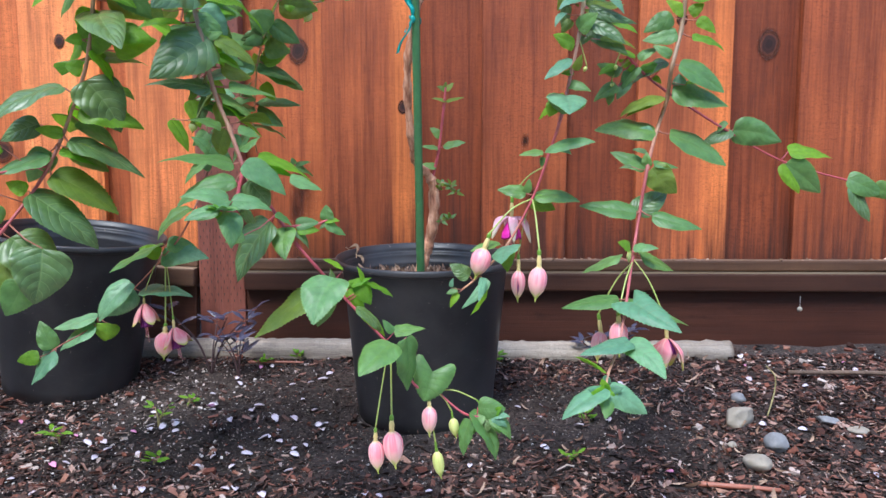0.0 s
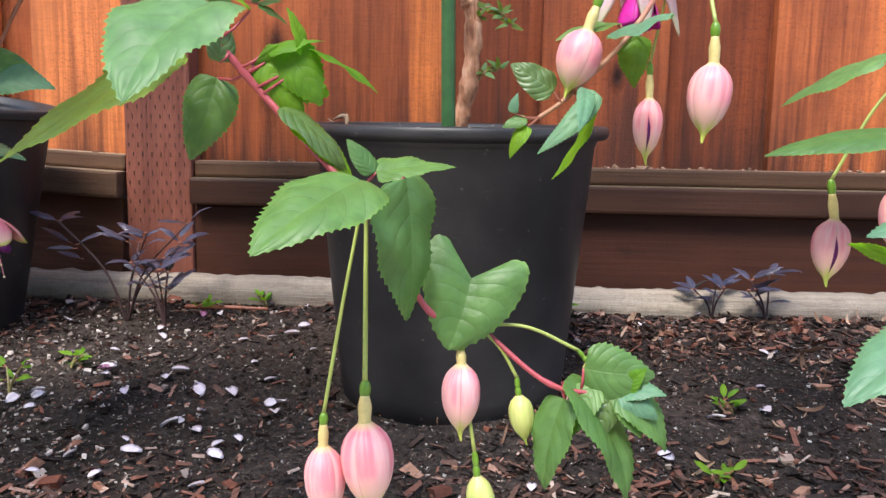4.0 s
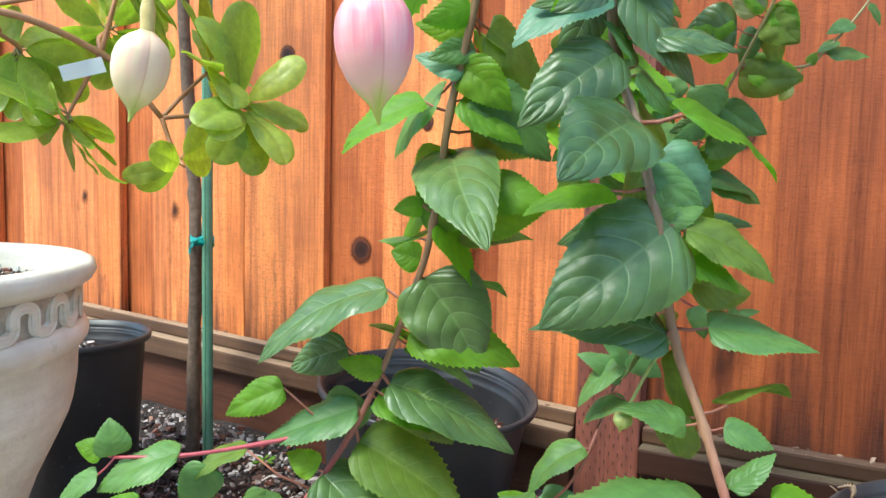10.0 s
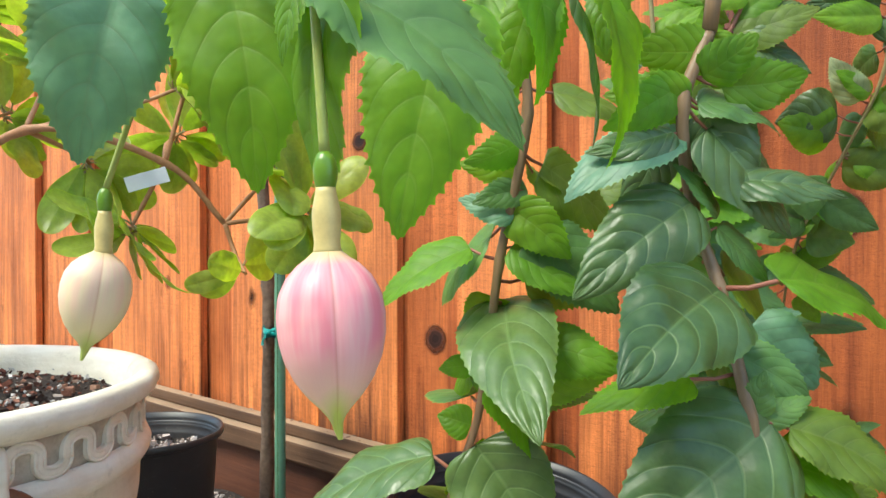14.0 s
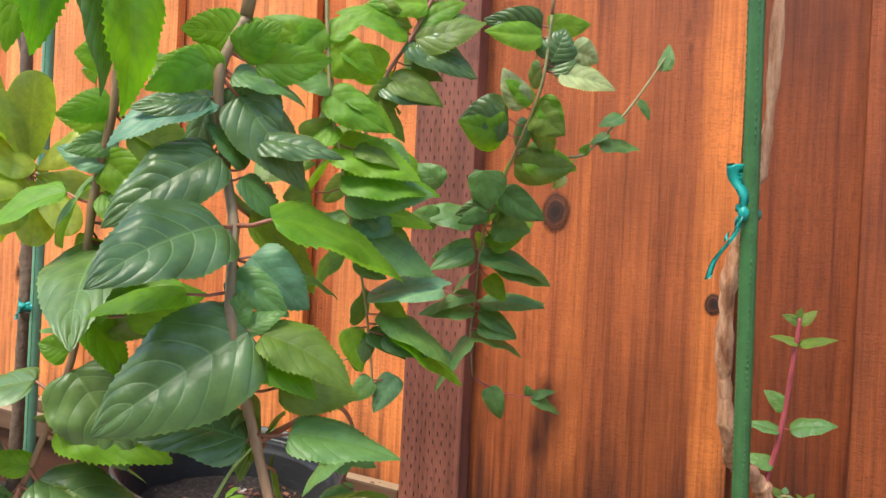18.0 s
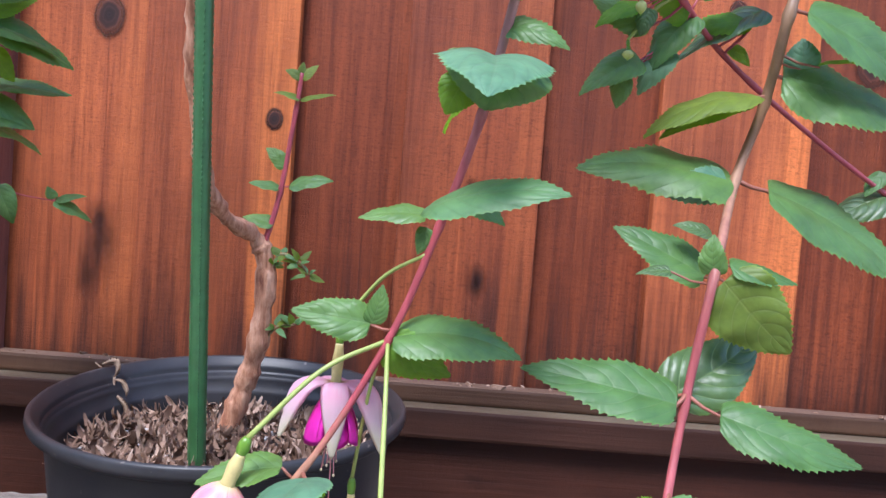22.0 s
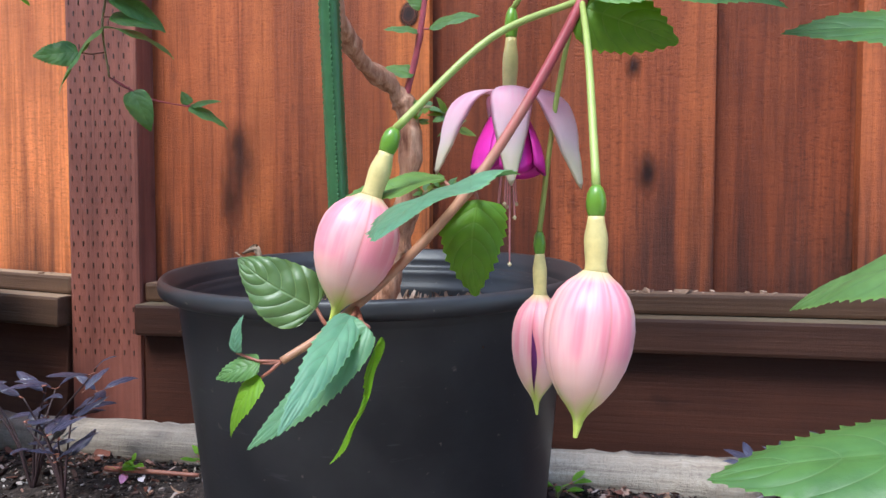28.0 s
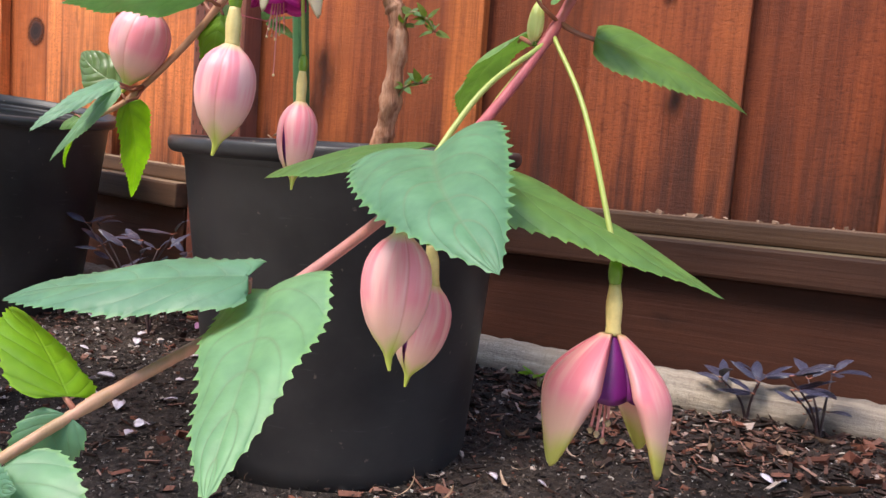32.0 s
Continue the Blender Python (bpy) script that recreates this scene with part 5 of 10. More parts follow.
leaf(main_arm, (-0.2739, 0.7985, 0.6725), (-0.2707, 0.8013, 0.6697), (-0.2435, 0.8256, 0.6571), 0.0216, (0.63, -0.34, 0.70), "M")
leaf(main_arm, (-0.2739, 0.7985, 0.6725), (-0.2782, 0.7947, 0.6743), (-0.2999, 0.775, 0.6577), 0.0191, (0.70, -0.70, -0.09), "L")
leaf(main_arm, (-0.2719, 0.8003, 0.6801), (-0.2632, 0.8082, 0.6763), (-0.2348, 0.8337, 0.6827), 0.0217, (0.67, -0.74, -0.01), "L")
leaf(main_arm, (-0.2673, 0.8047, 0.6977), (-0.2665, 0.8054, 0.6966), (-0.2582, 0.8127, 0.6785), 0.0135, (0.39, -0.90, -0.18), "L")
leaf(main_arm, (-0.2449, 0.7773, 0.5518), (-0.2438, 0.7783, 0.5528), (-0.2408, 0.7811, 0.5686), 0.0119, (0.41, -0.91, 0.09), "M")
leaf(main_arm, (-0.2449, 0.7773, 0.5518), (-0.2416, 0.7802, 0.5508), (-0.2275, 0.7929, 0.5585), 0.0115, (0.39, -0.76, 0.52), "M")
leaf(main_arm, (-0.2435, 0.779, 0.543), (-0.2381, 0.7839, 0.5427), (-0.241, 0.7809, 0.5193), 0.0133, (-0.42, -0.89, 0.16), "D")
leaf(main_arm, (-0.2435, 0.779, 0.543), (-0.2358, 0.7859, 0.5446), (-0.227, 0.7936, 0.5237), 0.0135, (0.83, -0.54, 0.15), "L")
leaf(main_arm, (-0.2498, 0.7827, 0.5667), (-0.2644, 0.7695, 0.5655), (-0.2948, 0.7422, 0.554), 0.0238, (0.06, -0.44, 0.90), "L")
leaf(main_arm, (-0.2373, 0.7867, 0.5032), (-0.2399, 0.7851, 0.5006), (-0.2957, 0.7568, 0.5014), 0.0350, (0.22, -0.40, 0.89), "D")
leaf(main_arm, (-0.2373, 0.7867, 0.5032), (-0.2232, 0.794, 0.5042), (-0.1772, 0.8162, 0.4939), 0.0292, (0.35, -0.31, 0.88), "M")
leaf(main_arm, (-0.2212, 0.7853, 0.4589), (-0.2137, 0.7892, 0.4602), (-0.1929, 0.7988, 0.4513), 0.0138, (0.53, -0.59, 0.61), "M")
leaf(main_arm, (-0.2225, 0.7855, 0.4623), (-0.2288, 0.7822, 0.4609), (-0.2579, 0.7681, 0.4678), 0.0185, (0.39, -0.41, 0.83), "M")
leaf(main_arm, (-0.2074, 0.7775, 0.4254), (-0.2152, 0.7734, 0.4241), (-0.28, 0.7407, 0.4259), 0.0406, (0.15, -0.25, 0.96), "M")
leaf(main_arm, (-0.2046, 0.776, 0.4187), (-0.1926, 0.7320, 0.4239), (-0.1545, 0.7433, 0.3928), 0.0289, (0.55, -0.67, 0.50), "G", 0.05, fold=0.25, twist=0.0)
leaf(main_arm, (-0.2046, 0.776, 0.4187), (-0.2154, 0.7697, 0.4047), (-0.2662, 0.7457, 0.3792), 0.0346, (-0.14, -0.57, 0.81), "M")
leaf(main_arm, (-0.2074, 0.7775, 0.4254), (-0.1921, 0.7844, 0.431), (-0.1389, 0.8024, 0.4041), 0.0349, (0.49, -0.18, 0.85), "L")
leaf(main_arm, (-0.2046, 0.776, 0.4187), (-0.1889, 0.783, 0.4234), (-0.1582, 0.7937, 0.4105), 0.0195, (0.46, -0.31, 0.83), "M")
leaf(main_arm, (-0.2046, 0.776, 0.4187), (-0.1547, 0.7627, 0.4094), (-0.1240, 0.7734, 0.3968), 0.0214, (0.49, -0.44, 0.75), "G")
leaf(main_arm, (-0.2046, 0.776, 0.4187), (-0.1907, 0.7382, 0.4071), (-0.1703, 0.7431, 0.3814), 0.0274, (0.33, -0.94, 0.10), "D")
leaf(main_arm, (-0.2115, 0.7799, 0.4355), (-0.2092, 0.781, 0.4361), (-0.1918, 0.791, 0.452), 0.0143, (-0.34, -0.58, 0.74), "M")
leaf(main_arm, (-0.2522, 0.7854, 0.5741), (-0.2531, 0.7849, 0.5733), (-0.2276, 0.7959, 0.556), 0.0183, (0.56, -0.75, 0.35), "M")
leaf(main_arm, (-0.2421, 0.7807, 0.5341), (-0.2367, 0.7836, 0.5352), (-0.2106, 0.7952, 0.5207), 0.0179, (0.58, -0.42, 0.70), "L")
leaf(main_arm, (-0.2745, 0.7979, 0.67), (-0.2725, 0.7987, 0.6695), (-0.3039, 0.7852, 0.6733), 0.0204, (0.37, -0.91, -0.17), "L")
leaf(main_arm, (-0.2741, 0.7981, 0.6544), (-0.2745, 0.798, 0.6558), (-0.3116, 0.7819, 0.6484), 0.0230, (0.22, -0.78, 0.59), "C")
leaf(main_arm, (-0.2693, 0.8028, 0.6901), (-0.2675, 0.8036, 0.6895), (-0.2952, 0.7916, 0.6908), 0.0219, (0.37, -0.89, -0.25), "L")
leaf(main_arm, (-0.2719, 0.8003, 0.6801), (-0.2688, 0.8017, 0.6795), (-0.2495, 0.8101, 0.6956), 0.0191, (0.57, -0.78, -0.27), "L")
leaf(main_arm, (-0.2749, 0.7976, 0.6688), (-0.2837, 0.8016, 0.659), (-0.3067, 0.8121, 0.6257), 0.0223, (0.42, -0.70, 0.58), "D")
leaf(main_arm, (-0.2749, 0.7976, 0.6688), (-0.2666, 0.8027, 0.659), (-0.2384, 0.8201, 0.6152), 0.0353, (0.56, -0.57, 0.59), "D")
leaf(main_arm, (-0.2727, 0.7992, 0.638), (-0.2845, 0.8036, 0.6311), (-0.3183, 0.8159, 0.6026), 0.0245, (-0.75, -0.32, 0.58), "O")
leaf(main_arm, (-0.2727, 0.7992, 0.638), (-0.2583, 0.8058, 0.6384), (-0.2192, 0.8238, 0.6314), 0.0220, (-0.66, -0.62, 0.43), "D")
leaf(main_arm, (-0.2647, 0.7962, 0.6096), (-0.27, 0.8099, 0.6064), (-0.2848, 0.8476, 0.5891), 0.0287, (0.46, -0.68, 0.57), "M")
leaf(main_arm, (-0.2647, 0.7962, 0.6096), (-0.2619, 0.8081, 0.6023), (-0.2513, 0.854, 0.5626), 0.0378, (0.63, -0.37, 0.68), "O")
leaf(main_arm, (-0.2547, 0.7881, 0.5816), (-0.2575, 0.7994, 0.5736), (-0.2666, 0.8354, 0.5387), 0.0286, (0.02, -0.79, 0.61), "O")
leaf(main_arm, (-0.2547, 0.7881, 0.5816), (-0.25, 0.8025, 0.5792), (-0.2346, 0.8492, 0.5615), 0.0331, (-0.06, -0.65, 0.75), "M")
leaf(main_arm, (-0.2455, 0.778, 0.5537), (-0.2589, 0.7852, 0.5519), (-0.3014, 0.8079, 0.5367), 0.0294, (-0.24, -0.71, 0.66), "D")
leaf(main_arm, (-0.2455, 0.778, 0.5537), (-0.2331, 0.7842, 0.5487), (-0.1968, 0.8026, 0.5255), 0.0279, (-0.37, -0.56, 0.74), "O")
leaf(main_arm, (-0.2404, 0.7829, 0.5231), (-0.2463, 0.7906, 0.5134), (-0.2677, 0.8184, 0.4673), 0.0278, (0.72, -0.35, 0.60), "D")
leaf(main_arm, (-0.2404, 0.7829, 0.5231), (-0.2317, 0.7961, 0.5235), (-0.2089, 0.8311, 0.5167), 0.0217, (0.03, -0.93, 0.37), "O")
leaf(main_arm, (-0.2346, 0.7873, 0.4938), (-0.234, 0.7972, 0.4843), (-0.2323, 0.8269, 0.4467), 0.0317, (-0.51, -0.82, 0.26), "O")
leaf(main_arm, (-0.2346, 0.7873, 0.4938), (-0.2426, 0.8011, 0.4951), (-0.2667, 0.8425, 0.49), 0.0277, (-0.41, -0.73, 0.55), "O")
leaf(main_arm, (-0.2237, 0.7857, 0.4656), (-0.2144, 0.7987, 0.4684), (-0.1891, 0.8339, 0.4678), 0.0268, (-0.64, -0.49, 0.59), "O")
leaf(main_arm, (-0.2237, 0.7857, 0.4656), (-0.2296, 0.7976, 0.4597), (-0.2468, 0.8325, 0.4336), 0.0245, (0.10, -0.95, 0.29), "O")
flower(fuchsia, (-0.2366, 0.7876, 0.4988), (-0.2528, 0.7759, 0.4679), (-0.2544, 0.7747, 0.4647), (-0.2561, 0.7728, 0.4553), 0.0089, "green")

short_shoot = stem(fuchsia, [(-0.205, 0.776, 0.419), (-0.199, 0.740, 0.404), (-0.193, 0.704, 0.392), (-0.196, 0.665, 0.382)], 0.00216, 0.001296, "red")
leaf(short_shoot, (-0.1945, 0.688, 0.3878), (-0.1951, 0.688, 0.3897), (-0.2352, 0.6729, 0.3938), 0.0241, (0.27, -0.50, 0.83), "G", stalk="red")
leaf(short_shoot, (-0.1961, 0.6686, 0.383), (-0.1974, 0.6682, 0.3838), (-0.2257, 0.6559, 0.3738), 0.0182, (-0.03, -0.59, 0.81), "G", stalk="red")
leaf(short_shoot, (-0.1964, 0.6653, 0.3823), (-0.1971, 0.6649, 0.3809), (-0.2155, 0.6569, 0.3738), 0.0119, (-0.04, -0.61, 0.79), "G", stalk="red")
leaf(short_shoot, (-0.1961, 0.6686, 0.383), (-0.1959, 0.6687, 0.3833), (-0.1802, 0.6747, 0.3827), 0.0095, (0.23, -0.51, 0.83), "G", stalk="red")
leaf(short_shoot, (-0.1956, 0.675, 0.3846), (-0.1924, 0.6757, 0.3799), (-0.1868, 0.6633, 0.3484), 0.0220, (0.45, -0.80, 0.40), "G", stalk="red")
leaf(short_shoot, (-0.1943, 0.6912, 0.3886), (-0.1941, 0.6914, 0.3895), (-0.1565, 0.6941, 0.3805), 0.0217, (0.23, -0.56, 0.79), "G", stalk="red")
leaf(short_shoot, (-0.1988, 0.74, 0.4044), (-0.2031, 0.7387, 0.4073), (-0.2409, 0.7228, 0.3973), 0.0236, (0.12, -0.72, 0.68), "M", stalk="red")
leaf(short_shoot, (-0.1964, 0.6653, 0.3823), (-0.1959, 0.6656, 0.3832), (-0.1997, 0.6631, 0.3747), 0.0054, (-0.03, -0.95, 0.30), "L", stalk="red")
leaf(short_shoot, (-0.1964, 0.6653, 0.3823), (-0.1966, 0.6654, 0.3831), (-0.2019, 0.6639, 0.3882), 0.0042, (0.63, -0.59, 0.50), "L", stalk="red")
leaf(short_shoot, (-0.1943, 0.6912, 0.3886), (-0.1869, 0.6928, 0.3781), (-0.1813, 0.726, 0.3665), 0.0199, (0.89, 0.01, 0.46), "D", stalk="red")
rng = random.Random(31)
for k in range(9):
    a, long = math.tau * k / 9 + rng.uniform(-0.25, 0.25), rng.uniform(0.010, 0.021)
    way = Vector((math.cos(a), math.sin(a), rng.uniform(0.05, 0.7))).normalized()
    foot = Vector((-0.1960, 0.6650, 0.3820)) + way * 0.0015
    leaf(short_shoot, foot - way * 0.0012, foot, foot + way * long, long * rng.uniform(0.42, 0.55), (-0.5 * way.x, -0.5 * way.y, 0.9), "GLGC"[k % 4], stalk="red", teeth=1.5)

trailing_shoot = stem(fuchsia, [(-0.205, 0.776, 0.419), (-0.184, 0.769, 0.392), (-0.164, 0.762, 0.364), (-0.147, 0.758, 0.341), (-0.129, 0.758, 0.320), (-0.106, 0.773, 0.289), (-0.076, 0.768, 0.258), (-0.052, 0.762, 0.233), (-0.028, 0.767, 0.193), (-0.009, 0.776, 0.186), (0.023, 0.765, 0.164), (0.053, 0.765, 0.161)], 0.0019, 0.001, "red")
leaf(trailing_shoot, (-0.1543, 0.7569, 0.3506), (-0.149, 0.7593, 0.3563), (-0.1364, 0.7616, 0.3377), 0.0126, (0.76, -0.45, 0.46), "D", stalk="red")
leaf(trailing_shoot, (-0.1543, 0.7569, 0.3506), (-0.1481, 0.7596, 0.3564), (-0.1263, 0.767, 0.3561), 0.0129, (0.23, -0.66, 0.71), "L", stalk="red")
leaf(trailing_shoot, (-0.1658, 0.7437, 0.3734), (-0.166, 0.7437, 0.3742), (-0.1504, 0.7477, 0.362), 0.0114, (0.63, -0.40, 0.67), "M", stalk="red")
leaf(trailing_shoot, (-0.1658, 0.7437, 0.3734), (-0.1942, 0.732, 0.3542), (-0.2111, 0.7256, 0.3478), 0.0107, (0.27, -0.94, 0.23), "M", stalk="red")
leaf(trailing_shoot, (-0.1056, 0.7731, 0.2891), (-0.1216, 0.7836, 0.2885), (-0.1324, 0.7778, 0.2533), 0.0224, (0.18, -0.98, 0.11), "M", 0.05, stalk="red", fold=0.42, twist=0.0)
leaf(trailing_shoot, (-0.1056, 0.7731, 0.2891), (-0.1001, 0.7757, 0.2956), (-0.0828, 0.7791, 0.2728), 0.0166, (0.27, -0.96, 0.06), "L", stalk="red")
leaf(trailing_shoot, (-0.1007, 0.7722, 0.2839), (-0.0816, 0.7803, 0.2998), (-0.0527, 0.7884, 0.2834), 0.0192, (0.51, -0.07, 0.86), "L", stalk="red")
leaf(trailing_shoot, (-0.1154, 0.7668, 0.3021), (-0.1033, 0.7722, 0.3148), (-0.1231, 0.7667, 0.3261), 0.0131, (0.52, -0.19, 0.83), "L", stalk="red")
leaf(trailing_shoot, (-0.0982, 0.7717, 0.2813), (-0.0832, 0.7785, 0.2971), (-0.0899, 0.7783, 0.3171), 0.0118, (0.91, -0.26, 0.31), "L", stalk="red")
leaf(trailing_shoot, (-0.1075, 0.7718, 0.2917), (-0.0983, 0.7758, 0.2991), (-0.0754, 0.7841, 0.3047), 0.0140, (-0.07, -0.42, 0.91), "L", stalk="red")
leaf(trailing_shoot, (-0.086, 0.7695, 0.2684), (-0.0846, 0.7702, 0.271), (-0.0604, 0.7755, 0.2435), 0.0207, (0.74, -0.32, 0.59), "L", stalk="red")
leaf(trailing_shoot, (-0.0559, 0.7628, 0.2371), (-0.0507, 0.7282, 0.2485), (-0.0775, 0.6840, 0.2270), 0.0364, (0.04, -0.46, 0.89), "M", 0.05, stalk="red", fold=0.38, twist=0.0)
leaf(trailing_shoot, (-0.06, 0.7638, 0.2413), (-0.0507, 0.7669, 0.2505), (-0.0181, 0.774, 0.2528), 0.0187, (0.04, -0.46, 0.89), "M", stalk="red")
leaf(trailing_shoot, (-0.06, 0.7638, 0.2413), (-0.0511, 0.7668, 0.2501), (-0.0625, 0.7661, 0.2635), 0.0099, (0.51, -0.77, 0.39), "M", stalk="red")
leaf(trailing_shoot, (-0.0539, 0.7623, 0.2350), (-0.0364, 0.7473, 0.2487), (-0.0358, 0.7566, 0.1907), 0.0353, (0.81, -0.58, -0.09), "M", 0.05, stalk="red", fold=0.18, twist=0.0)
leaf(trailing_shoot, (-0.0168, 0.7721, 0.1889), (-0.0110, 0.7757, 0.2060), (-0.0198, 0.766, 0.1768), 0.0445, (0.07, -0.97, 0.26), "M", 0.03, stalk="red", fold=0.55, twist=0.0, notch=0.75)
leaf(trailing_shoot, (-0.1056, 0.7731, 0.2891), (-0.0927, 0.7773, 0.3013), (-0.0755, 0.7779, 0.2772), 0.0206, (0.21, -0.97, 0.13), "L", stalk="red")
leaf(trailing_shoot, (0.0283, 0.7649, 0.1632), (0.0284, 0.7643, 0.1586), (0.0211, 0.7596, 0.1202), 0.0221, (-0.75, -0.62, 0.22), "M", stalk="red")
leaf(trailing_shoot, (0.0283, 0.7649, 0.1632), (0.0285, 0.7652, 0.1656), (0.0562, 0.7594, 0.1162), 0.0319, (0.75, -0.45, 0.48), "M", stalk="red")
leaf(trailing_shoot, (0.0357, 0.7649, 0.1626), (0.0367, 0.7659, 0.1711), (0.0658, 0.7659, 0.1694), 0.0227, (0.02, -0.97, 0.26), "M", stalk="red")
leaf(trailing_shoot, (0.0503, 0.7648, 0.1614), (0.0511, 0.7647, 0.1605), (0.0712, 0.7621, 0.1376), 0.0171, (0.45, -0.75, 0.49), "M", stalk="red")
leaf(trailing_shoot, (-0.1658, 0.7437, 0.3734), (-0.1714, 0.7476, 0.3662), (-0.2081, 0.7515, 0.3049), 0.0465, (-0.57, -0.77, 0.29), "D", 0.05, stalk="red", fold=0.38, twist=0.0)
leaf(trailing_shoot, (-0.1606, 0.7562, 0.3584), (-0.1579, 0.754, 0.36), (-0.1525, 0.724, 0.3305), 0.0237, (-0.12, -0.71, 0.70), "M", 0.04, stalk="red")
leaf(trailing_shoot, (-0.1194, 0.7642, 0.3073), (-0.1076, 0.7376, 0.3113), (-0.1212, 0.6952, 0.2729), 0.0441, (-0.02, -0.67, 0.74), "G", 0.05, stalk="red", fold=0.38, twist=0.0)
leaf(trailing_shoot, (-0.1194, 0.7642, 0.3073), (-0.1286, 0.7617, 0.2971), (-0.187, 0.7305, 0.2517), 0.0321, (-0.24, -0.63, 0.74), "O", 0.04, stalk="red")
leaf(trailing_shoot, (-0.1115, 0.7693, 0.2969), (-0.1149, 0.7681, 0.2934), (-0.1164, 0.7708, 0.3166), 0.0131, (0.78, -0.61, 0.12), "D", stalk="red")
leaf(trailing_shoot, (-0.1056, 0.7731, 0.2891), (-0.1024, 0.7744, 0.294), (-0.076, 0.7991, 0.2831), 0.0216, (0.63, -0.75, -0.17), "L", stalk="red")
leaf(trailing_shoot, (-0.0909, 0.7704, 0.2736), (-0.0901, 0.7708, 0.2758), (-0.0626, 0.7729, 0.2471), 0.0223, (0.71, -0.26, 0.66), "D", stalk="red")
leaf(trailing_shoot, (0.0503, 0.7648, 0.1614), (0.051, 0.765, 0.1629), (0.0666, 0.7598, 0.1526), 0.0109, (0.03, -0.87, 0.49), "C", stalk="red")
leaf(trailing_shoot, (0.0503, 0.7648, 0.1614), (0.0511, 0.7647, 0.1605), (0.0599, 0.7588, 0.1448), 0.0106, (0.36, -0.79, 0.50), "M", stalk="red")
leaf(trailing_shoot, (0.0503, 0.7648, 0.1614), (0.0493, 0.7649, 0.1618), (0.0427, 0.7584, 0.1421), 0.0126, (-0.09, -0.94, 0.34), "D", stalk="red")
leaf(trailing_shoot, (0.0528, 0.7648, 0.1612), (0.0528, 0.7649, 0.1619), (0.0613, 0.7623, 0.173), 0.0080, (-0.51, -0.84, 0.19), "L", stalk="red")
leaf(trailing_shoot, (0.0406, 0.7649, 0.1622), (0.0404, 0.7651, 0.1643), (0.0305, 0.7585, 0.1437), 0.0133, (-0.46, -0.76, 0.46), "M", stalk="red")
leaf(trailing_shoot, (0.0528, 0.7648, 0.1612), (0.0517, 0.7649, 0.1619), (0.0697, 0.761, 0.1623), 0.0103, (-0.15, -0.60, 0.78), "C", stalk="red")
flower(fuchsia, (-0.0559, 0.7628, 0.2371), (-0.0694, 0.7525, 0.1531), (-0.0693, 0.7509, 0.1395), (-0.0666, 0.7468, 0.1056), 0.0164, "pink")
flower(fuchsia, (-0.0539, 0.7623, 0.235), (-0.0528, 0.7541, 0.1666), (-0.0525, 0.752, 0.1497), (-0.0486, 0.7473, 0.1104), 0.0212, "pink")
flower(fuchsia, (-0.0184, 0.7714, 0.1895), (-0.0149, 0.7702, 0.1795), (-0.0142, 0.7691, 0.1704), (-0.0141, 0.7652, 0.1382), 0.0166, "pink")
flower(fuchsia, (-0.0184, 0.7714, 0.1895), (-0.0079, 0.7648, 0.1342), (-0.0065, 0.7635, 0.1237), (-0.0015, 0.76, 0.0945), 0.0123, "green")
flower(fuchsia, (-0.0037, 0.7738, 0.1822), (0.0093, 0.7718, 0.1648), (0.0103, 0.7709, 0.157), (0.0139, 0.7683, 0.136), 0.0106, "green")
flower(fuchsia, (-0.0091, 0.7756, 0.1859), (0.0349, 0.7748, 0.1766), (0.039, 0.7742, 0.1718), (0.0462, 0.7729, 0.1608), 0.0089, "green")

side_tip = stem(fuchsia, [(-0.162, 0.756, 0.360), (-0.149, 0.761, 0.361), (-0.131, 0.767, 0.362), (-0.119, 0.771, 0.366)], 0.00144, 0.000864, "red")
leaf(side_tip, (-0.1497, 0.7603, 0.3611), (-0.1496, 0.7604, 0.3611), (-0.1261, 0.7687, 0.3638), 0.0140, (0.25, -0.85, 0.46), "M", stalk="red")
leaf(side_tip, (-0.119, 0.7713, 0.366), (-0.119, 0.7713, 0.366), (-0.12, 0.7726, 0.3818), 0.0138, (0.23, -0.97, 0.10), "M", stalk="red")
leaf(side_tip, (-0.1209, 0.7706, 0.3654), (-0.1207, 0.7706, 0.365), (-0.1008, 0.7758, 0.3503), 0.0142, (0.58, -0.55, 0.60), "M", stalk="red")
leaf(side_tip, (-0.1219, 0.7702, 0.3651), (-0.1217, 0.7703, 0.3649), (-0.1068, 0.7753, 0.365), 0.0088, (0.20, -0.60, 0.78), "L", stalk="red")
leaf(side_tip, (-0.119, 0.7713, 0.366), (-0.1189, 0.7712, 0.365), (-0.1266, 0.7678, 0.3571), 0.0065, (-0.13, -0.86, 0.50), "D", stalk="red")

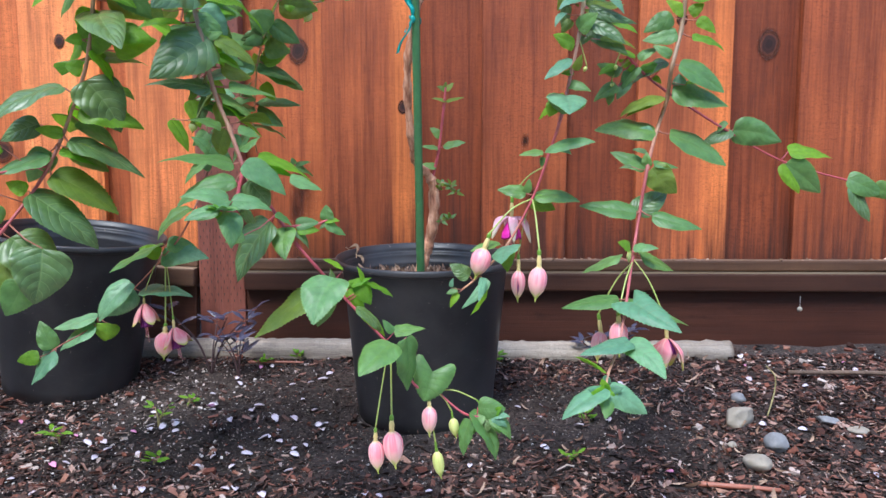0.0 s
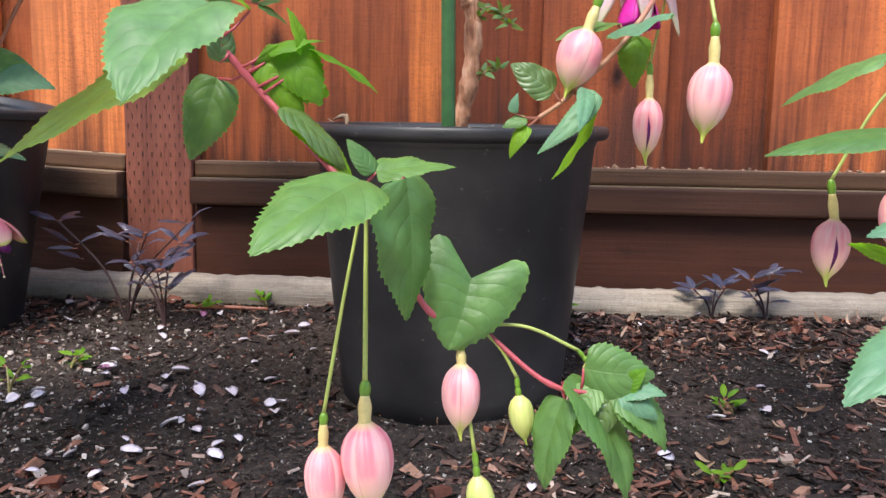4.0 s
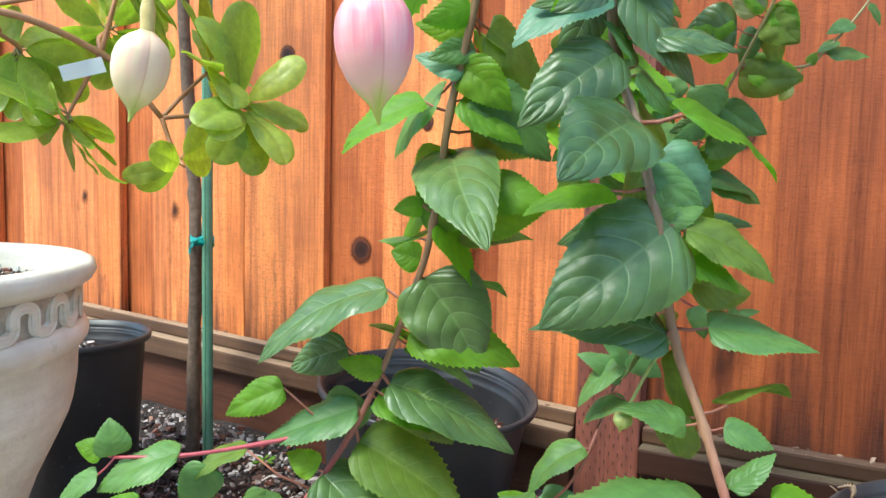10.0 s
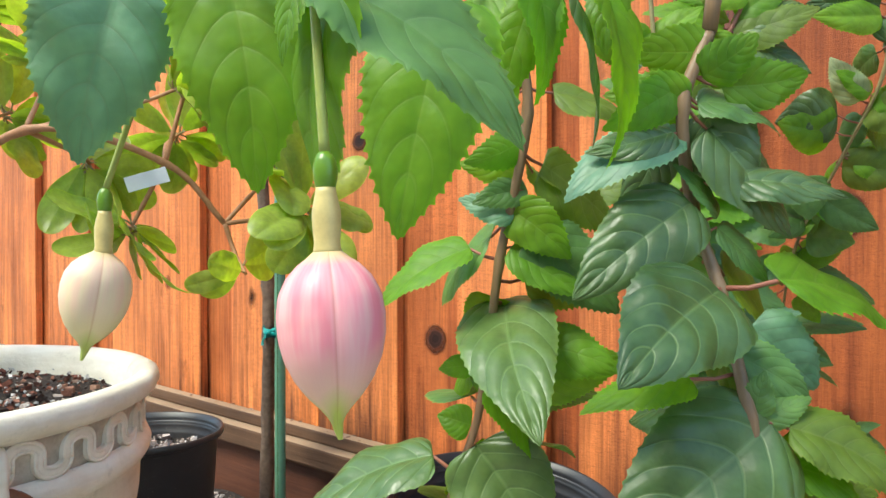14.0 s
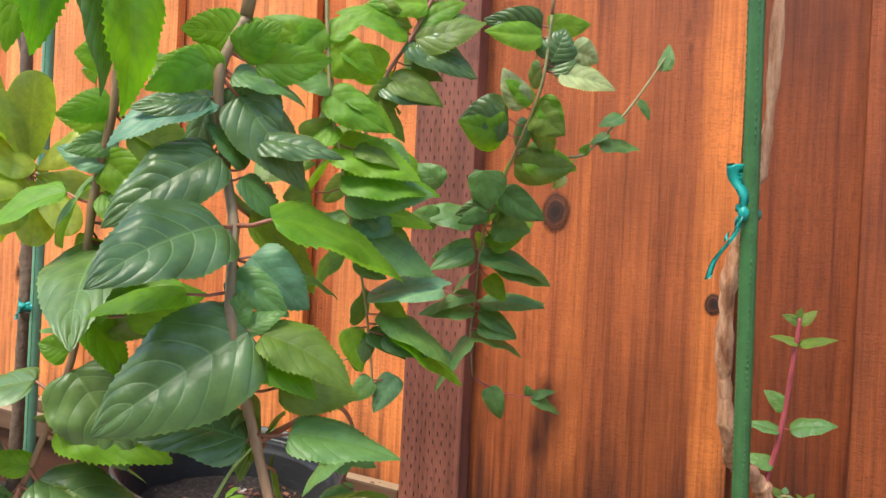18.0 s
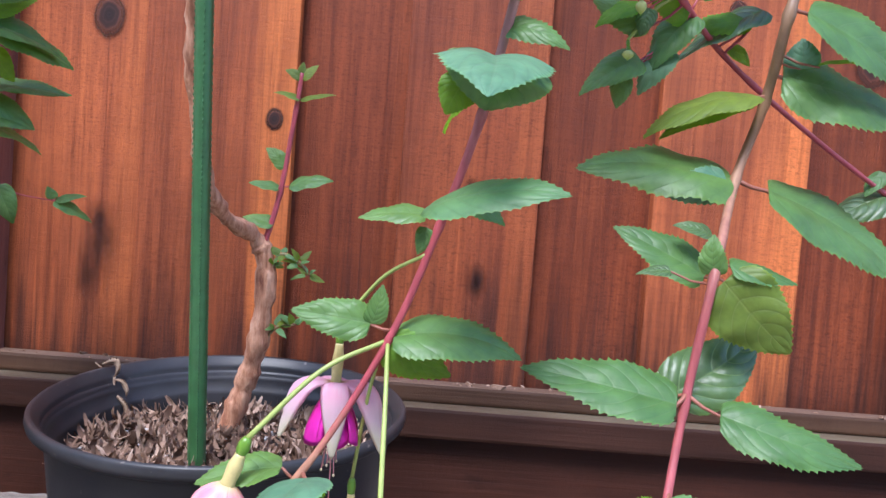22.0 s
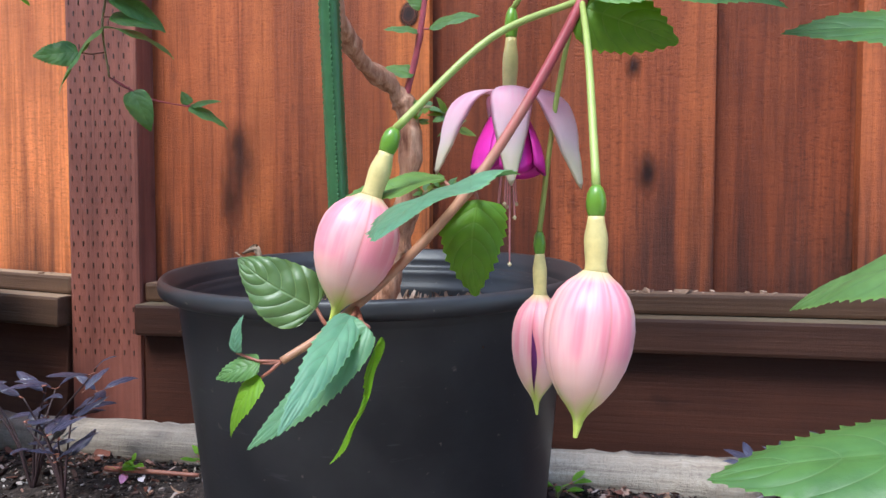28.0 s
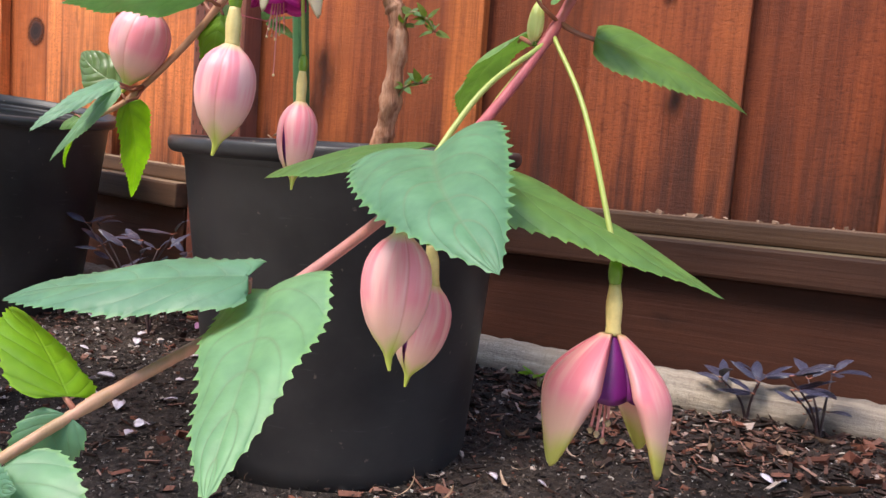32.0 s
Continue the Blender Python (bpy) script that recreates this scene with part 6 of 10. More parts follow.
red_shoot = stem(fuchsia, [(-0.422, 0.805, 0.421), (-0.463, 0.768, 0.413), (-0.493, 0.737, 0.410), (-0.527, 0.719, 0.408)], 0.00144, 0.000936, "red")
leaf(red_shoot, (-0.5272, 0.7193, 0.4077), (-0.5273, 0.7194, 0.409), (-0.5316, 0.7195, 0.43), 0.0199, (0.79, -0.59, 0.17), "M", stalk="red")
leaf(red_shoot, (-0.4955, 0.7356, 0.4097), (-0.4946, 0.7363, 0.4118), (-0.5359, 0.7128, 0.3889), 0.0296, (-0.10, -0.60, 0.80), "M", stalk="red")
leaf(red_shoot, (-0.5272, 0.7193, 0.4077), (-0.5331, 0.7165, 0.4098), (-0.5477, 0.7097, 0.4148), 0.0135, (0.50, -0.76, 0.42), "L", stalk="red")
leaf(red_shoot, (-0.5272, 0.7193, 0.4077), (-0.5352, 0.7142, 0.3985), (-0.5553, 0.7018, 0.3788), 0.0172, (-0.14, -0.77, 0.62), "M", stalk="red")

low_shoot = stem(fuchsia, [(-0.457, 0.776, 0.356), (-0.489, 0.760, 0.358), (-0.530, 0.740, 0.368), (-0.551, 0.729, 0.367)], 0.001296, 0.000792, "red")
leaf(low_shoot, (-0.5317, 0.739, 0.3678), (-0.5317, 0.7394, 0.3713), (-0.5571, 0.7261, 0.3678), 0.0162, (0.13, -0.48, 0.87), "L", stalk="red")
leaf(low_shoot, (-0.5024, 0.7532, 0.3611), (-0.4956, 0.7604, 0.3952), (-0.5074, 0.7514, 0.3679), 0.0254, (0.59, -0.81, 0.01), "M", stalk="red")
leaf(low_shoot, (-0.4648, 0.7718, 0.3565), (-0.4646, 0.7748, 0.3826), (-0.4731, 0.7671, 0.352), 0.0237, (0.57, -0.82, 0.05), "M", stalk="red")
leaf(low_shoot, (-0.5024, 0.7532, 0.3611), (-0.5022, 0.753, 0.358), (-0.5226, 0.7414, 0.3472), 0.0152, (0.38, -0.89, 0.23), "M", stalk="red")

flowering_arm = stem(fuchsia, [(-0.237, 0.788, 0.499), (-0.267, 0.909, 0.490), (-0.316, 1.015, 0.426), (-0.337, 0.988, 0.352), (-0.374, 0.995, 0.303), (-0.462, 0.990, 0.216), (-0.499, 0.941, 0.189)], 0.001584, 0.000864, "redbrown")
leaf(flowering_arm, (-0.418, 0.9922, 0.2597), (-0.4149, 0.9918, 0.2551), (-0.4663, 0.9874, 0.2212), 0.0379, (0.11, -0.99, -0.04), "C")
leaf(flowering_arm, (-0.3814, 0.9944, 0.296), (-0.3793, 0.9949, 0.3006), (-0.3159, 0.9956, 0.2991), 0.0355, (0.02, -0.83, 0.56), "C")
leaf(flowering_arm, (-0.465, 0.9856, 0.214), (-0.4658, 0.9862, 0.2199), (-0.524, 0.9838, 0.2048), 0.0337, (-0.22, -0.38, 0.90), "C")
leaf(flowering_arm, (-0.468, 0.9815, 0.2117), (-0.4655, 0.9812, 0.2087), (-0.5144, 0.977, 0.1764), 0.0329, (-0.40, -0.62, 0.68), "C")
leaf(flowering_arm, (-0.4988, 0.9406, 0.1887), (-0.5034, 0.9404, 0.1878), (-0.5201, 0.9441, 0.2238), 0.0247, (0.43, -0.85, 0.29), "M")
leaf(flowering_arm, (-0.4988, 0.9406, 0.1887), (-0.4997, 0.9401, 0.1849), (-0.5308, 0.935, 0.1416), 0.0300, (-0.42, -0.81, 0.40), "C")
leaf(flowering_arm, (-0.4988, 0.9406, 0.1887), (-0.52, 0.9391, 0.1777), (-0.549, 0.9381, 0.1719), 0.0189, (0.01, -0.99, 0.14), "L")
leaf(flowering_arm, (-0.4619, 0.9896, 0.2163), (-0.4539, 0.9892, 0.2116), (-0.4577, 0.9865, 0.1875), 0.0319, (0.40, -0.92, 0.04), "L")
leaf(flowering_arm, (-0.418, 0.9922, 0.2597), (-0.4073, 0.9919, 0.2551), (-0.3377, 0.992, 0.2477), 0.0392, (0.10, -0.23, 0.97), "C")
leaf(flowering_arm, (-0.3741, 0.9948, 0.3032), (-0.3799, 0.9949, 0.3044), (-0.4094, 0.9953, 0.3119), 0.0196, (0.04, -0.98, 0.20), "L")
leaf(flowering_arm, (-0.3333, 0.9921, 0.3646), (-0.3368, 0.9907, 0.3663), (-0.374, 0.9684, 0.3252), 0.0335, (-0.43, -0.57, 0.70), "M")
leaf(flowering_arm, (-0.3648, 0.993, 0.3155), (-0.3695, 0.9914, 0.3197), (-0.3355, 1.006, 0.3118), 0.0229, (0.43, -0.86, 0.28), "M")
leaf(flowering_arm, (-0.3679, 0.9936, 0.3114), (-0.3746, 0.9915, 0.3189), (-0.4347, 0.9596, 0.2847), 0.0427, (-0.38, -0.24, 0.89), "M")
leaf(flowering_arm, (-0.418, 0.9922, 0.2597), (-0.4205, 0.992, 0.2669), (-0.4559, 0.9695, 0.2179), 0.0361, (-0.21, -0.82, 0.53), "C")
leaf(flowering_arm, (-0.3115, 1.0062, 0.4311), (-0.3137, 1.0051, 0.4324), (-0.3419, 0.9874, 0.3978), 0.0269, (-0.45, -0.60, 0.67), "M")
leaf(flowering_arm, (-0.3074, 0.9974, 0.4364), (-0.3077, 0.9971, 0.4351), (-0.3311, 0.9866, 0.4595), 0.0198, (0.70, -0.58, 0.42), "M")
leaf(flowering_arm, (-0.3173, 1.0127, 0.4196), (-0.3144, 1.014, 0.4194), (-0.3484, 1.0006, 0.4361), 0.0225, (0.53, -0.58, 0.62), "M")
leaf(flowering_arm, (-0.2993, 0.9797, 0.4472), (-0.3018, 0.9784, 0.4459), (-0.2797, 0.9865, 0.4301), 0.0188, (0.38, -0.93, 0.05), "M")
leaf(flowering_arm, (-0.3209, 1.0081, 0.4074), (-0.3106, 1.0121, 0.4019), (-0.3397, 0.9964, 0.383), 0.0213, (-0.19, -0.59, 0.79), "M")
flower(fuchsia, (-0.3741, 0.9948, 0.3032), (-0.3736, 0.9849, 0.2128), (-0.3744, 0.9836, 0.2008), (-0.3758, 0.9795, 0.1633), 0.0249, "pink")
flower(fuchsia, (-0.3741, 0.9948, 0.3032), (-0.3635, 0.9853, 0.2234), (-0.3619, 0.9832, 0.2068), (-0.3547, 0.98, 0.1796), 0.0306, "open2")
flower(fuchsia, (-0.3887, 0.994, 0.2887), (-0.4029, 0.9892, 0.2499), (-0.4025, 0.9878, 0.2387), (-0.3982, 0.984, 0.2069), 0.0281, "open2")

back_arm = stem(fuchsia, [(-0.230, 1.210, 0.817), (-0.236, 1.206, 0.748), (-0.267, 1.228, 0.686), (-0.310, 1.267, 0.608), (-0.329, 1.301, 0.529), (-0.332, 1.299, 0.490), (-0.328, 1.302, 0.445)], 0.001584, 0.000864, "green")
arching((-0.230, 1.210, 0.817), 0.001584)
leaf(back_arm, (-0.2817, 1.241, 0.6603), (-0.2981, 1.2297, 0.6697), (-0.2941, 1.2325, 0.6306), 0.0402, (0.30, -0.95, -0.04), "M")
leaf(back_arm, (-0.2597, 1.2224, 0.7016), (-0.2728, 1.2134, 0.706), (-0.3119, 1.1864, 0.713), 0.0438, (0.53, -0.82, -0.19), "L")
leaf(back_arm, (-0.2675, 1.2278, 0.6863), (-0.26, 1.2329, 0.6815), (-0.2113, 1.2664, 0.6747), 0.0333, (0.57, -0.80, 0.19), "L")
leaf(back_arm, (-0.2324, 1.2086, 0.7936), (-0.2376, 1.2051, 0.7966), (-0.2845, 1.1728, 0.7957), 0.0319, (0.54, -0.80, 0.26), "L")
leaf(back_arm, (-0.2349, 1.207, 0.7649), (-0.229, 1.2111, 0.7621), (-0.2, 1.2309, 0.7974), 0.0279, (0.15, -0.91, 0.39), "D")
leaf(back_arm, (-0.2344, 1.2074, 0.7707), (-0.2209, 1.2166, 0.7672), (-0.1758, 1.2477, 0.7508), 0.0320, (0.61, -0.68, 0.40), "P")
leaf(back_arm, (-0.2441, 1.2115, 0.7323), (-0.2452, 1.2107, 0.7339), (-0.269, 1.1943, 0.7535), 0.0196, (0.58, -0.81, 0.03), "L")
leaf(back_arm, (-0.2415, 1.2097, 0.7375), (-0.2383, 1.2119, 0.7384), (-0.2186, 1.2256, 0.7038), 0.0260, (0.25, -0.94, -0.23), "L")
leaf(back_arm, (-0.2923, 1.2508, 0.6409), (-0.2932, 1.2502, 0.6438), (-0.2489, 1.2807, 0.631), 0.0310, (0.59, -0.66, 0.46), "L")
leaf(back_arm, (-0.2995, 1.2574, 0.6279), (-0.3028, 1.2551, 0.6304), (-0.3286, 1.2374, 0.6161), 0.0199, (0.53, -0.84, 0.08), "M")
leaf(back_arm, (-0.3133, 1.2729, 0.5953), (-0.3064, 1.2776, 0.5925), (-0.2668, 1.3047, 0.6206), 0.0311, (0.31, -0.86, 0.40), "L")
leaf(back_arm, (-0.3165, 1.2784, 0.5821), (-0.3129, 1.2809, 0.5809), (-0.2483, 1.3254, 0.5523), 0.0468, (0.58, -0.37, 0.73), "M")
leaf(back_arm, (-0.3149, 1.2756, 0.5887), (-0.3238, 1.2695, 0.591), (-0.3612, 1.2439, 0.5646), 0.0294, (0.12, -0.79, 0.60), "M")
leaf(back_arm, (-0.3292, 1.3007, 0.5295), (-0.3252, 1.3034, 0.5285), (-0.2607, 1.3478, 0.5298), 0.0438, (0.17, -0.27, 0.95), "M")
leaf(back_arm, (-0.3299, 1.3002, 0.5196), (-0.3251, 1.3035, 0.5196), (-0.2866, 1.3301, 0.4907), 0.0308, (0.71, -0.41, 0.57), "M")
leaf(back_arm, (-0.3276, 1.2979, 0.536), (-0.3584, 1.2767, 0.5417), (-0.4156, 1.2374, 0.5241), 0.0401, (0.05, -0.47, 0.88), "C")
leaf(back_arm, (-0.3101, 1.2673, 0.6085), (-0.3512, 1.239, 0.6188), (-0.3745, 1.223, 0.624), 0.0260, (0.56, -0.83, -0.06), "M")
leaf(back_arm, (-0.3282, 1.3017, 0.4454), (-0.3119, 1.3129, 0.4339), (-0.2992, 1.3217, 0.3968), 0.0237, (0.40, -0.91, -0.08), "M")
leaf(back_arm, (-0.3301, 1.3003, 0.4676), (-0.3489, 1.2874, 0.4658), (-0.3791, 1.2666, 0.4593), 0.0237, (0.52, -0.83, 0.21), "M")
leaf(back_arm, (-0.3276, 1.2979, 0.536), (-0.3292, 1.2968, 0.5376), (-0.3678, 1.2704, 0.5132), 0.0296, (-0.10, -0.59, 0.80), "M")
leaf(back_arm, (-0.3066, 1.264, 0.615), (-0.3125, 1.2599, 0.6194), (-0.2806, 1.2817, 0.6593), 0.0311, (-0.16, -0.81, 0.57), "L")
leaf(back_arm, (-0.2314, 1.2093, 0.8051), (-0.2336, 1.2078, 0.8066), (-0.1969, 1.233, 0.8123), 0.0251, (0.57, -0.82, -0.08), "L")
leaf(back_arm, (-0.3321, 1.2988, 0.4898), (-0.3321, 1.2988, 0.4898), (-0.2805, 1.3344, 0.4671), 0.0373, (0.45, -0.08, 0.89), "M")
leaf(back_arm, (-0.3321, 1.2988, 0.4898), (-0.3321, 1.2988, 0.4898), (-0.3631, 1.2777, 0.427), 0.0410, (-0.62, -0.60, 0.51), "M")
leaf(back_arm, (-0.2314, 1.2093, 0.8051), (-0.238, 1.2065, 0.8069), (-0.2905, 1.1838, 0.8096), 0.0325, (0.37, -0.88, -0.29), "D")
leaf(back_arm, (-0.2344, 1.2074, 0.7707), (-0.2288, 1.2098, 0.772), (-0.2179, 1.2147, 0.8052), 0.0406, (0.36, -0.93, 0.02), "D")
leaf(back_arm, (-0.2349, 1.207, 0.7649), (-0.2208, 1.2131, 0.7616), (-0.1703, 1.2348, 0.748), 0.0317, (0.45, -0.79, 0.41), "P")
leaf(back_arm, (-0.2329, 1.2083, 0.7879), (-0.2119, 1.2173, 0.7838), (-0.1866, 1.2282, 0.7743), 0.0298, (0.29, -0.92, -0.27), "P")
leaf(back_arm, (-0.2467, 1.2133, 0.7272), (-0.2523, 1.2109, 0.7295), (-0.2743, 1.2017, 0.7669), 0.0275, (0.25, -0.96, -0.09), "P")
leaf(back_arm, (-0.2545, 1.2188, 0.7119), (-0.2696, 1.2123, 0.7192), (-0.3154, 1.1925, 0.714), 0.0473, (0.41, -0.90, -0.16), "D")
leaf(back_arm, (-0.2441, 1.2115, 0.7323), (-0.2415, 1.2126, 0.7296), (-0.2151, 1.2239, 0.7035), 0.0384, (0.25, -0.95, -0.15), "O")
leaf(back_arm, (-0.271, 1.2311, 0.6798), (-0.2681, 1.2323, 0.677), (-0.2105, 1.2572, 0.6772), 0.0376, (0.39, -0.91, -0.11), "O")
leaf(back_arm, (-0.2959, 1.2541, 0.6344), (-0.2978, 1.2534, 0.6379), (-0.3157, 1.2458, 0.6726), 0.0356, (0.33, -0.94, -0.04), "M")
leaf(back_arm, (-0.2852, 1.2443, 0.6539), (-0.2831, 1.2452, 0.6493), (-0.2416, 1.2629, 0.6223), 0.0321, (0.34, -0.94, -0.09), "M")
leaf(back_arm, (-0.2995, 1.2574, 0.6279), (-0.3017, 1.2565, 0.632), (-0.3343, 1.2424, 0.6243), 0.0239, (0.40, -0.91, -0.04), "D")
leaf(back_arm, (-0.3066, 1.264, 0.615), (-0.3012, 1.2663, 0.6146), (-0.2622, 1.2831, 0.6106), 0.0362, (0.39, -0.92, -0.03), "M")
leaf(back_arm, (-0.3149, 1.2756, 0.5887), (-0.3217, 1.2727, 0.5895), (-0.3635, 1.2546, 0.5781), 0.0307, (0.39, -0.92, 0.01), "M")
leaf(back_arm, (-0.3165, 1.2784, 0.5821), (-0.3169, 1.2782, 0.5837), (-0.2476, 1.308, 0.5565), 0.0449, (0.48, -0.40, 0.78), "M")
leaf(back_arm, (-0.3066, 1.264, 0.615), (-0.3181, 1.2591, 0.6197), (-0.3766, 1.2339, 0.6257), 0.0358, (0.36, -0.69, 0.62), "M")
leaf(back_arm, (-0.3294, 1.3005, 0.5262), (-0.3233, 1.3032, 0.5263), (-0.2561, 1.3322, 0.5266), 0.0410, (0.18, -0.42, 0.89), "M")
leaf(back_arm, (-0.3299, 1.3002, 0.5196), (-0.3288, 1.3007, 0.5196), (-0.3869, 1.2756, 0.5133), 0.0356, (0.13, -0.52, 0.84), "M")
leaf(back_arm, (-0.3314, 1.2993, 0.4997), (-0.3249, 1.3021, 0.5007), (-0.2835, 1.3199, 0.4902), 0.0259, (0.42, -0.55, 0.72), "M")
leaf(back_arm, (-0.2344, 1.2074, 0.7707), (-0.2418, 1.2209, 0.7695), (-0.2622, 1.2584, 0.758), 0.0249, (0.34, -0.92, 0.20), "M")
leaf(back_arm, (-0.2344, 1.2074, 0.7707), (-0.2277, 1.2217, 0.7716), (-0.2144, 1.2502, 0.7675), 0.0185, (-0.06, -0.62, 0.79), "L")
leaf(back_arm, (-0.2467, 1.2133, 0.7272), (-0.2525, 1.2226, 0.7185), (-0.2681, 1.2474, 0.687), 0.0255, (-0.18, -0.95, 0.27), "M")
leaf(back_arm, (-0.2467, 1.2133, 0.7272), (-0.2432, 1.2224, 0.7175), (-0.2337, 1.2468, 0.6833), 0.0278, (-0.39, -0.40, 0.83), "O")
leaf(back_arm, (-0.2662, 1.2269, 0.6888), (-0.2559, 1.2389, 0.6892), (-0.2306, 1.2684, 0.6829), 0.0261, (-0.41, -0.87, 0.29), "M")
leaf(back_arm, (-0.2662, 1.2269, 0.6888), (-0.2735, 1.2367, 0.6815), (-0.2883, 1.2566, 0.6606), 0.0192, (-0.71, -0.44, 0.55), "L")
leaf(back_arm, (-0.287, 1.2459, 0.6506), (-0.291, 1.2552, 0.6412), (-0.2998, 1.2758, 0.6139), 0.0199, (-0.32, -0.88, 0.36), "M")
leaf(back_arm, (-0.287, 1.2459, 0.6506), (-0.2878, 1.2619, 0.6531), (-0.2892, 1.2922, 0.6521), 0.0190, (0.37, -0.91, 0.20), "O")
leaf(back_arm, (-0.3083, 1.2656, 0.6117), (-0.307, 1.2786, 0.6054), (-0.3037, 1.3115, 0.5818), 0.0211, (0.18, -0.95, 0.26), "M")
leaf(back_arm, (-0.3083, 1.2656, 0.6117), (-0.3136, 1.2767, 0.6044), (-0.326, 1.3028, 0.5799), 0.0238, (0.45, -0.39, 0.81), "O")
leaf(back_arm, (-0.3197, 1.284, 0.569), (-0.3115, 1.29, 0.5596), (-0.2937, 1.3032, 0.5323), 0.0230, (0.15, -0.90, 0.41), "L")
leaf(back_arm, (-0.3197, 1.284, 0.569), (-0.3306, 1.2871, 0.5607), (-0.353, 1.2934, 0.5378), 0.0219, (-0.62, -0.38, 0.69), "M")

back_tip = stem(fuchsia, [(-0.328, 1.302, 0.445), (-0.300, 1.321, 0.428), (-0.269, 1.342, 0.422)], 0.000864, 0.000576, "red")
leaf(back_tip, (-0.2692, 1.3423, 0.4223), (-0.2702, 1.3416, 0.4228), (-0.2407, 1.362, 0.4026), 0.0231, (0.65, -0.23, 0.72), "M", stalk="red")
leaf(back_tip, (-0.2718, 1.3405, 0.4227), (-0.2702, 1.3416, 0.4246), (-0.2762, 1.3374, 0.4364), 0.0107, (0.41, -0.90, -0.11), "M", stalk="red")
leaf(back_tip, (-0.2692, 1.3423, 0.4223), (-0.2692, 1.3423, 0.4223), (-0.2459, 1.3583, 0.4292), 0.0164, (0.04, -0.45, 0.89), "M", stalk="red")

back_shoot = stem(fuchsia, [(-0.267, 1.228, 0.686), (-0.213, 1.265, 0.688), (-0.196, 1.277, 0.703), (-0.168, 1.296, 0.741), (-0.135, 1.319, 0.801)], 0.00144, 0.00108, "green")
leaf(back_shoot, (-0.1957, 1.2771, 0.7026), (-0.1936, 1.2785, 0.7016), (-0.1557, 1.3046, 0.7003), 0.0257, (0.41, -0.56, 0.72), "M")
leaf(back_shoot, (-0.1728, 1.2927, 0.7344), (-0.1724, 1.293, 0.7328), (-0.1947, 1.2777, 0.7204), 0.0166, (0.31, -0.83, 0.47), "M")
leaf(back_shoot, (-0.1429, 1.3131, 0.7862), (-0.1386, 1.3161, 0.783), (-0.1338, 1.3193, 0.8118), 0.0165, (-0.17, -0.98, 0.14), "M")
leaf(back_shoot, (-0.2085, 1.2683, 0.6914), (-0.2085, 1.2683, 0.6904), (-0.2022, 1.2726, 0.7025), 0.0104, (0.33, -0.93, 0.16), "L")
leaf(back_shoot, (-0.1626, 1.2997, 0.7508), (-0.1597, 1.3016, 0.7513), (-0.1487, 1.3093, 0.7307), 0.0138, (0.79, -0.57, 0.21), "M")
leaf(back_shoot, (-0.1866, 1.2833, 0.7153), (-0.1851, 1.2843, 0.7143), (-0.2022, 1.2726, 0.7009), 0.0138, (-0.04, -0.73, 0.68), "M")
flower(fuchsia, (-0.2071, 1.2693, 0.6927), (-0.2199, 1.2605, 0.6745), (-0.2225, 1.2588, 0.6692), (-0.2326, 1.2519, 0.6528), 0.0136, "green")

back_arm_b = stem(fuchsia, [(-0.321, 1.138, 0.822), (-0.338, 1.126, 0.779), (-0.360, 1.111, 0.731), (-0.370, 1.104, 0.679), (-0.379, 1.099, 0.625)], 0.0018, 0.001296, "redbrown")
arching((-0.321, 1.138, 0.822), 0.0018)
leaf(back_arm_b, (-0.3368, 1.1271, 0.7822), (-0.3321, 1.1303, 0.7777), (-0.2882, 1.1606, 0.7467), 0.0345, (0.69, -0.64, 0.35), "D")
leaf(back_arm_b, (-0.3354, 1.128, 0.7858), (-0.3322, 1.1302, 0.7826), (-0.284, 1.1633, 0.8006), 0.0342, (0.45, -0.83, 0.32), "D")
leaf(back_arm_b, (-0.3382, 1.1261, 0.7786), (-0.3402, 1.1247, 0.78), (-0.3948, 1.0871, 0.7961), 0.0382, (0.57, -0.58, 0.58), "L")
leaf(back_arm_b, (-0.3526, 1.1163, 0.7466), (-0.356, 1.114, 0.7479), (-0.3945, 1.0875, 0.7667), 0.0367, (0.47, -0.85, -0.24), "L")
leaf(back_arm_b, (-0.3598, 1.1114, 0.7307), (-0.3598, 1.1114, 0.7331), (-0.3113, 1.1448, 0.7218), 0.0336, (0.55, -0.61, 0.57), "D")
leaf(back_arm_b, (-0.3255, 1.1347, 0.8111), (-0.3265, 1.1341, 0.812), (-0.3728, 1.1022, 0.8063), 0.0316, (0.49, -0.78, 0.38), "L")
leaf(back_arm_b, (-0.3712, 1.1038, 0.6746), (-0.3712, 1.1037, 0.6742), (-0.3206, 1.1386, 0.6532), 0.0364, (0.62, -0.58, 0.53), "L")
leaf(back_arm_b, (-0.3325, 1.1299, 0.793), (-0.3323, 1.1301, 0.7924), (-0.2963, 1.1548, 0.8175), 0.0282, (0.38, -0.87, 0.31), "L")
leaf(back_arm_b, (-0.3787, 1.0987, 0.6251), (-0.3766, 1.1002, 0.6154), (-0.33, 1.1324, 0.5918), 0.0344, (0.64, -0.48, 0.60), "M")
leaf(back_arm_b, (-0.3787, 1.0987, 0.6251), (-0.3747, 1.1015, 0.6252), (-0.314, 1.1433, 0.6068), 0.0425, (0.46, -0.31, 0.83), "L")
leaf(back_arm_b, (-0.34, 1.1249, 0.7746), (-0.341, 1.1244, 0.7753), (-0.2802, 1.1505, 0.7449), 0.0407, (0.54, -0.67, 0.50), "D")
